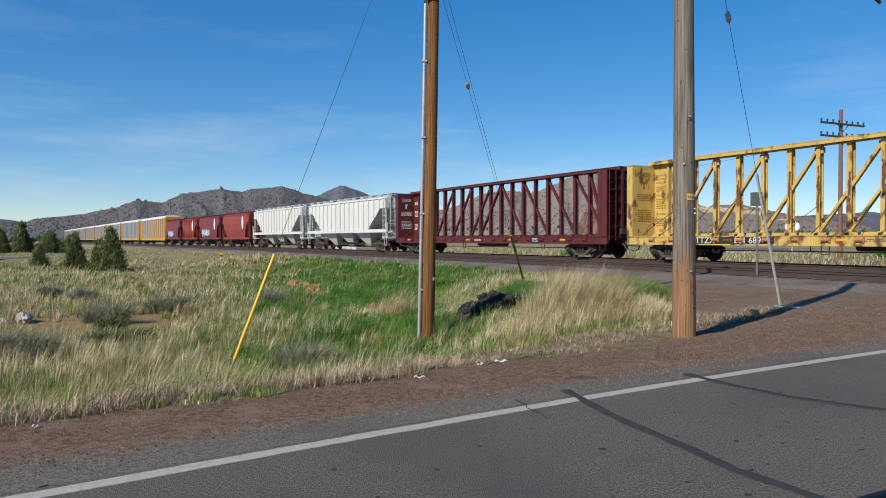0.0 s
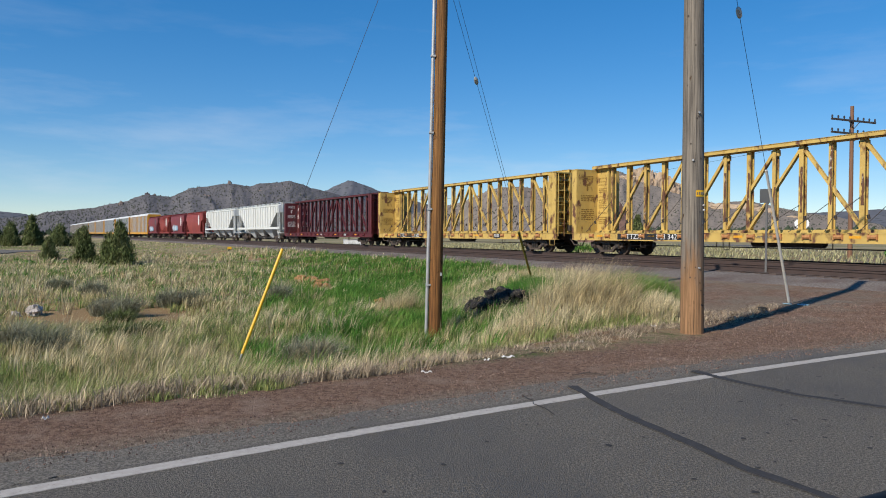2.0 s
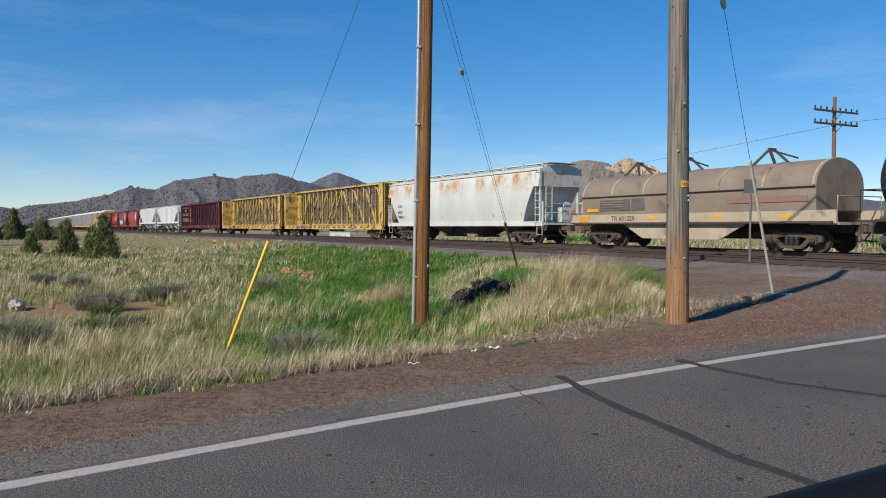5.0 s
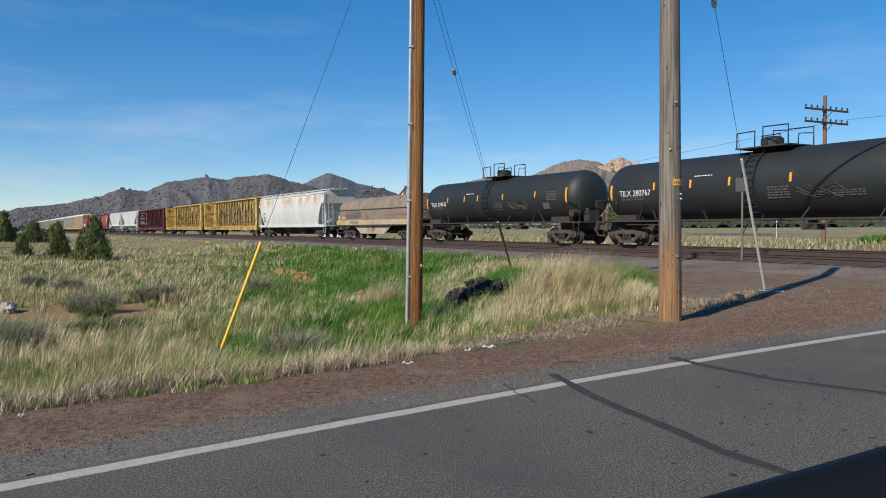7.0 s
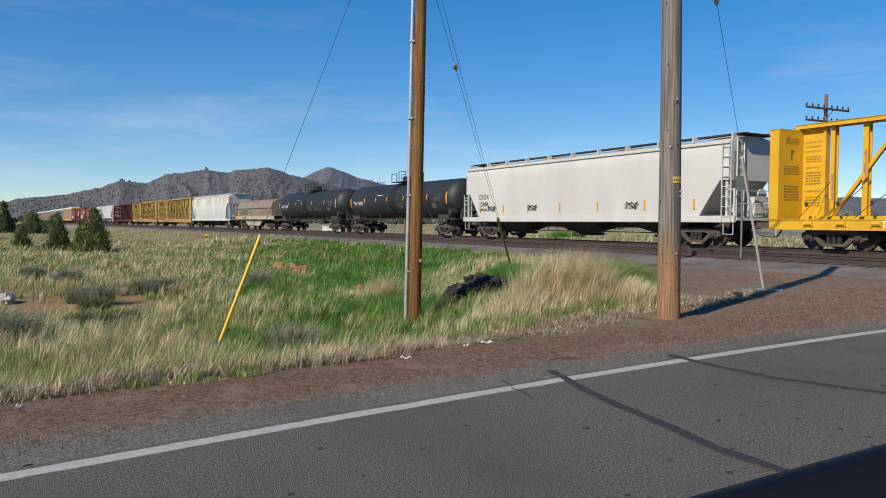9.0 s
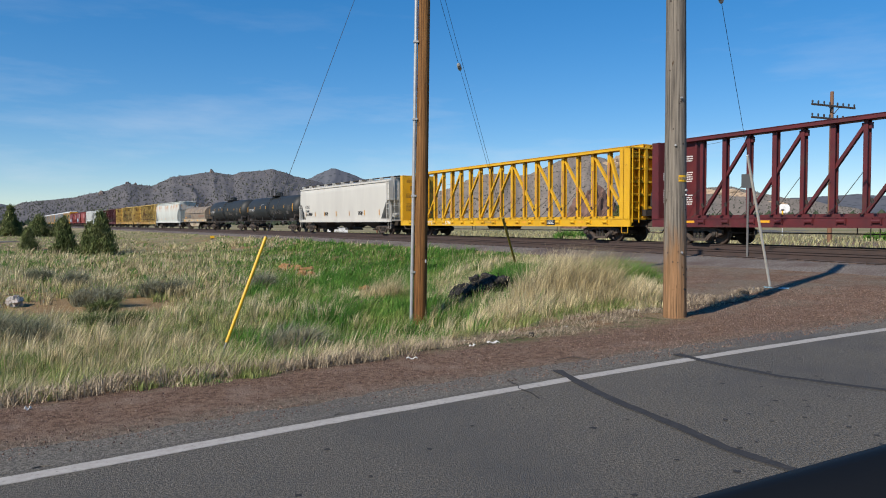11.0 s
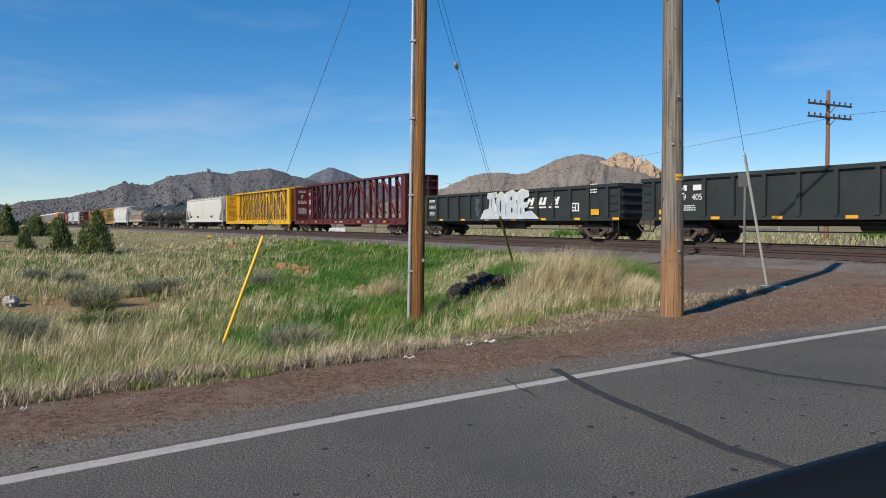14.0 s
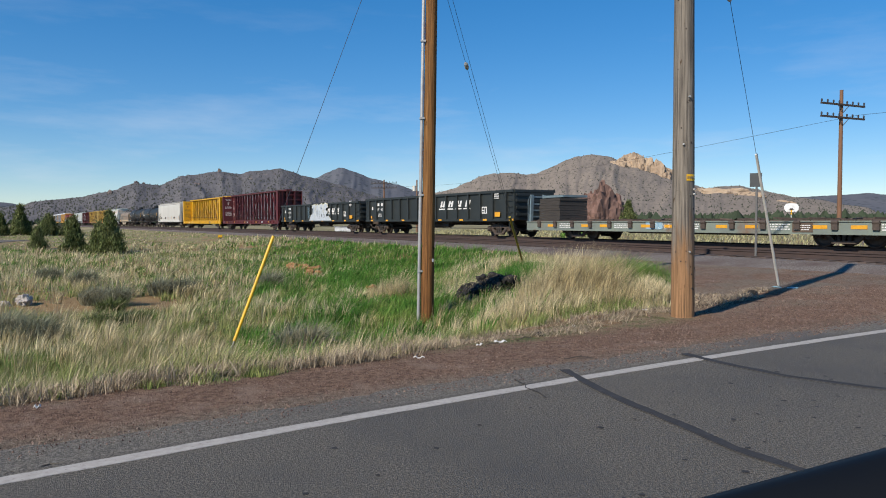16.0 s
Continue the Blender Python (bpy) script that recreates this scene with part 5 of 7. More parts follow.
    part("brake_wheel", Build().tube([(-half + 0.22, -0.35, 2.05), (-half + 0.16, -0.35, 2.05)], 0.27, 14).box((-half + 0.45, -0.3, 1.6), (0.35, 0.5, 0.8)).tube([(-half + 0.6, 0.5, 1.5), (-half + 0.6, 1.0, 1.5)], 0.16, 10), trim if trim is not MAROON else DARK_STEEL, car)
    if catwalk:
        b = Build()
        for s in (1, -1):
            b.box((0, s * 0.62, H + 0.06), (L - 0.3, 0.05, 0.06)).box((0, s * 1.0, H + 0.02), (L - 0.3, 0.05, 0.05)).box((0, s * 0.8, H + 0.0), (L - 0.3, 0.34, 0.02))
        for s in (1, -1):
            b.box((s * (half - 0.35), 0, H + 0.02), (0.65, 2.1, 0.04))
        part("running_board", b, board or (trim if rusty else SILVER), car)
        for k in range(11):
            x = -half + 0.4 + (L - 0.8) * k / 10
            part("running_board_bracket", Build().box((x, 1.1, H - 0.08), (0.06, 0.3, 0.22)), trim, car)
        for k in range(bays + 1):
            x = -e + 1.2 + (2 * e - 2.4) * k / bays
            part("hatch", Build().box((x, 0, H + 0.04), (1.0, 0.9, 0.1)), paint, car)
    if marks:
        size = 0.27 if rusty else 0.40
        lettering(marks, size, (half - 2.3, 1.45 + curved * 0.98, 2.40), ink, car)
        lettering(number, size, (half - 2.3, 1.46 + curved * 0.86, 1.98), ink, car)
        bars(car, (half - 2.3, 1.455 + curved * 0.68, 1.66), 2, 0.7, 0.18, ink, seed=seed)
    return car
def tank_car(lead, number, label, L, seed=0):
    half, r, cz = L / 2, 1.36, 2.48
    car = new_car("tank_car", label, lead, L)
    running_gear(car, L, 1.75, sill=False)
    e = half - 0.3
    prof = [(e, 0.02), (e - 0.03, 0.5), (e - 0.15, 0.90), (e - 0.33, 1.17), (e - 0.56, 1.31), (e - 0.8, r)]
    rings = [(x, q) for x, q in prof] + [(k, r) for k in (4.0, 1.0, -1.0, -4.0)] + [(-x, q) for x, q in reversed(prof)]
    n = 40
    part("tank", Build().sweep([[(x, q * math.cos(2 * math.pi * k / n), cz + q * math.sin(2 * math.pi * k / n)) for k in range(n)] for x, q in rings]), TANK_BLACK, car, smooth=True)
    for x in (e - 0.9, e * 0.33, -e * 0.33, -e + 0.9):
        part("weld_band", Build().sweep([[(x + d, q * math.cos(2 * math.pi * k / n), cz + q * math.sin(2 * math.pi * k / n)) for k in range(n)] for d, q in ((-0.04, r - 0.01), (-0.03, r + 0.006), (0.03, r + 0.006), (0.04, r - 0.01))]), TANK_BLACK, car)
    for s in (1, -1):
        part("stub_sill", Build().box((s * (half - 1.3), 0, 0.95), (2.9, 0.55, 0.42)).box((s * (half - 1.75), 0, 1.28), (1.4, 2.3, 0.3)), DARK_STEEL, car)
        part("end_platform", Build().box((s * (half - 0.55), 0, 1.12), (1.1, 2.7, 0.08)), DARK_STEEL, car)
        for y in (1.32, -1.32):
            part("end_handrail", Build().tube([(s * (half - 0.05), y, 1.1), (s * (half - 0.05), y, 2.15), (s * (half - 1.3), y, 2.15), (s * (half - 1.4), y * 1.02, 1.9)], 0.025, 6), TANK_BLACK, car)
        part("end_handrail", Build().tube([(s * (half - 0.05), -1.32, 2.15), (s * (half - 0.05), 1.32, 2.15)], 0.025, 6), TANK_BLACK, car)
        part("sill_step", Build().tube([(s * (half - 0.1), 1.34, 1.1), (s * (half - 0.1), 1.34, 0.5), (s * (half - 0.5), 1.34, 0.5), (s * (half - 0.5), 1.34, 1.1)], 0.022, 6), DARK_STEEL, car)
        part("running_rail", Build().box((0, s * 1.36, 1.14), (L - 1.2, 0.10, 0.08)).box((0, s * 1.30, 0.98), (L - 4.0, 0.04, 0.04)), DARK_STEEL, car)
        part("brace", Build().beam((s * (half - 2.8), 1.34, 1.15), (s * (half - 3.2), 1.42, 1.85), 0.08, 0.06).beam((s * (half - 3.9), 1.36, 1.1), (s * (half - 3.6), 1.30, 1.62), 0.06, 0.05).beam((s * 2.0, 1.36, 1.1), (s * 2.3, 1.28, 1.55), 0.06, 0.05), TANK_BLACK, car)
    part("brake_gear", Build().tube([(-half + 0.3, -0.2, 2.0), (-half + 0.22, -0.2, 2.0)], 0.27, 14).box((-half + 0.4, 0.2, 1.5), (0.4, 0.7, 0.7)).tube([(-half + 0.75, 0.75, 1.6), (-half + 0.75, 1.25, 1.6)], 0.2, 10), DARK_STEEL, car)
    # dome, platform and ladder
    part("manway", Build().tube([(0.1, 0, cz + r - 0.1), (0.1, 0, cz + r + 0.42), (0.1, 0, cz + r + 0.5)], [0.42, 0.42, 0.3], 18), TANK_BLACK, car)
    part("platform", Build().box((-0.1, 0.2, cz + r + 0.06), (2.3, 1.5, 0.05)), DARK_STEEL, car)
    for y in (0.92, -0.6):
        part("platform_rail", Build().tube([(1.0, y, cz + r + 0.05), (1.0, y, cz + r + 0.66), (0.2, y, cz + r + 0.68), (0.2, y, cz + r + 0.05)], 0.03, 6).tube([(-0.15, y, cz + r + 0.05), (-0.15, y, cz + r + 0.80), (-1.2, y, cz + r + 0.78), (-1.2, y, cz + r + 0.05)], 0.03, 6).tube([(-0.55, y, cz + r + 0.05), (-0.6, y, cz + r + 0.6), (-1.2, y, cz + r + 0.55)], 0.025, 6), TANK_BLACK, car)
    b = Build()
    for x in (0.42, -0.10):
        b.tube([(x, (r + 0.10) * math.cos(radians(a)), cz + (r + 0.10) * math.sin(radians(a))) for a in (-62, -35, -10, 10, 30, 50, 68)], 0.028, 6)
    for a in range(-58, 66, 11):
        y, z = (r + 0.10) * math.cos(radians(a)), cz + (r + 0.10) * math.sin(radians(a))
        b.tube([(0.42, y, z), (-0.10, y, z)], 0.02, 6)
    b.tube([(0.42, 0.75, 1.35), (0.42, 1.3, 0.55), (-0.10, 1.3, 0.55), (-0.10, 0.75, 1.35)], 0.025, 6)
    part("ladder", b, TANK_BLACK, car)
    part("bottom_outlet", Build().tube([(-1.6, 0, cz - r + 0.1), (-1.6, 0, 0.75)], 0.16, 10).box((-1.6, 0, 0.85), (0.6, 0.5, 0.2)), DARK_STEEL, car)

    def on_shell(x, a, w, h):
        y, z = (r + 0.008) * math.cos(radians(a)), cz + (r + 0.008) * math.sin(radians(a))
        return Matrix.Translation((x, y, z)) @ Matrix.Rotation(radians(a), 4, "X")

    def curved_strip(x, a0, a1, w, material=STRIPE, name="reflector"):
        q = [[(x + d, (r + k) * math.cos(radians(a)), cz + (r + k) * math.sin(radians(a))) for d, k in ((-w / 2, 0.004), (w / 2, 0.004), (w / 2, 0.012), (-w / 2, 0.012))] for a in np.linspace(a0, a1, 6)]
        part(name, Build().sweep(q), material, car)

    curved_strip(e - 0.75, -16, 14, 0.13)
    curved_strip(-e + 0.75, -16, 18, 0.13)
    for x in (e - 3.4, e - 5.4, -0.2 + 1.2, -1.6, -e + 3.3):
        curved_strip(x, 0, 14, 0.10)
    t = lettering("TILX " + number, 0.36, (0, 0, 0), MARK_WHITE, car)
    t.matrix_basis = on_shell(e - 2.25, -4, 0, 0) @ t.matrix_basis
    for x, a, rows, w, h, mt in ((e - 2.1, -13, 2, 1.4, 0.22, MARK_GREY), (-e + 1.9, 2, 6, 0.85, 0.5, MARK_GREY), (-1.1, -15, 5, 0.9, 0.5, MARK_GREY), (-e + 4.6, -20, 3, 1.1, 0.25, MARK_GREY), (e - 6.0, 20, 1, 0.9, 0.07, MARK_WHITE)):
        p = bars(car, (0, 0, 0), rows, w, h, mt, seed=seed + int(abs(x) * 7))
        p.matrix_basis = on_shell(x, a, 0, 0)
    g = Build()
    rnd = random.Random(seed)
    last = None
    for k in range(30):
        q = (0.75 * math.sin(k * 0.9) + 0.02 * k - 0.3, 0.0, 0.22 * math.sin(k * 1.7 + 1) + 0.05 * math.sin(k * 5))
        if last:
            g.beam(last, q, 0.006, 0.022, (0, 1, 0))
        last = q
    p = part("scribble", g, MARK_GREY, car, "faint chalk scribble")
    p.matrix_basis = on_shell(-e + 5.6 if seed else -3.0, -16, 0, 0)
    part("placard", Build().box((0, 0, 0), (0.52, 0.01, 0.34)).box((0.14, 0.004, 0), (0.2, 0.01, 0.26)), MARK_GREY, car, at=on_shell(-e + 2.4, -20, 0, 0))
    return car


def gondola(lead, L, number, label, H=2.60, seed=0, tagged_wall=False):
    half = L / 2
    car = new_car("gondola_car", label, lead, L)
    running_gear(car, L, 2.1)
    for s in (1, -1):
        part("side_wall", Build().box((0, s * 1.42, (1.0 + H) / 2), (L, 0.05, H - 1.0)), GONDOLA, car)
        part("top_chord", Build().box((0, s * 1.46, H), (L, 0.18, 0.15)), GONDOLA, car)
        part("bottom_chord", Build().box((0, s * 1.45, 1.02), (L, 0.14, 0.16)), GONDOLA, car)
        part("end_wall", Build().box((s * (half - 0.03), 0, (1.0 + H) / 2 + 0.02), (0.06, 2.8, H - 1.0)), GONDOLA, car)
        part("end_chord", Build().box((s * half, 0, H), (0.18, 2.9, 0.15)), GONDOLA, car)
        for z in (1.35, 1.75, 2.15, 2.5):
            part("end_rib", Build().box((s * (half + 0.04), 0, z), (0.12, 2.7, 0.16)), GONDOLA, car)
        for k in range(4):
            z = 1.45 + k * 0.36
            part("grab_iron", Build().tube([(s * (half - 0.15), 1.46, z), (s * (half - 0.15), 1.56, z), (s * (half - 0.6), 1.56, z), (s * (half - 0.6), 1.46, z)], 0.016, 6), GONDOLA, car)
        part("step", Build().tube([(s * (half - 0.1), 1.44, 1.0), (s * (half - 0.1), 1.44, 0.5), (s * (half - 0.5), 1.44, 0.5), (s * (half - 0.5), 1.44, 1.0)], 0.02, 6), GONDOLA, car)
    part("floor", Build().box((0, 0, 1.03), (L - 0.1, 2.8, 0.08)), TRUCK_STEEL, car)
    n = 15
    for k in range(n):
        x = half - 0.75 - (L - 1.5) * k / (n - 1)
        for s in (1, -1):
            b = Build().box((x, s * 1.50, (1.05 + H) / 2), (0.16, 0.13, H - 1.1))
            part("side_post", b, GONDOLA, car)
        if k % 2 == 0:
            strip(car, x - 0.55, 1.528, 1.03, 0.42, 0.11)
    part("air_pipe", Build().tube([(-half + 4, 1.1, 0.85), (half - 4, 1.1, 0.85)], 0.03, 6).box((-2.0, 0.9, 0.75), (0.8, 0.4, 0.3)), DARK_STEEL, car)
    y = 1.448
    x0 = half - 2.65
    if tagged_wall:
        part("owner_mark", Build().box((x0, y + 0.005, H - 0.36), (0.72, 0.008, 0.05)).box((x0, y + 0.005, H - 0.27), (0.72, 0.008, 0.05)).box((x0 - 0.25, y + 0.005, H - 0.31), (0.12, 0.008, 0.14)).box((x0 + 0.28, y + 0.005, H - 0.31), (0.12, 0.008, 0.14)), MARK_WHITE, car)
        lettering(number, 0.30, (x0, y + 0.006, H - 0.72), MARK_WHITE, car)
    else:
        part("owner_mark", Build().box((x0 + 0.33, y + 0.005, H - 0.42), (0.42, 0.008, 0.22)).box((x0 - 0.42, y + 0.005, H - 0.42), (0.42, 0.008, 0.22)), MARK_WHITE, car, "plain white owner mark")
        lettering(number[:3], 0.36, (x0 + 0.42, y + 0.006, H - 0.82), MARK_WHITE, car)
        lettering(number[3:], 0.36, (x0 - 0.42, y + 0.006, H - 0.82), MARK_WHITE, car)
    bars(car, (x0, y + 0.005, 1.45), 3, 0.7, 0.26, MARK_WHITE, seed=seed)
    # large slanted owner mark, drawn as plain shapes
    lx = -2.3 if tagged_wall else -2.2
    for k in range(4):
        c = lx - k * 1.05
        z = H - 0.62
        part("owner_letter", Build().prism([(c + 0.36, z - 0.2), (c + 0.16, z - 0.2), (c - 0.02, z + 0.2), (c + 0.18, z + 0.2)], y + 0.002, y + 0.01).prism([(c + 0.02, z - 0.2), (c - 0.18, z - 0.2), (c - 0.36, z + 0.2), (c - 0.16, z + 0.2)], y + 0.002, y + 0.01).box((c, y + 0.007, z + (0.05 if k % 2 else -0.12)), (0.5, 0.008, 0.1)).prism([(c + 0.55, z - 0.36), (c - 0.3, z - 0.36), (c - 0.26, z - 0.28), (c + 0.51, z - 0.28)], y + 0.002, y + 0.008), MARK_WHITE, car, "slanted white owner mark")
    part("data_plate", Build().box((-half + 3.1, y + 0.006, 1.62), (0.55, 0.008, 0.42)).box((x0 - 1.5 + 2.9, y + 0.006, 2.0), (0.22, 0.008, 0.26)), MARK_WHITE, car)
    part("data_plate_ink", Build().box((-half + 3.2, y + 0.012, 1.70), (0.2, 0.006, 0.14)).box((-half + 2.98, y + 0.012, 1.62), (0.14, 0.006, 0.3)).box((-half + 3.22, y + 0.012, 1.53), (0.22, 0.006, 0.08)), MARK_BLACK, car)
    strip(car, -half + 1.6, y + 0.08, 1.35, 0.55, 0.28)
    strip(car, half - 1.2, y + 0.08, 1.3, 0.22, 0.2)
    bars(car, (-half + 1.7, y + 0.07, 2.5), 4, 0.5, 0.5, MARK_WHITE, seed=seed + 4)
    if tagged_wall:
        # sprayed block letters across the panels, in plain swollen shapes
        gx, z0 = 0.75, 1.05
        forms = ([(-0.6, 0.0), (-0.2, 0.55), (0.25, 0.62), (0.35, 1.15), (0.1, 1.2), (0.15, 1.48), (1.0, 1.52), (1.02, 1.28), (0.85, 1.2), (0.85, 0.3), (0.95, 0.0)],
                 [(0.9, 0.0), (0.95, 0.8), (1.1, 1.35), (1.5, 1.55), (1.92, 1.35), (2.05, 0.8), (2.0, 0.0)],
                 [(1.98, 0.0), (2.05, 0.9), (2.0, 1.45), (2.6, 1.6), (3.0, 1.4), (2.9, 0.95), (3.1, 0.6), (3.05, 0.0)],
                 [(3.0, 0.0), (3.1, 0.8), (3.0, 1.4), (3.5, 1.62), (4.05, 1.5), (4.1, 1.2), (3.7, 1.12), (3.62, 0.92), (4.0, 0.9), (4.0, 0.64), (3.7, 0.6), (3.75, 0.38), (4.3, 0.45), (4.9, 0.0)])
        holes = (((0.55, 0.95, 0.03, 0.3),), ((1.45, 0.75, 0.07, 0.36), (1.98, 0.5, 0.025, 0.4)), ((2.5, 1.15, 0.09, 0.12), (2.55, 0.5, 0.08, 0.16)), ((3.05, 0.6, 0.02, 0.4), (3.4, 0.45, 0.04, 0.2)))
        for k, form in enumerate(forms):
            cx, cz = sum(q[0] for q in form) / len(form), 0.75
            poly = [(gx - u, z0 + z) for u, z in form]
            out = [(gx - (cx + (u - cx) * 1.09), z0 + max(0.0, cz + (z - cz) * 1.06)) for u, z in form]
            part("spray_outline", Build().prism(out, y + 0.11, y + 0.125 + 0.001 * k), GRAF_CREAM, car)
            part("spray_letter", Build().prism(poly, y + 0.11, y + 0.130 + 0.001 * k), GRAF_WHITE, car, "white sprayed graffiti letter")
            for u, z, ew, eh in holes[k]:
                part("spray_gap", Build().prism([(gx - u + ew * math.cos(t), z0 + z + eh * math.sin(t)) for t in np.linspace(0, 2 * math.pi, 11)[:-1]], y + 0.12, y + 0.134 + 0.001 * k), GONDOLA, car)
        gx -= 0.2
        last = None
        sc = Build()
        for k in range(34):
            q = (gx + 1.35 + 0.22 * math.sin(k * 1.3), y + 0.012, 2.35 - k * 0.034 + 0.05 * math.sin(k * 2.9))
            if last:
                sc.beam(last, q, 0.006, 0.04, (0, 1, 0))
            last = q
        part("spray_tag", sc, GRAF_BLUE, car)
    return car


def coil_car(lead, label):
    L = 13.8
    half = L / 2
    car = new_car("coil_car", label, lead, L)
    running_gear(car, L, 1.9)
    # fish-bellied side frame
    for s in (1, -1):
        b = Build().prism([(-half, 1.05), (half, 1.05), (half, 1.52), (-half, 1.52)], s * 1.40 - 0.04, s * 1.40 + 0.04)
        b.prism([(-half + 3.6, 1.05), (half - 3.6, 1.05), (half - 4.8, 0.42), (-half + 4.8, 0.42)], s * 1.36 - 0.03, s * 1.36 + 0.03)
        part("side_frame_plate", b, COIL_FRAME, car)
        part("walkway_rail", Build().box((0, s * 1.52, 1.10), (L - 0.2, 0.2, 0.07)), TRUCK_STEEL, car)
        part("end_deck", Build().box((s * (half - 0.5), 0, 1.05), (1.1, 2.7, 0.1)), COIL_FRAME, car)
        part("end_ladder", Build().tube([(s * (half - 0.05), 1.3, 1.1), (s * (half - 0.05), 1.3, 2.0), (s * (half - 0.05), -1.3, 2.0), (s * (half - 0.05), -1.3, 1.1)], 0.025, 6), COIL_FRAME, car)
    # two-part arched hood
    e = half - 0.75
    n = 14
    for a, c in ((e, 0.02), (-0.02, -e)):
        secs = []
        for x in np.linspace(a, c, 5):
            q = [(x, 1.40, 1.53), (x, 1.43, 2.35)]
            for k in range(n + 1):
                t = math.pi * k / n
                q.append((x, 1.42 * math.cos(t), 2.42 + 0.98 * math.sin(t)))
            q += [(x, -1.43, 2.35), (x, -1.40, 1.53)]
            secs.append(q)
        part("hood", Build().sweep(secs), COIL_BROWN, car, "arched tan steel coil hood", smooth=True)
    for x in np.linspace(-e + 0.1, e - 0.1, 7):
        q = []
        secs = []
        for k in range(n + 1):
            t = math.pi * k / n
            secs.append([(x + d, (1.42 + r) * math.cos(t), 2.42 + (0.98 + r) * math.sin(t)) for d, r in ((-0.04, -0.01), (0.04, -0.01), (0.04, 0.025), (-0.04, 0.025))])
        part("hood_rib", Build().sweep(secs), COIL_FRAME if abs(x) > 1 else COIL_BROWN, car)
    part("hood_rail", Build().tube([(-e, 1.48, 2.36), (e, 1.48, 2.36)], 0.022, 6), DARK_STEEL, car)
    for x in (-e * 0.55, e * 0.02 + 0.6, e * 0.6):
        part("lifting_bracket", Build().beam((x - 0.5, 0.5, 3.32), (x, 0.15, 3.95), 0.08, 0.1).beam((x + 0.5, 0.5, 3.32), (x, 0.15, 3.95), 0.08, 0.1).beam((x - 0.5, -0.5, 3.32), (x, -0.15, 3.95), 0.08, 0.1).beam((x, 0.2, 3.95), (x, -0.2, 3.95), 0.1, 0.1).beam((x, 0.15, 3.93), (x - 1.3, 0.3, 3.5), 0.06, 0.06), DARK_STEEL, car)
    # plain mark: five bars and two blocks
    b = Build()
    for k in range(5):
        b.box((e - 2.1, 1.437, 1.72 + k * 0.11), (1.6, 0.006, 0.055))
    b.prism([(e - 2.9, 1.70), (e - 3.3, 1.70), (e - 3.3, 2.22), (e - 2.9, 2.22)], 1.434, 1.442).prism([(e - 3.4, 1.70), (e - 4.2, 1.70), (e - 4.2, 2.22), (e - 3.4, 2.22)], 1.434, 1.440)
    part("owner_mark", b, MARK_GREY, car, "plain dark owner mark")
    part("faded_mark", Build().box((-e + 2.0, 1.437, 1.95), (3.4, 0.006, 0.22)), mat("faded_orange_lettering", (0.25, 0.115, 0.07), (0.2, 0.15, 0.11), 0.7, scale=7), car)
    lettering("TR 601229", 0.34, (half - 3.6, 1.445, 1.30), MARK_BLACK, car)
    strip(car, half - 0.9, 1.446, 1.30, 0.7, 0.3, RACK_YELLOW)
    strip(car, e - 0.8, 1.437, 1.72, 0.8, 0.14)
    for x in (1.5, -2.0, -5.0):
        strip(car, x, 1.446, 1.32, 0.6, 0.12)
    return car


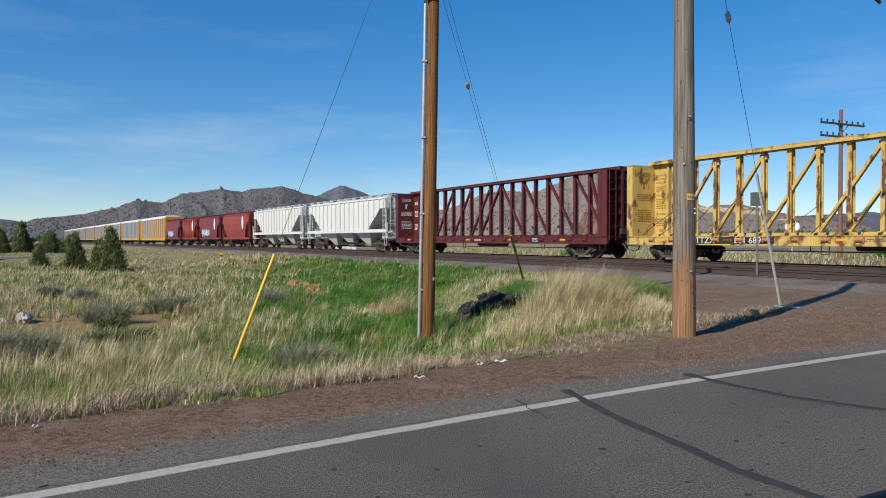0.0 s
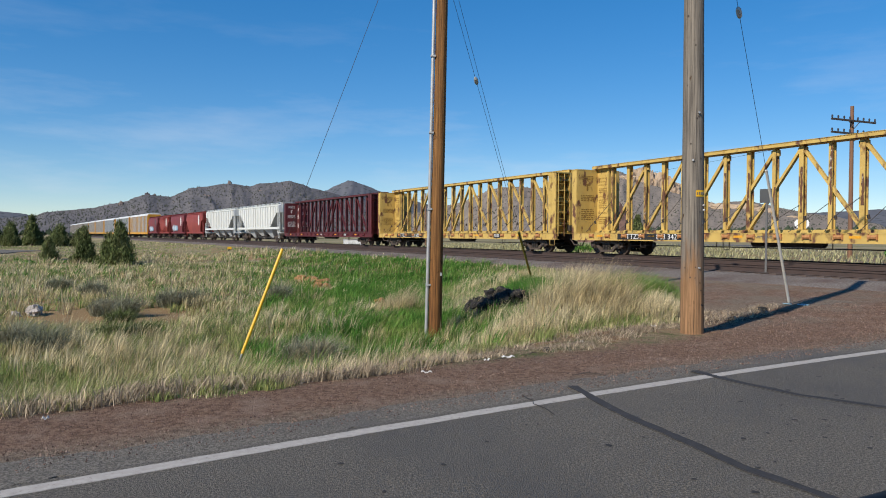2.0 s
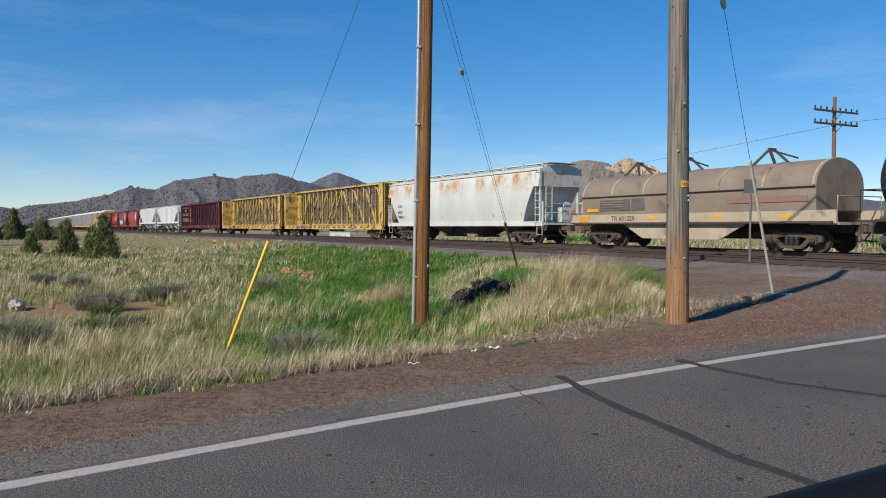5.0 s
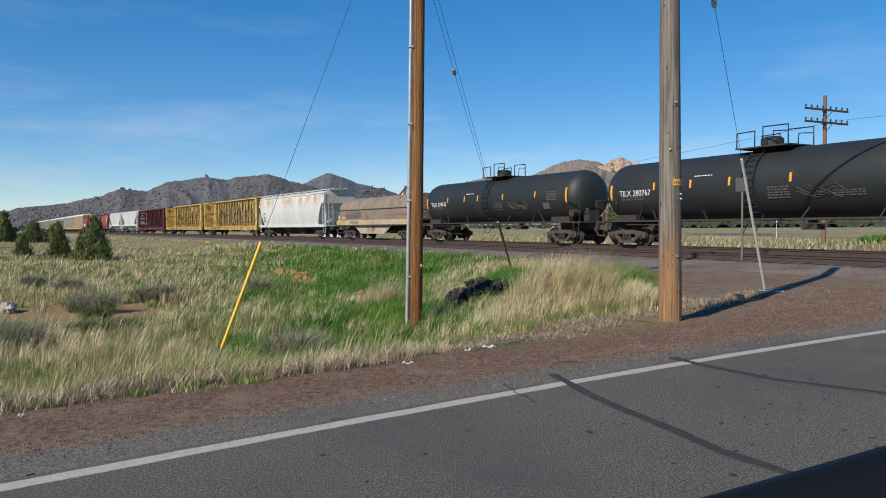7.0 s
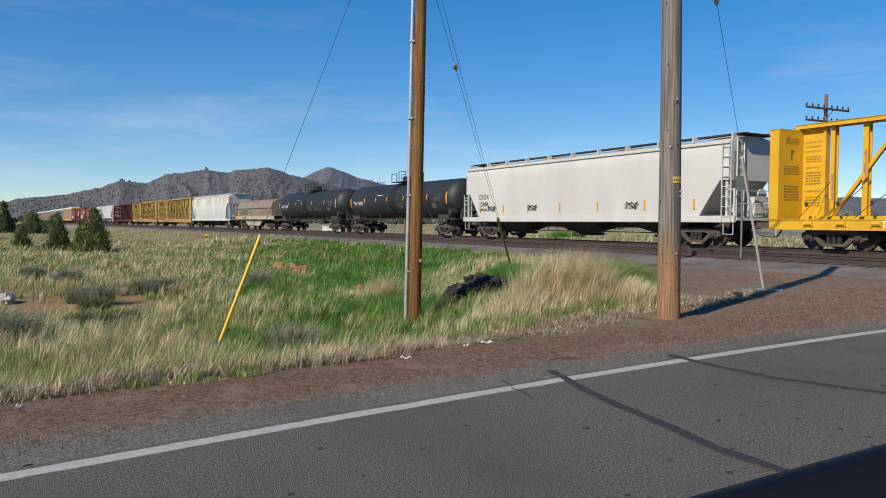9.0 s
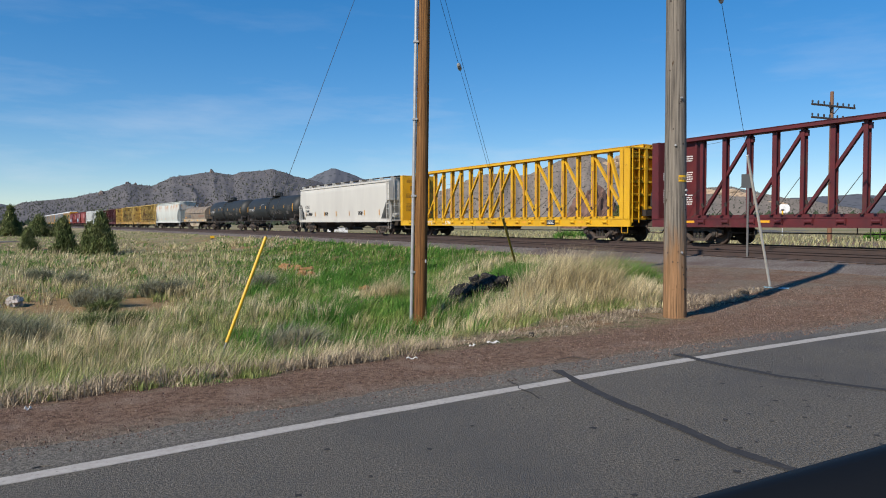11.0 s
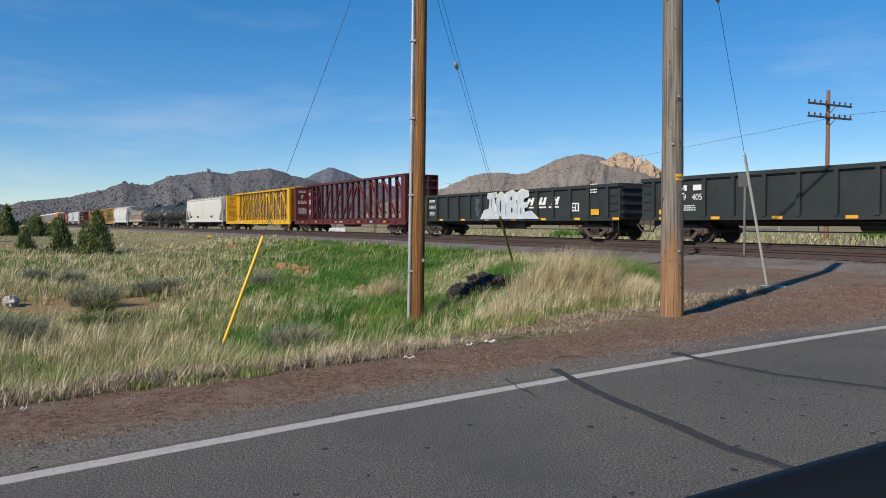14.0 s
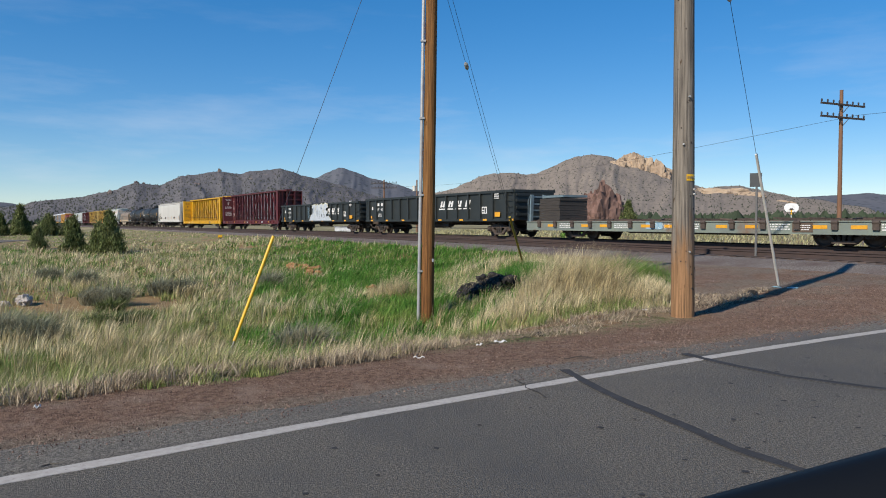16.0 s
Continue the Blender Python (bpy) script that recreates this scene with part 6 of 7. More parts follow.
def flatcar(lead, label):
    L = 21.9
    half = L / 2
    car = new_car("flatcar", label, lead, L)
    running_gear(car, L, 3.9, sill=False)
    for s in (1, -1):
        part("side_sill", Build().box((0, s * 1.38, 0.69), (L, 0.10, 0.42)).box((0, s * 1.36, 0.47), (L, 0.2, 0.04)).box((0, s * 1.36, 0.91), (L, 0.22, 0.04)), FLAT_GREEN, car)
        part("belly", Build().prism([(-half + 5.4, 0.8), (half - 5.4, 0.8), (half - 7.2, 0.36), (-half + 7.2, 0.36)], s * 0.5 - 0.05, s * 0.5 + 0.05), DARK_STEEL, car)
    for k in range(40):
        x = -half + 0.35 + k * (L - 0.7) / 39
        part("deck_board", Build().box((x, 0, 0.945), ((L - 0.7) / 39 - 0.03, 2.66, 0.05)), TIE_WOOD, car)
    for k in range(15):
        x = half - 1.2 - k * (L - 2.4) / 14
        part("stake_pocket", Build().box((x, 1.46, 0.75), (0.22, 0.12, 0.26)).tube([(x - 0.12, 1.48, 0.87), (x + 0.12, 1.48, 0.87)], 0.07, 8), TRUCK_STEEL, car)
    for k in range(14):
        x = half - 2.0 - k * (L - 4) / 13
        if k % 3 != 1:
            strip(car, x - 0.2, 1.437, 0.71, 0.55, 0.13)
        else:
            bars(car, (x, 1.436, 0.71), 3, 0.9, 0.26, MARK_WHITE, seed=k)
    part("data_box", Build().box((-half + 5.2, 1.437, 0.69), (0.8, 0.008, 0.34)), mat("brown_data_panel", (0.11, 0.075, 0.05), None, 0.7), car)
    bars(car, (-half + 5.2, 1.444, 0.69), 3, 0.6, 0.22, MARK_WHITE, seed=8)
    g = Build()
    for c, r in ((1.3, 0.0), (0.95, 1.0), (0.6, 2.0)):
        for k in range(10):
            a, b2 = 2 * math.pi * k / 12 + r, 2 * math.pi * (k + 1) / 12 + r
            g.beam((c + 0.15 * math.cos(a), 1.438, 0.70 + 0.13 * math.sin(a)), (c + 0.15 * math.cos(b2), 1.438, 0.70 + 0.13 * math.sin(b2)), 0.006, 0.035, (0, 1, 0))
    part("chalk_scribble", g, MARK_WHITE, car)
    part("blue_patch", Build().box((half - 9.6, 1.437, 0.72), (1.0, 0.007, 0.3)), GRAF_BLUE, car)
    part("center_sill", Build().box((0, 0, 0.66), (L - 0.2, 0.5, 0.3)), DARK_STEEL, car)
    rnd = random.Random(14)
    for k in range(46):
        x = -half + 0.6 + rnd.random() * (L - 5)
        part("dunnage", Build().beam((x - rnd.uniform(0.1, 0.5), rnd.uniform(-1.2, 1.2), 0.99), (x + rnd.uniform(0.1, 0.5), rnd.uniform(-1.2, 1.2), 1.0 + 0.05 * rnd.random()), 0.07, 0.05), TIE_WOOD, car)
    # bulkhead at the leading end with a frame of posts and rungs
    b = Build()
    for y in (-1.3, -0.45, 0.45, 1.3):
        b.beam((half - 0.22, y, 0.9), (half - 0.30, y, 2.42), 0.12, 0.18, (0, 1, 0))
    for z in (1.2, 1.55, 1.9, 2.3):
        b.box((half - 0.2 - (z - 0.9) * 0.05, 0, z), (0.08, 2.7, 0.09))
    part("bulkhead", b, BLUE_GREY, car, "pale blue steel end frame")
    part("handrail", Build().tube([(half - 0.1, 1.42, 0.9), (half - 0.1, 1.42, 2.1), (half - 0.3, 1.42, 2.35)], 0.022, 6), BLUE_GREY, car)
    for s in (1,):
        part("step", Build().tube([(half - 0.1, 1.4, 0.9), (half - 0.1, 1.4, 0.4), (half - 0.5, 1.4, 0.4), (half - 0.5, 1.4, 0.9)], 0.022, 6), FLAT_GREEN, car)
    for k in range(9):
        part("plank_layer", Build().box((half - 1.42 + 0.02 * math.sin(k * 3), 0.02 * math.cos(k * 5), 1.035 + k * 0.135), (1.78 + 0.04 * math.sin(k * 7), 1.9, 0.125)), LUMBER, car)
    part("load_cover", Build().box((half - 1.42, -0.1, 2.29), (1.82, 1.7, 0.12)), BLUE_GREY, car, "blue-grey sheet over the stacked planks")
    return car


def autorack(lead, paint, panel, label, fresh=False):
    L = 26.6
    half = L / 2
    car = new_car("autorack_car", label, lead, L)
    running_gear(car, L, 2.6)
    part("side_sill", Build().box((0, 1.42, 1.0), (L, 0.12, 0.42)).box((0, -1.42, 1.0), (L, 0.12, 0.42)), paint, car)
    part("rack_body", Build().box((0, 0, 3.05), (L - 0.2, 2.78, 3.85)), panel, car)
    n = 13
    w = (L - 0.5) / n
    for k in range(n + 1):
        part("rack_post", Build().box((-half + 0.25 + k * w, 1.44, 3.05), (0.16 if k % 3 else 0.30, 0.12, 3.9)), paint if fresh or k in (0, n) else panel, car)
    for k in range(n):
        for z in (1.75, 3.05, 4.35):
            part("screen_panel", Build().box((-half + 0.25 + (k + 0.5) * w, 1.405, z), (w * 0.78, 0.035, 1.15)), panel, car)
    secs = []
    for x in (-half + 0.05, half - 0.05):
        secs.append([(x, 1.50, 4.92), (x, 1.46, 5.10), (x, 1.0, 5.42), (x, 0.4, 5.55), (x, -0.4, 5.55), (x, -1.0, 5.42), (x, -1.46, 5.10), (x, -1.50, 4.92)])
    part("roof", Build().sweep(secs), ROOF_WHITE, car)
    for s in (1, -1):
        part("end_door", Build().box((s * (half - 0.05), 0.7, 3.1), (0.08, 1.3, 3.7)).box((s * (half - 0.05), -0.7, 3.1), (0.08, 1.3, 3.7)).box((s * (half - 0.02), 0, 4.95), (0.14, 2.7, 0.5)), paint, car)
        for y in (-1.1, -0.4, 0.4, 1.1):
            part("door_rib", Build().box((s * (half + 0.02), y, 3.2), (0.08, 0.09, 3.9)), paint, car)
    return car


# ---- the train, from the far leading end to its last car
rack_lead = 147.3
for k in range(9):
    first = k == 0
    autorack(rack_lead + 28.8 * k, RACK_YELLOW if k < 5 else RACK_TAN, SILVER if k < 3 else RACK_TAN,
             "tall enclosed autorack with orange-yellow posts and silver screens" if first else "tall enclosed autorack with faded tan screens and pale roof", fresh=first)


def plain_hopper(lead, L, paint, label, ink_patch, seed):
    car = hopper(lead, L, paint, label, H=4.5, slope=1.9, bays=2, ribs=8 if seed == 2 else 0, curved=0.16, trim=DARK_STEEL if seed == 9 else paint, seed=seed, catwalk=True, top_inset=0.3)
    half = L / 2
    p = [( -half + 2.6 + 0.42 * math.cos(a), 3.1 + 0.85 * math.sin(a)) for a in np.linspace(0, 2 * math.pi, 17)[:-1]]
    part("pale_mark", Build().prism(p, 1.62, 1.63), MARK_WHITE if seed != 1 else MARK_GREY, car, "pale oval mark")
    if ink_patch:
        rnd = random.Random(seed)
        for k in range(4):
            c = half - 3.0 - k * 1.1
            poly = [(c + 0.62 * math.cos(a) * (1 + 0.25 * math.sin(3 * a + k)), 1.95 + 0.62 * math.sin(a) * (0.8 + 0.25 * math.cos(4 * a + k))) for a in np.linspace(0, 2 * math.pi, 15)[:-1]]
            part("spray_letter", Build().prism(poly, 1.56, 1.625 + 0.002 * k), GRAF_WHITE if k % 2 == 0 else GRAF_BLUE, car, "pale sprayed graffiti letter")
    return car


plain_hopper(119.3, 11.9, HOPPER_WINE, "wine-red covered hopper with white graffiti", True, 1)
plain_hopper(106.0, 10.6, HOPPER_RED, "oxide-red ribbed covered hopper", False, 2)
plain_hopper(94.1, 12.4, HOPPER_WINE, "wine-red covered hopper with pale graffiti", True, 3)
plain_hopper(80.4, 12.6, HOPPER_RED, "oxide-red smooth-sided covered hopper", False, 4)
for lead, L in ((66.5, 17.2), (48.0, 17.8)):
    hopper(lead, L, CLEAN_WHITE, "white covered hopper with ribbed sides and open slope-sheet ends", H=4.55, slope=3.4, bays=3, ribs=16, curved=0.0, bay_paint=CLEAN_WHITE, drop=1.7, seed=3, trim=CLEAN_WHITE, zb=1.72)
centerbeam(28.8, MAROON, "dark maroon centerbeam flatcar, empty", None, seed=1, ink=MARK_WHITE)
centerbeam(4.3, OLD_YELLOW, "faded rusty yellow centerbeam flatcar, empty", "TTZX", "861 689", seed=2)
centerbeam(-20.2, OLD_YELLOW, "faded rusty yellow centerbeam flatcar, empty", "TTZX", "863 342", seed=3)
acf = hopper(-44.4, 18.9, RUST_WHITE, "white smooth-sided covered hopper streaked with rust", H=4.40, slope=1.55, bays=4, top_inset=0.28, curved=0.17, marks="ACFX", number="65672", seed=6, rusty=True, drop=1.95)


for x in (8.9, 6.6, 4.6, 1.2, -4.8, -7.6):
    strip(acf, x, 1.53, 1.75, 0.10, 0.42)
coil_car(-65.7, "tan coil car with a weathered arched hood")
tank_car(-80.2, "270638", "black tank car with yellow reflector strips", 16.4, seed=0)
tank_car(-97.8, "280767", "black tank car with yellow reflector strips", 17.2, seed=3)
crdx = hopper(-116.2, 19.8, WHITE_GREY, "light grey ribbed-top covered hopper with small graffiti tags", H=4.43, slope=1.45, bays=3, curved=0.03, marks="CRDX", number="15484", seed=5, drop=1.45, trim=WHITE_GREY, board=DARK_STEEL)
for x in (8.0, 5.6, 3.3, 0.6, -2.2, -5.2, -7.9):
    strip(crdx, x, 1.486, 1.72, 0.10, 0.42)
for x in (6.9, 3.0, -4.3):
    g, last = Build(), None
    for k in range(22):
        q = (x + 0.34 * math.cos(k * 1.1) - 0.012 * k, 1.49, 1.72 + 0.17 * math.sin(k * 1.9))
        if last:
            g.beam(last, q, 0.006, 0.03, (0, 1, 0))
        last = q
    part("spray_tag", g, MARK_BLACK, crdx)
centerbeam(-137.4, NEW_YELLOW, "bright yellow centerbeam flatcar, empty", "TTZX", "866796", seed=4)
centerbeam(-161.9, MAROON, "dark maroon centerbeam flatcar, empty", None, seed=5, ink=MARK_WHITE)
gondola(-186.4, 20.2, "518543", "black-green gondola car with large white graffiti", seed=2, tagged_wall=True)
gondola(-208.0, 20.7, "519405", "black gondola car with slanted white owner mark", H=2.70, seed=3)
flatcar(-229.9, "weathered grey-green flatcar with a stack of dark planks")


# ---- plants
def leaf_material(name, a, b, c, scale, thin=0.3, rough=0.7):
    """Colour by patches over the ground and a little by each blade."""
    m, nt, n, l, p = nodes_of(name)
    geo, tex, r, hs, mr = n("ShaderNodeNewGeometry"), n("ShaderNodeTexNoise"), n("ShaderNodeValToRGB"), n("ShaderNodeHueSaturation"), n("ShaderNodeMapRange")
    tex.inputs["Scale"].default_value, tex.inputs["Detail"].default_value = scale, 3.0
    l(geo.outputs["Position"], tex.inputs["Vector"])
    e = r.color_ramp.elements
    e[0].position, e[0].color, e[1].position, e[1].color = 0.33, (*a, 1), 0.67, (*c, 1)
    k = e.new(0.5)
    k.color = (*b, 1)
    l(tex.outputs["Fac"], r.inputs["Fac"])
    mr.inputs["To Min"].default_value, mr.inputs["To Max"].default_value = 0.5, 1.5
    l(geo.outputs["Random Per Island"], mr.inputs["Value"])
    # each clump has a tone of its own
    ct, cr, cm = n("ShaderNodeTexNoise"), n("ShaderNodeMapRange"), n("ShaderNodeMath")
    ct.inputs["Scale"].default_value, ct.inputs["Detail"].default_value = 4.5, 2.0
    cr.inputs["From Min"].default_value, cr.inputs["From Max"].default_value = 0.33, 0.67
    cr.inputs["To Min"].default_value, cr.inputs["To Max"].default_value = 0.62, 1.32
    cm.operation = "MULTIPLY"
    l(geo.outputs["Position"], ct.inputs["Vector"])
    l(ct.outputs["Fac"], cr.inputs["Value"])
    l(cr.outputs["Result"], cm.inputs[0])
    l(mr.outputs["Result"], cm.inputs[1])
    l(cm.outputs["Value"], hs.inputs["Value"])
    l(r.outputs["Color"], hs.inputs["Color"])
    l(hs.outputs["Color"], p.inputs["Base Color"])
    p.inputs["Roughness"].default_value, p.inputs["Specular IOR Level"].default_value = rough, 0.25
    tr, mx = n("ShaderNodeBsdfTranslucent"), n("ShaderNodeMixShader")
    mx.inputs["Fac"].default_value = thin
    l(hs.outputs["Color"], tr.inputs["Color"])
    l(p.outputs["BSDF"], mx.inputs[1])
    l(tr.outputs["BSDF"], mx.inputs[2])
    l(mx.outputs["Shader"], nt.nodes["Material Output"].inputs["Surface"])
    return m


GREEN_BLADE = leaf_material("green_grass_blade", (0.056, 0.160, 0.022), (0.090, 0.215, 0.030), (0.19, 0.265, 0.06), 0.9)
OLIVE_BLADE = leaf_material("olive_grass_blade", (0.165, 0.222, 0.062), (0.265, 0.295, 0.10), (0.40, 0.365, 0.165), 0.9)
TAN_BLADE = leaf_material("dry_tan_grass_blade", (0.44, 0.355, 0.19), (0.56, 0.47, 0.28), (0.68, 0.59, 0.38), 0.6)
PALE_BLADE = leaf_material("pale_olive_grass_blade", (0.30, 0.29, 0.13), (0.38, 0.35, 0.18), (0.45, 0.40, 0.24), 0.2)
SAGE_BLADE = leaf_material("grey_sage_leaf", (0.20, 0.21, 0.135), (0.27, 0.27, 0.18), (0.33, 0.30, 0.20), 1.5)
JUNIPER = leaf_material("dark_juniper_leaf", (0.085, 0.115, 0.036), (0.125, 0.15, 0.05), (0.175, 0.19, 0.075), 1.2, 0.15)
TWIG = leaf_material("grey_dry_twig", (0.34, 0.265, 0.175), (0.42, 0.335, 0.23), (0.25, 0.19, 0.13), 3.0, 0.05)
gen = np.random.RandomState(5)


def blades(name, x, y, z, h, w, lean, material, label, category="grass", ob_kind="stuff", turn=None):
    """One bent blade of two faces at every point."""
    n = len(x)
    a = gen.uniform(0, 2 * math.pi, n) if turn is None else turn
    face = gen.uniform(0, 2 * math.pi, n)
    lx, ly = np.cos(a) * lean * h, np.sin(a) * lean * h
    # wind from the left of the field
    lx, ly = lx + 0.26 * h, ly + 0.05 * h
    wx, wy = np.cos(face) * w / 2, np.sin(face) * w / 2
    v = np.empty((n, 5, 3), np.float32)
    v[:, 0] = np.c_[x - wx, y - wy, z - 0.02]
    v[:, 1] = np.c_[x + wx, y + wy, z - 0.02]
    v[:, 2] = np.c_[x - wx * 0.75 + lx * 0.35, y - wy * 0.75 + ly * 0.35, z + h * 0.58]
    v[:, 3] = np.c_[x + wx * 0.75 + lx * 0.35, y + wy * 0.75 + ly * 0.35, z + h * 0.58]
    v[:, 4] = np.c_[x + lx, y + ly, z + h * np.sqrt(np.clip(1 - lean * lean * 0.5, 0.1, 1))]
    base = (np.arange(n) * 5)[:, None]
    loops = np.concatenate([base + [0, 1, 3, 2], base + [2, 3, 4]], axis=1).astype(np.int32).ravel()
    starts = (np.arange(n)[:, None] * 7 + [0, 4]).astype(np.int32).ravel()
    me = bpy.data.meshes.new(name)
    me.vertices.add(n * 5)
    me.vertices.foreach_set("co", v.ravel())
    me.loops.add(n * 7)
    me.loops.foreach_set("vertex_index", loops)
    me.polygons.add(n * 2)
    me.polygons.foreach_set("loop_start", starts)
    me.update(calc_edges=True)
    me.materials.append(material)
    return tagged(new(name, me), label, category, kind=ob_kind)


def edge_of_grass(x, y, u):
    """How far from the white line the grass begins."""
    return 1.95 + 1.25 * smooth_step(3.6, 5.6, u) + 0.28 * soft_noise(x, y, 0.9, 2) + 0.14 * soft_noise(x, y, 0.3, 6)


def field_points(n, r0, r1, b0, b1, tuft=5, spread=0.05, power=1.0):
    """Tufts scattered over the field, thinning out with distance."""
    m = n // tuft
    r = r0 + (r1 - r0) * gen.uniform(0, 1, m) ** power
    b = np.radians(gen.uniform(b0, b1, m))
    x, y = np.repeat(r * np.sin(b), tuft), np.repeat(r * np.cos(b), tuft)
    s = spread * np.clip(np.hypot(x, y) / 12, 0.7, 6)
    x, y = x + gen.normal(0, 1, len(x)) * s, y + gen.normal(0, 1, len(y)) * s
    d = ROAD_N.x * x + ROAD_N.y * y - ROAD_D
    u = ROAD_E.x * x + ROAD_E.y * y
    w = off_track(x, y)
    keep = ~((x < -38.5 - 0.25 * (y - 62)) & (y > 61) & (y < 77)) & (d > edge_of_grass(x, y, u)) & (w > 8.5 + 0.5 * soft_noise(x, y, 1.5, 1)) & (x < 4.2 + 0.4 * soft_noise(x, y, 1.3, 4))
    return x[keep], y[keep]


def lush(x, y):
    """Where the ditch keeps the grass green: a band that runs away beside the railway."""
    k = (x + 1.0 + 0.17 * (y - 14)) / (2.3 + 0.10 * np.clip(y - 12, 0, 60))
    g = 1.25 * np.exp(-k ** 2) * smooth_step(10.2, 12.5, y) * (1 - 0.55 * smooth_step(24, 60, y)) * (0.72 + 0.4 * soft_noise(x, y, 1.7, 21))
    g = g + 0.8 * np.exp(-(((x - 1.9) / 1.0) ** 2 + ((y - 18.0) / 2.5) ** 2)) + 0.8 * np.exp(-(((x - 4.1) / 0.9) ** 2 + ((y - 14.6) / 1.4) ** 2)) + 0.5 * np.exp(-(((x + 3.0) / 0.9) ** 2 + ((y - 10.9) / 1.2) ** 2))
    return np.clip(g, 0, 1)


def spot(x, y, cx, cy, rx, ry):
    return 0.97 * np.exp(-(((x - cx) / rx) ** 2 + ((y - cy) / ry) ** 2) ** 2)


def bare(x, y):
    """Worn patches of soil with little on them."""
    return np.exp(-(((x + 9.6) / 3.6) ** 2 + ((y - 19.2) / 3.6) ** 2) ** 2) * 0.86 + 0.75 * np.clip(soft_noise(x, y, 4.0, 8) - 0.35, 0, 1) + 0.8 * spot(x, y, -5.8, 29.8, 0.9, 2.2) + 0.85 * spot(x, y, -2.0, 21.2, 0.4, 1.2)


def bunches(name, m, r0, r1, b0, b1, per, h0, h1, spread, material, label, chance, w=0.008, lean=0.6):
    """Bunches of blades that fan out from one root; chance says where they grow."""
    x, y = field_points(m, r0, r1, b0, b1, 1, 0.0)
    keep = gen.uniform(0, 1, len(x)) < chance(x, y)
    x, y = x[keep], y[keep]
    k = len(x)
    rim = ROAD_N.x * x + ROAD_N.y * y - ROAD_D - edge_of_grass(x, y, ROAD_E.x * x + ROAD_E.y * y)
    hb = np.repeat((h0 + (h1 - h0) * gen.beta(1.5, 2.6, k)) * (0.45 + 0.55 * smooth_step(0, 1.2, rim)), per)
    x, y = np.repeat(x, per), np.repeat(y, per)
    n = len(x)
    a, r = gen.uniform(0, 2 * math.pi, n), np.abs(gen.normal(0, 1, n))
    px, py = x + np.cos(a) * r * spread * hb, y + np.sin(a) * r * spread * hb
    wide = np.maximum(w, 0.00062 * np.hypot(px, py)) * gen.uniform(0.6, 1.4, n)
    blades(name, px, py, ground_z(px, py), hb * gen.uniform(0.45, 1.0, n), wide, lean * (0.15 + 0.6 * r) * gen.uniform(0.5, 1.3, n), material, label, turn=a)


def meadow():
    for zone, n, r0, r1, tuft, power in (("near", 170000, 5.2, 20, 10, 1.0), ("middle", 120000, 17, 48, 10, 1.0), ("far", 80000, 44, 150, 6, 1.0)):
        x, y = field_points(n, r0, r1, -36, 22, tuft, 0.062, power)
        g = lush(x, y)
        keep = gen.uniform(0, 1, len(x)) > bare(x, y)
        x, y, g = x[keep], y[keep], g[keep]
        pick = gen.uniform(0, 1, len(x))
        patch = np.clip(0.5 + 0.6 * soft_noise(x, y, 3.0, 11) + 0.3 * soft_noise(x, y, 1.1, 17), 0, 1)
        pg = 0.05 + 0.87 * g + 0.11 * (1 - patch) * (1 - g)
        pt = np.clip(0.55 * (1 - g * 1.1) * patch ** 1.3, 0, 1)
        dist = np.hypot(x, y)
        tall = 0.62 + 0.95 * np.clip(0.5 + 0.55 * soft_noise(x, y, 1.6, 14) + 0.55 * soft_noise(x, y, 0.6, 15), 0, 1)
        for name, sel, mt, lab, hk, lk, wk in (("green_grass", pick < pg, GREEN_BLADE, "lush green grass and weeds in the ditch", 0.95, 0.75, 1.15),
                                               ("dry_grass", (pick >= pg) & (pick < pg + pt), TAN_BLADE, "dry tan seeding grass in the field", 1.45, 0.42, 0.6),
                                               ("field_grass", pick >= pg + pt, OLIVE_BLADE, "olive half-dry grass in the field", 0.85, 0.8, 0.9)):
            xs, ys, ds = x[sel], y[sel], dist[sel]
            k = len(xs)
            h = (0.05 + 0.24 * gen.beta(1.6, 3.2, k)) * hk * tall[sel] * (1 + 0.5 * g[sel]) * (1 - 0.35 * smooth_step(25, 80, ds))
            us = ROAD_E.x * xs + ROAD_E.y * ys
            rim = ROAD_N.x * xs + ROAD_N.y * ys - ROAD_D - edge_of_grass(xs, ys, us)
            h = h * (0.35 + 0.65 * smooth_step(0.0, 1.3, rim))
            blades(name, xs, ys, ground_z(xs, ys), h, np.clip(0.00075 * ds, 0.0055, 0.07) * wk * gen.uniform(0.5, 1.5, k), lk * gen.uniform(0.2, 1.5, k), mt, lab)


def tall_stand(name, cx, cy, rx, ry, turn, n, h0, h1, mt, label, lean=0.42, w=0.0065):
    a, r = gen.uniform(0, 2 * math.pi, n), np.sqrt(gen.uniform(0, 1, n))
    px, py = rx * r * np.cos(a), ry * r * np.sin(a)
    c, s = math.cos(turn), math.sin(turn)
    x, y = cx + px * c - py * s, cy + px * s + py * c
    k = 0.6 + 0.4 * np.sqrt(np.clip(1 - r * r, 0, 1))
    h = gen.uniform(h0, h1, n) * k * (0.8 + 0.35 * (0.5 + 0.5 * soft_noise(x, y, 0.5, 3)))
    blades(name, x, y, ground_z(x, y), h, np.full(n, w) * gen.uniform(0.6, 1.5, n), lean * gen.uniform(0.2, 1.5, n), mt, label)


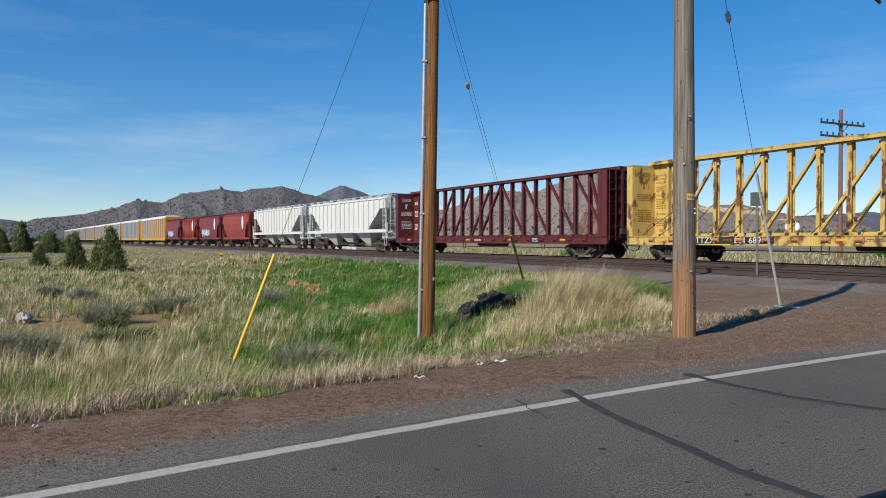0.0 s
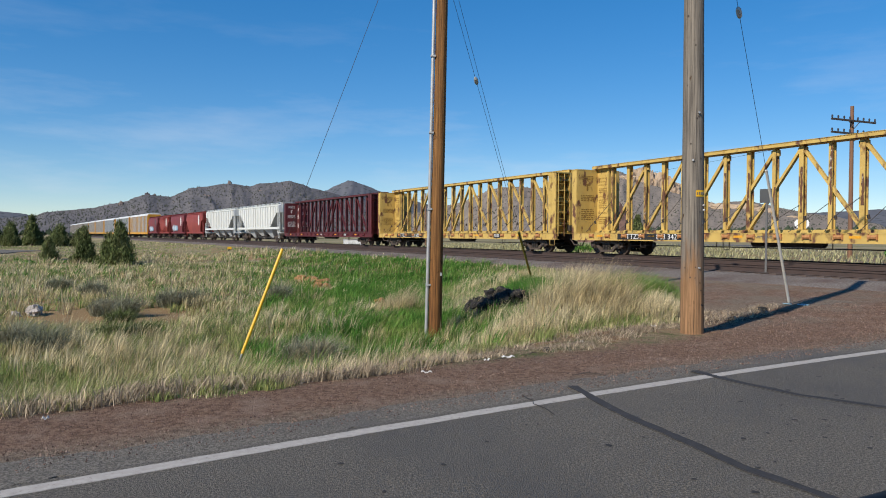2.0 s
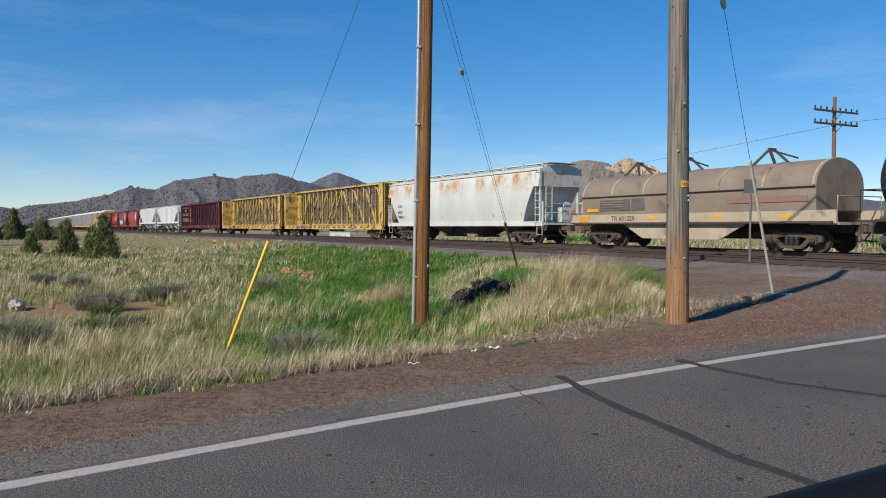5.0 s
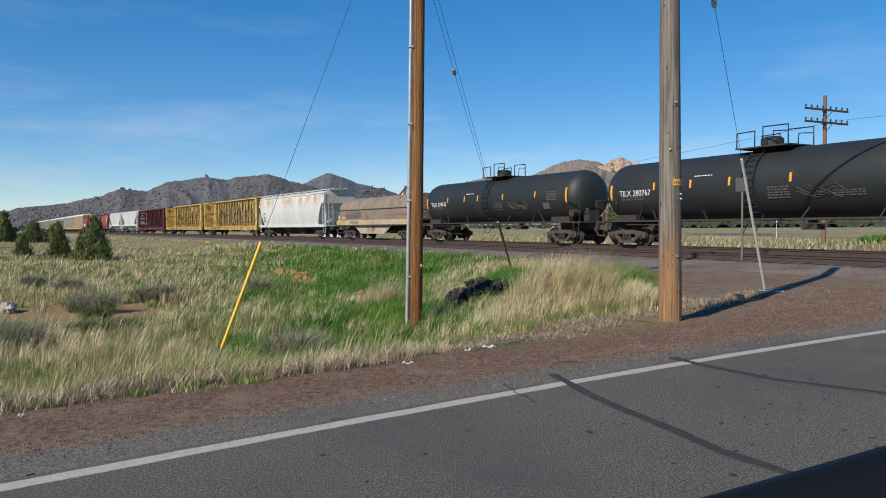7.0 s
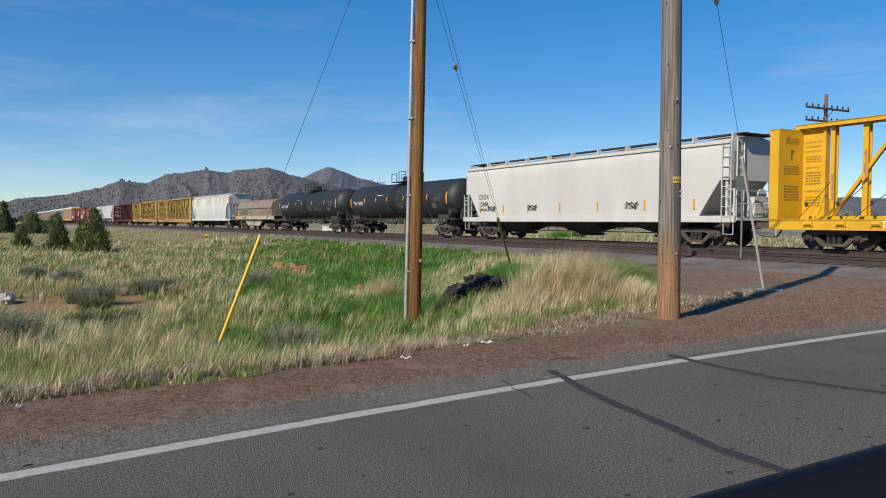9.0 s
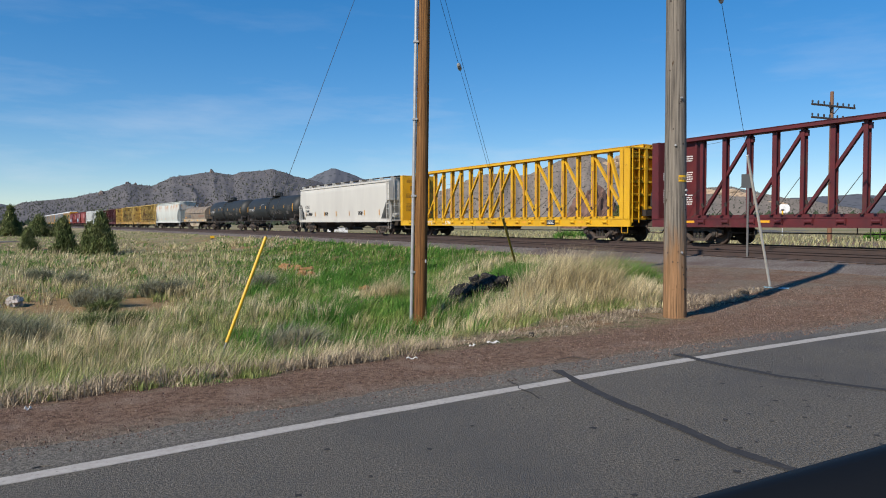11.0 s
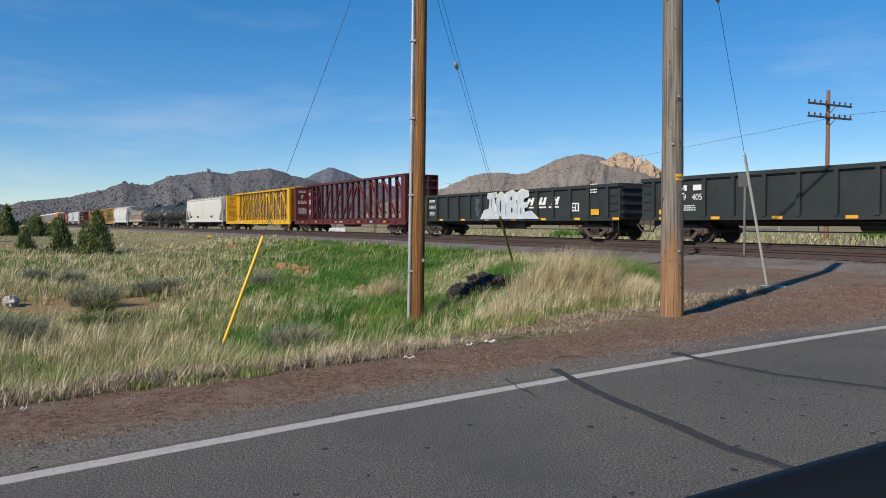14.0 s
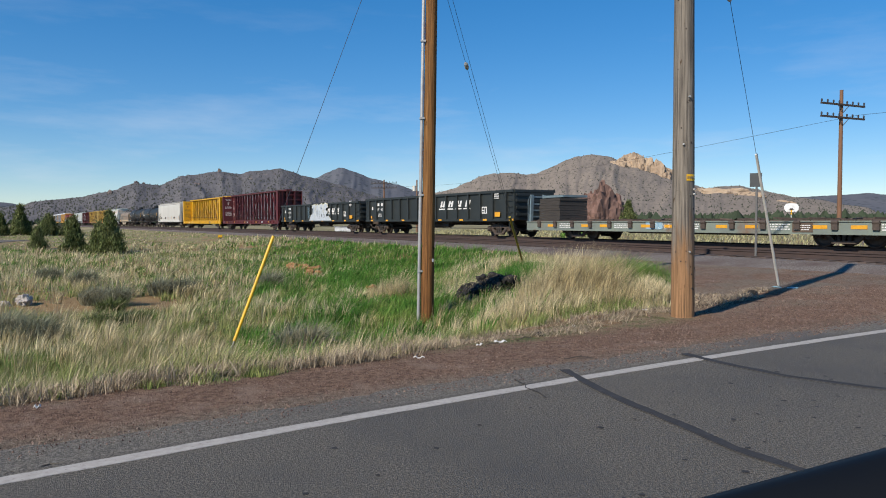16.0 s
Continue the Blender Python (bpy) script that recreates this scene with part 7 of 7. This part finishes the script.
meadow()
bunches("dry_bunchgrass", 3600, 6, 24, -36, 20, 42, 0.22, 0.72, 0.16, TAN_BLADE, "bunches of tall dry tan grass in the field", lambda x, y: (1 - 0.74 * lush(x, y)) * (1 - bare(x, y)) * np.clip(0.35 + 0.8 * soft_noise(x, y, 2.2, 31), 0.06, 1), w=0.005, lean=0.45)
bunches("green_bunchgrass", 3600, 6, 24, -36, 20, 40, 0.16, 0.50, 0.30, OLIVE_BLADE, "bunches of olive half-dry grass in the field", lambda x, y: (1 - 0.75 * lush(x, y)) * (1 - bare(x, y)), w=0.008, lean=0.7)
bunches("green_weeds", 3900, 9, 32, -20, 20, 64, 0.12, 0.66, 0.50, GREEN_BLADE, "clumps of lush green weeds in the ditch", lambda x, y: np.clip(lush(x, y) * 1.3 - 0.15, 0, 1) * (1 - bare(x, y)), w=0.013, lean=0.8)
bunches("dry_bunchgrass", 4200, 24, 62, -34, 8, 14, 0.25, 0.70, 0.30, TAN_BLADE, "bunches of tall dry tan grass in the field", lambda x, y: (1 - 0.8 * lush(x, y)) * np.clip(0.15 + 0.8 * soft_noise(x, y, 6.0, 33), 0.03, 1) * (1 - bare(x, y)), w=0.01, lean=0.5)
bunches("green_bunchgrass", 4200, 24, 62, -34, 8, 14, 0.20, 0.55, 0.45, GREEN_BLADE, "clumps of green grass in the field", lambda x, y: np.clip(0.25 + lush(x, y) + 0.7 * soft_noise(x, y, 7.0, 35), 0.0, 1) * (1 - bare(x, y)), w=0.012, lean=0.8)
road_turn = math.atan2(ROAD_E.y, ROAD_E.x)
tall_stand("tall_dry_grass", 2.35, 12.6, 2.1, 0.95, road_turn * 0.75, 6500, 0.18, 0.62, TAN_BLADE, "tall pale dry grass between the two poles")
tall_stand("tall_dry_grass", 2.45, 13.3, 1.15, 0.8, road_turn * 0.8, 4200, 0.25, 1.30, TAN_BLADE, "tall pale dry grass between the two poles")
tall_stand("tall_green_grass", 4.0, 15.2, 0.9, 0.7, 0.3, 4200, 0.3, 0.86, GREEN_BLADE, "tall green grass behind the dry stand")
tall_stand("tall_green_grass", 3.2, 15.0, 0.5, 0.5, 0.3, 1800, 0.3, 0.86, GREEN_BLADE, "tall green grass behind the dry stand")
tall_stand("tall_dry_grass", 3.6, 13.6, 0.9, 0.6, road_turn, 2200, 0.15, 0.5, TAN_BLADE, "tall pale dry grass between the two poles")
tall_stand("tall_green_grass", 1.9, 17.6, 1.0, 1.6, 0.0, 3500, 0.3, 0.62, GREEN_BLADE, "tall green weeds near the railway")
tall_stand("tall_green_grass", 0.9, 17.6, 0.7, 1.4, 0.0, 2000, 0.25, 0.5, GREEN_BLADE, "tall green weeds near the railway")
tall_stand("tall_dry_grass", -1.4, 18.5, 0.6, 0.5, 0.0, 1200, 0.5, 1.0, TAN_BLADE, "upright tuft of dry grass by the ditch")
tall_stand("tall_dry_grass", 0.5, 16.5, 0.8, 1.0, 0.0, 1500, 0.3, 0.7, TAN_BLADE, "upright tuft of dry grass by the ditch")
for k in range(22):
    u = -4.4 + k * 0.45 + gen.uniform(-0.2, 0.2)
    d = 2.1 + 1.2 * float(smooth_step(3.6, 5.6, u)) + gen.uniform(-0.15, 0.3)
    c = ROAD_N * (ROAD_D + d) + ROAD_E * u
    tall_stand("dead_weeds", c.x, c.y, gen.uniform(0.25, 0.6), gen.uniform(0.12, 0.3), road_turn, 420, 0.06, 0.24, TWIG, "dead grey-brown weeds along the edge of the cinders", lean=1.1, w=0.006)
for k in range(26):
    u = -4.6 + k * 0.38
    c = ROAD_N * (ROAD_D + 1.95 + 1.2 * float(smooth_step(3.6, 5.6, u)) + gen.uniform(-0.1, 0.25)) + ROAD_E * u
    tall_stand("dry_straw", c.x, c.y, 0.35, 0.15, road_turn, 90, 0.08, 0.34, TWIG, "pale dry straw along the edge of the cinders", lean=1.0, w=0.006)
for k in range(10):
    u = 5.0 + k * 0.42
    c = ROAD_N * (ROAD_D + 2.75 + gen.uniform(-0.5, 0.6)) + ROAD_E * u
    tall_stand("dry_straw", c.x, c.y, 0.55, 0.3, road_turn, 240, 0.05, 0.16, TWIG, "flattened dry straw on the cinders", lean=2.2, w=0.006)
for cx, cy, r in ((-9.6, 19.6, 0.75), (-8.9, 19.2, 0.5), (-8.7, 21.8, 0.6), (-8.2, 22.2, 0.5), (-12.2, 24.0, 0.7), (-7.6, 13.1, 0.6), (-8.3, 13.4, 0.5), (-2.6, 12.1, 0.45), (-2.25, 11.9, 0.35), (-14.5, 26, 0.8), (-5.6, 23, 0.5)):
    tall_stand("sagebrush", cx, cy, r * 0.52, r * 0.5, 0, 1100, 0.30, 0.80, SAGE_BLADE, "rounded grey-green sagebrush in the field", lean=0.95, w=0.014)
for cx, cy, r in ((-7.1, 14.8, 0.45), (-6.7, 15.2, 0.35), (-8.2, 17.4, 0.3)):
    tall_stand("rabbitbrush", cx, cy, r, r * 0.8, 0, 1500, 0.25, 0.55, JUNIPER, "dark green rounded bush in the field", lean=0.9, w=0.016)
for cx, cy, r in ((-2.4, 16.6, 0.6), (-1.7, 17.4, 0.4), (0.35, 14.9, 0.5), (-3.3, 10.9, 0.35), (1.4, 14.4, 0.5)):
    tall_stand("dead_brush", cx, cy, r, r * 0.7, 0, 900, 0.15, 0.45, TWIG, "tangle of dead grey-brown stems in the grass", lean=1.2, w=0.007)
for cx, cy in ((4.65, 12.3), (5.1, 12.75), (5.6, 13.2), (6.3, 14.3), (5.0, 13.3)):
    tall_stand("dry_straw", cx, cy, 0.5, 0.3, road_turn, 260, 0.06, 0.2, TWIG, "flattened dry straw on the cinders", lean=1.9, w=0.008)
for cx, cy in ((36, 50), (34, 53), (39.5, 48), (43, 50), (12.0, 62)):
    tall_stand("green_shrub", cx, cy, 1.7, 0.9, 0, 900, 0.4, 0.95, GREEN_BLADE, "low green shrub beyond the railway", lean=0.6, w=0.07)
x = gen.uniform(-60, 90, 42000)
y = gen.uniform(30, 130, 42000)
w = off_track(x, y)
keep = (w < -5.6) & (np.abs(x) < y * 0.72) & ~((y > 60) & (x > 36))
x, y = x[keep], y[keep]
blades("far_field_grass", x, y, ground_z(x, y), gen.uniform(0.2, 0.45, len(x)), gen.uniform(0.03, 0.10, len(x)), gen.uniform(0.2, 0.7, len(x)), PALE_BLADE, "dry pale olive grass beyond the railway")


def juniper(at, h, r, seed, label):
    rnd = random.Random(seed)
    t = thing("juniper_tree", label, "tree", "young junipers in the field", at=Matrix.Translation(at))
    b = Build().tube([(0, 0, -0.2), (0.03, 0.02, h * 0.4), (0.0, 0.0, h * 0.9)], [h * 0.035, h * 0.024, 0.01], 8)
    for k in range(9):
        a, z = rnd.uniform(0, 6.28), h * rnd.uniform(0.08, 0.7)
        q = r * (1 - z / h) * 0.9
        b.tube([(0, 0, z), (q * math.cos(a), q * math.sin(a), z + q * 0.5)], [h * 0.012, 0.006], 5)
    part("trunk", b, BARK, t)
    # many small sprays in clumps at the branch ends
    n = 8200
    cl = 170
    ca, cz = gen.uniform(0, 6.28, cl), h * (0.04 + 0.93 * gen.beta(1.1, 1.7, cl))
    out = r * np.clip(1 - (cz / h) ** 1.15, 0.04, 1) * gen.uniform(0.4, 1.14, cl) * (0.85 + 0.22 * np.sin(ca * 3 + seed))
    idx = gen.randint(0, cl, n)
    sp = 0.10 * r + 0.02
    x = out[idx] * np.cos(ca[idx]) + gen.normal(0, sp, n)
    y = out[idx] * np.sin(ca[idx]) + gen.normal(0, sp, n)
    z = np.clip(cz[idx] + gen.normal(0, sp * 1.1, n), 0.02, h * 1.04)
    ob = blades("crown", x, y, z, gen.uniform(0.10, 0.24, n) * h / 2.5, gen.uniform(0.03, 0.06, n) * h / 2.5, gen.uniform(0.2, 1.0, n), JUNIPER, "", "", "")
    ob.parent = t
    return t


for (px, py), hh, rr, sd in (((-28.4, 49.8), 1.55, 0.66, 1), ((-22.4, 43.2), 2.2, 0.74, 2), ((-19.85, 42.4), 2.55, 0.95, 3), ((-20.75, 42.9), 1.9, 0.7, 8), ((-62.5, 100.0), 3.3, 1.6, 4), ((-59.4, 100.0), 4.3, 1.5, 5), ((-55.4, 100.0), 3.0, 2.0, 6), ((-53.0, 101.0), 2.5, 1.7, 7), ((-66.5, 100), 3.6, 1.9, 9)):
    gz = float(ground_z(px, py))
    juniper((px, py, gz), hh, rr, sd, "bushy dark green juniper standing in the field")
juniper((44.6, 170.0, 0.0), 6.4, 2.3, 11, "dark juniper beside the red outcrop")


# ---- small things on the ground
def stone(at, size, material, label, seed, name="stone"):
    bm = bmesh.new()
    bmesh.ops.create_icosphere(bm, subdivisions=4, radius=1.0)
    for q in bm.verts:
        k = 1 + 0.5 * noise.noise(q.co * 1.3 + Vector((seed, seed * 2.0, 0))) + 0.22 * noise.noise(q.co * 3.4 + Vector((seed, 0, seed))) + 0.1 * noise.noise(q.co * 8 + Vector((0, seed, 0)))
        q.co = Vector((q.co.x * k * size[0], q.co.y * k * size[1], q.co.z * k * size[2]))
    me = bpy.data.meshes.new(name)
    bm.to_mesh(me)
    bm.free()
    me.materials.append(material)
    ob = new(name, me)
    ob.matrix_basis = Matrix.Translation(at) @ Matrix.Rotation(seed, 4, "Z")
    return tagged(ob, label, "stone")


stone((-11.35, 19.2, float(ground_z(-11.35, 19.2)) + 0.10), (0.26, 0.18, 0.17), STONE_PALE, "pale grey boulder lying in the field", 2.0)
stone((-11.75, 19.0, float(ground_z(-11.75, 19.0)) + 0.05), (0.13, 0.10, 0.10), STONE_PALE, "pale grey boulder lying in the field", 3.0)
for (px, py), s, sd in (((-6.5, 30.9), (0.34, 0.3, 0.22), 5.0), ((-6.0, 30.5), (0.42, 0.3, 0.18), 5.5), ((-5.4, 30.2), (0.30, 0.3, 0.16), 6.5), ((-5.2, 28.0), (0.22, 0.25, 0.15), 6.0), ((-4.8, 27.7), (0.16, 0.2, 0.16), 6.2), ((-2.15, 21.5), (0.17, 0.2, 0.2), 7.0), ((-1.85, 21.3), (0.12, 0.15, 0.14), 8.0)):
    stone((px, py, float(ground_z(px, py)) + s[2] * 0.55), s, ORANGE_CLAY, "lump of orange clay showing through the grass", sd, "clay_lump")


def rubble():
    """A low heap of charred brush by the ditch."""
    heap = thing("charred_heap", "low heap of charred black brush in the grass", "debris", at=pose(0.82, 15.7, float(ground_z(0.95, 15.7)) + 0.12, 0, 0, 28))
    rnd = random.Random(3)
    for k in range(64):
        t = k / 63
        x, y = -0.4 + 1.05 * t + rnd.uniform(-0.12, 0.12), rnd.uniform(-0.3, 0.3)
        z = 0.02 + 0.32 * t + rnd.uniform(-0.06, 0.08)
        bm = bmesh.new()
        bmesh.ops.create_icosphere(bm, subdivisions=2, radius=1.0)
        s = rnd.uniform(0.06, 0.14)
        for q in bm.verts:
            q.co *= s * (1 + 0.55 * noise.noise(q.co * 2.2 + Vector((k, 0, 0))))
            q.co.z *= 0.8
        me = bpy.data.meshes.new("lump")
        bm.to_mesh(me)
        bm.free()
        me.materials.append(DEBRIS)
        part("lump", me, None, heap, at=Matrix.Translation((x, y, z)))
    for k in range(70):
        a, x = rnd.uniform(0, 6.28), rnd.uniform(-0.5, 0.7)
        z = 0.12 + 0.28 * (x + 0.4)
        part("twig", Build().tube([(x, rnd.uniform(-0.3, 0.3), z), (x + 0.3 * math.cos(a), 0.3 * math.sin(a), z + rnd.uniform(-0.06, 0.09))], [0.008, 0.003], 5), DEBRIS, heap)


rubble()
CHARRED = leaf_material("charred_stem", (0.012, 0.011, 0.010), (0.03, 0.026, 0.022), (0.075, 0.062, 0.05), 6.0, 0.0)
for cx, cy, h1 in ((0.75, 15.6, 0.34), (1.05, 15.8, 0.5), (1.3, 15.95, 0.62)):
    tall_stand("charred_stems", cx, cy, 0.45, 0.35, 0.5, 700, 0.1, h1, CHARRED, "matted charred stems over the black heap", lean=1.1, w=0.012)
# pebbles and chips on the shoulder: the larger ones apart, the grit as one
def pebble_material():
    m, nt, n, l, p = nodes_of("mixed_cinder_pebble")
    geo, r = n("ShaderNodeNewGeometry"), n("ShaderNodeValToRGB")
    e = r.color_ramp.elements
    e[0].position, e[0].color, e[1].position, e[1].color = 0.0, (0.045, 0.030, 0.026, 1), 1.0, (0.26, 0.195, 0.15, 1)
    for at, c in ((0.45, (0.115, 0.066, 0.048, 1)), (0.85, (0.21, 0.135, 0.10, 1))):
        e.new(at).color = c
    l(geo.outputs["Random Per Island"], r.inputs["Fac"])
    l(r.outputs["Color"], p.inputs["Base Color"])
    p.inputs["Roughness"].default_value, p.inputs["Specular IOR Level"].default_value = 0.95, 0.2
    return m


PEBBLE = pebble_material()


def grit():
    n = 60000
    u = gen.uniform(-6, 15, n)
    d = np.where(gen.uniform(0, 1, n) < 0.75, gen.uniform(0.25, 3.4, n), gen.uniform(2.5, 9, n))
    keep = ~((u < 4.5) & (d > 2.3)) & ~((u < 7.5) & (d > 3.3))
    u, d = u[keep], d[keep]
    n = len(u)
    x, y = ROAD_N.x * (ROAD_D + d) + ROAD_E.x * u, ROAD_N.y * (ROAD_D + d) + ROAD_E.y * u
    z = np.where(d > 0.62, ground_z(x, y), -0.005)
    s = (0.0035 + 0.0085 * gen.uniform(0, 1, n) ** 3) * np.clip(0.75 + 0.05 * (u + 4), 0.7, 1.5)
    a = gen.uniform(0, 6.28, n)
    v = np.empty((n, 5, 3))
    for k, q in enumerate((0, 1.5, 3.1, 4.6)):
        r = s * gen.uniform(0.7, 1.3, n)
        v[:, k] = np.c_[x + np.cos(a + q) * r, y + np.sin(a + q) * r, z - 0.003]
    v[:, 4] = np.c_[x + s * gen.uniform(-0.4, 0.4, n), y + s * gen.uniform(-0.4, 0.4, n), z + s * gen.uniform(0.7, 1.2, n)]
    base = np.arange(n)[:, None] * 5
    f = np.concatenate([base + t for t in ([0, 1, 4], [1, 2, 4], [2, 3, 4], [3, 0, 4])])
    me = bpy.data.meshes.new("cinder_grit")
    me.from_pydata(v.reshape(-1, 3).tolist(), [], f.tolist())
    me.materials.append(PEBBLE)
    tagged(new("cinder_grit", me), "loose red-brown cinder pebbles on the shoulder", "gravel", kind="stuff")


grit()
PAPER = mat("weathered_white_paper", (0.62, 0.60, 0.56), (0.5, 0.47, 0.43), 0.9, scale=12)
BLUE_PLASTIC = mat("pale_blue_plastic", (0.20, 0.36, 0.42), (0.3, 0.42, 0.46), 0.5, scale=8)
STICK = mat("dark_stick", (0.06, 0.045, 0.035), None, 0.9)


def on_ground(x, y, lift=0.0):
    return (x, y, float(ground_z(x, y)) + lift)


def scrap(x, y, w, h, turn, material, name, label):
    b = Build()
    n = 6
    secs = []
    for i in range(n):
        t = i / (n - 1) - 0.5
        zz = 0.012 + 0.012 * math.sin(i * 1.9)
        secs.append([(t * w, -h / 2 * (1 - 0.3 * abs(t)), zz), (t * w, h / 2 * (1 - 0.2 * abs(t)), zz + 0.006), (t * w, h / 2 * (1 - 0.2 * abs(t)), zz + 0.002), (t * w, -h / 2 * (1 - 0.3 * abs(t)), zz - 0.004)])
    ob = part(name, b.sweep(secs), material)
    ob.matrix_basis = Matrix.Translation(on_ground(x, y)) @ Matrix.Rotation(turn, 4, "Z")
    return tagged(ob, label, "litter")


scrap(0.72, 8.75, 0.16, 0.06, 0.2, PAPER, "paper_scrap", "scrap of white paper on the red cinders")
scrap(0.45, 8.5, 0.13, 0.02, 0.9, PAPER, "paper_scrap", "scrap of white paper on the red cinders")
scrap(-0.25, 7.55, 0.12, 0.02, 0.0, PAPER, "paper_scrap", "scrap of white paper on the red cinders")
scrap(0.42, 9.5, 0.05, 0.05, 0.0, PAPER, "paper_scrap", "scrap of white paper on the red cinders")
scrap(1.86, 10.0, 0.05, 0.04, 0.0, PAPER, "paper_scrap", "scrap of white paper on the red cinders")
scrap(3.3, 11.5, 0.09, 0.05, 0.4, PAPER, "paper_scrap", "scrap of white paper on the red cinders")
scrap(-3.2, 5.55, 0.05, 0.04, 0.4, PAPER, "paper_scrap", "scrap of white paper on the red cinders")
scrap(7.25, 14.6, 0.26, 0.16, 0.7, BLUE_PLASTIC, "plastic_scrap", "crumpled pale blue plastic at the foot of the guy wire")
scrap(7.05, 14.9, 0.2, 0.12, 1.7, BLUE_PLASTIC, "plastic_scrap", "crumpled pale blue plastic at the foot of the guy wire")
for sx, sy, ln, a in ((1.45, 7.45, 0.34, 0.15), (1.05, 8.9, 0.16, 0.6), (0.6, 8.4, 0.2, 0.3), (5.3, 12.4, 0.9, 0.4), (6.1, 13.2, 0.8, 0.7), (4.7, 12.2, 0.5, 0.1), (6.6, 13.9, 0.6, 1.0)):
    s = part("stick", Build().tube([(-ln / 2, 0, 0.01), (0, 0.02, 0.03), (ln / 2, -0.01, 0.015)], [0.004, 0.007, 0.003], 6), STICK)
    s.matrix_basis = Matrix.Translation(on_ground(sx, sy)) @ Matrix.Rotation(a, 4, "Z")
    tagged(s, "dark dry stick lying on the cinders", "stick")
for px, py, sz in ((6.05, 13.75, 0.09), (5.85, 13.6, 0.05), (1.25, 9.2, 0.05)):
    stone(on_ground(px, py, sz * 0.4), (sz, sz * 0.8, sz * 0.7), DEBRIS, "dark lump of cinder on the pull-out", px, "cinder_lump")

# the sill of the parked car's window, from which the clip was taken
sill = thing("car_window_sill", "glossy black rounded window sill of the parked car", "car part")
b = Build()
p0, p1 = Vector((0.1529, 0.4232, 1.2888)), Vector((0.2782, 0.4393, 1.3151))
secs = []
for t in np.linspace(-0.5, 3.0, 15):
    c = p0.lerp(p1, t)
    prof = [(0.0, 0.0), (-0.006, 0.0), (-0.018, -0.006), (-0.03, -0.016), (-0.045, -0.05), (-0.045, -0.16), (0.03, -0.16), (0.03, -0.04), (0.018, -0.012), (0.008, -0.002)]
    secs.append([c + Vector((-0.35 * y, y, z)) for y, z in prof])
part("sill_cap", b.sweep(secs), CAR_TRIM, sill, smooth=True)
b = Build()
secs = []
for t in np.linspace(-0.5, 3.0, 15):
    c = p0.lerp(p1, t) + Vector((0.02, -0.055, -0.03))
    secs.append([c + Vector((0, 0.008 * math.cos(a), 0.008 * math.sin(a))) for a in np.linspace(0, 6.2832, 9)[:-1]])
part("window_seal", b.sweep(secs), MARK_BLACK, sill, smooth=True)


# ---- what moves
def run(t):
    """How far the train has gone at t seconds."""
    return 14.4735 * t + 0.040528 * t * t


def motions():
    for car, middle in CARS:
        rows = []
        for k in range(33):
            t = k * 0.5
            s = middle + run(t)
            x0, y0, _ = track(s - 8)
            x1, y1, _ = track(s + 8)
            xm, ym, _ = track(s)
            x, y = xm * 0.5 + (x0 + x1) * 0.25, ym * 0.5 + (y0 + y1) * 0.25
            rows.append((t, Matrix.Translation((x, y, RAIL_Z)) @ Matrix.Rotation(math.atan2(y1 - y0, x1 - x0), 4, "Z")))
        walk(car, rows)
    # the wheels roll; one set of keys serves them all
    first = WHEELS[0]
    walk(first, [(k / 30, Matrix.Rotation(run(k / 30) / 0.425, 4, "Y")) for k in range(481)])
    for w in WHEELS[1:]:
        w.rotation_mode = "QUATERNION"
        w.animation_data_create()
        w.animation_data.action = first.animation_data.action
        w.animation_data.action_slot = first.animation_data.action_slot


motions()
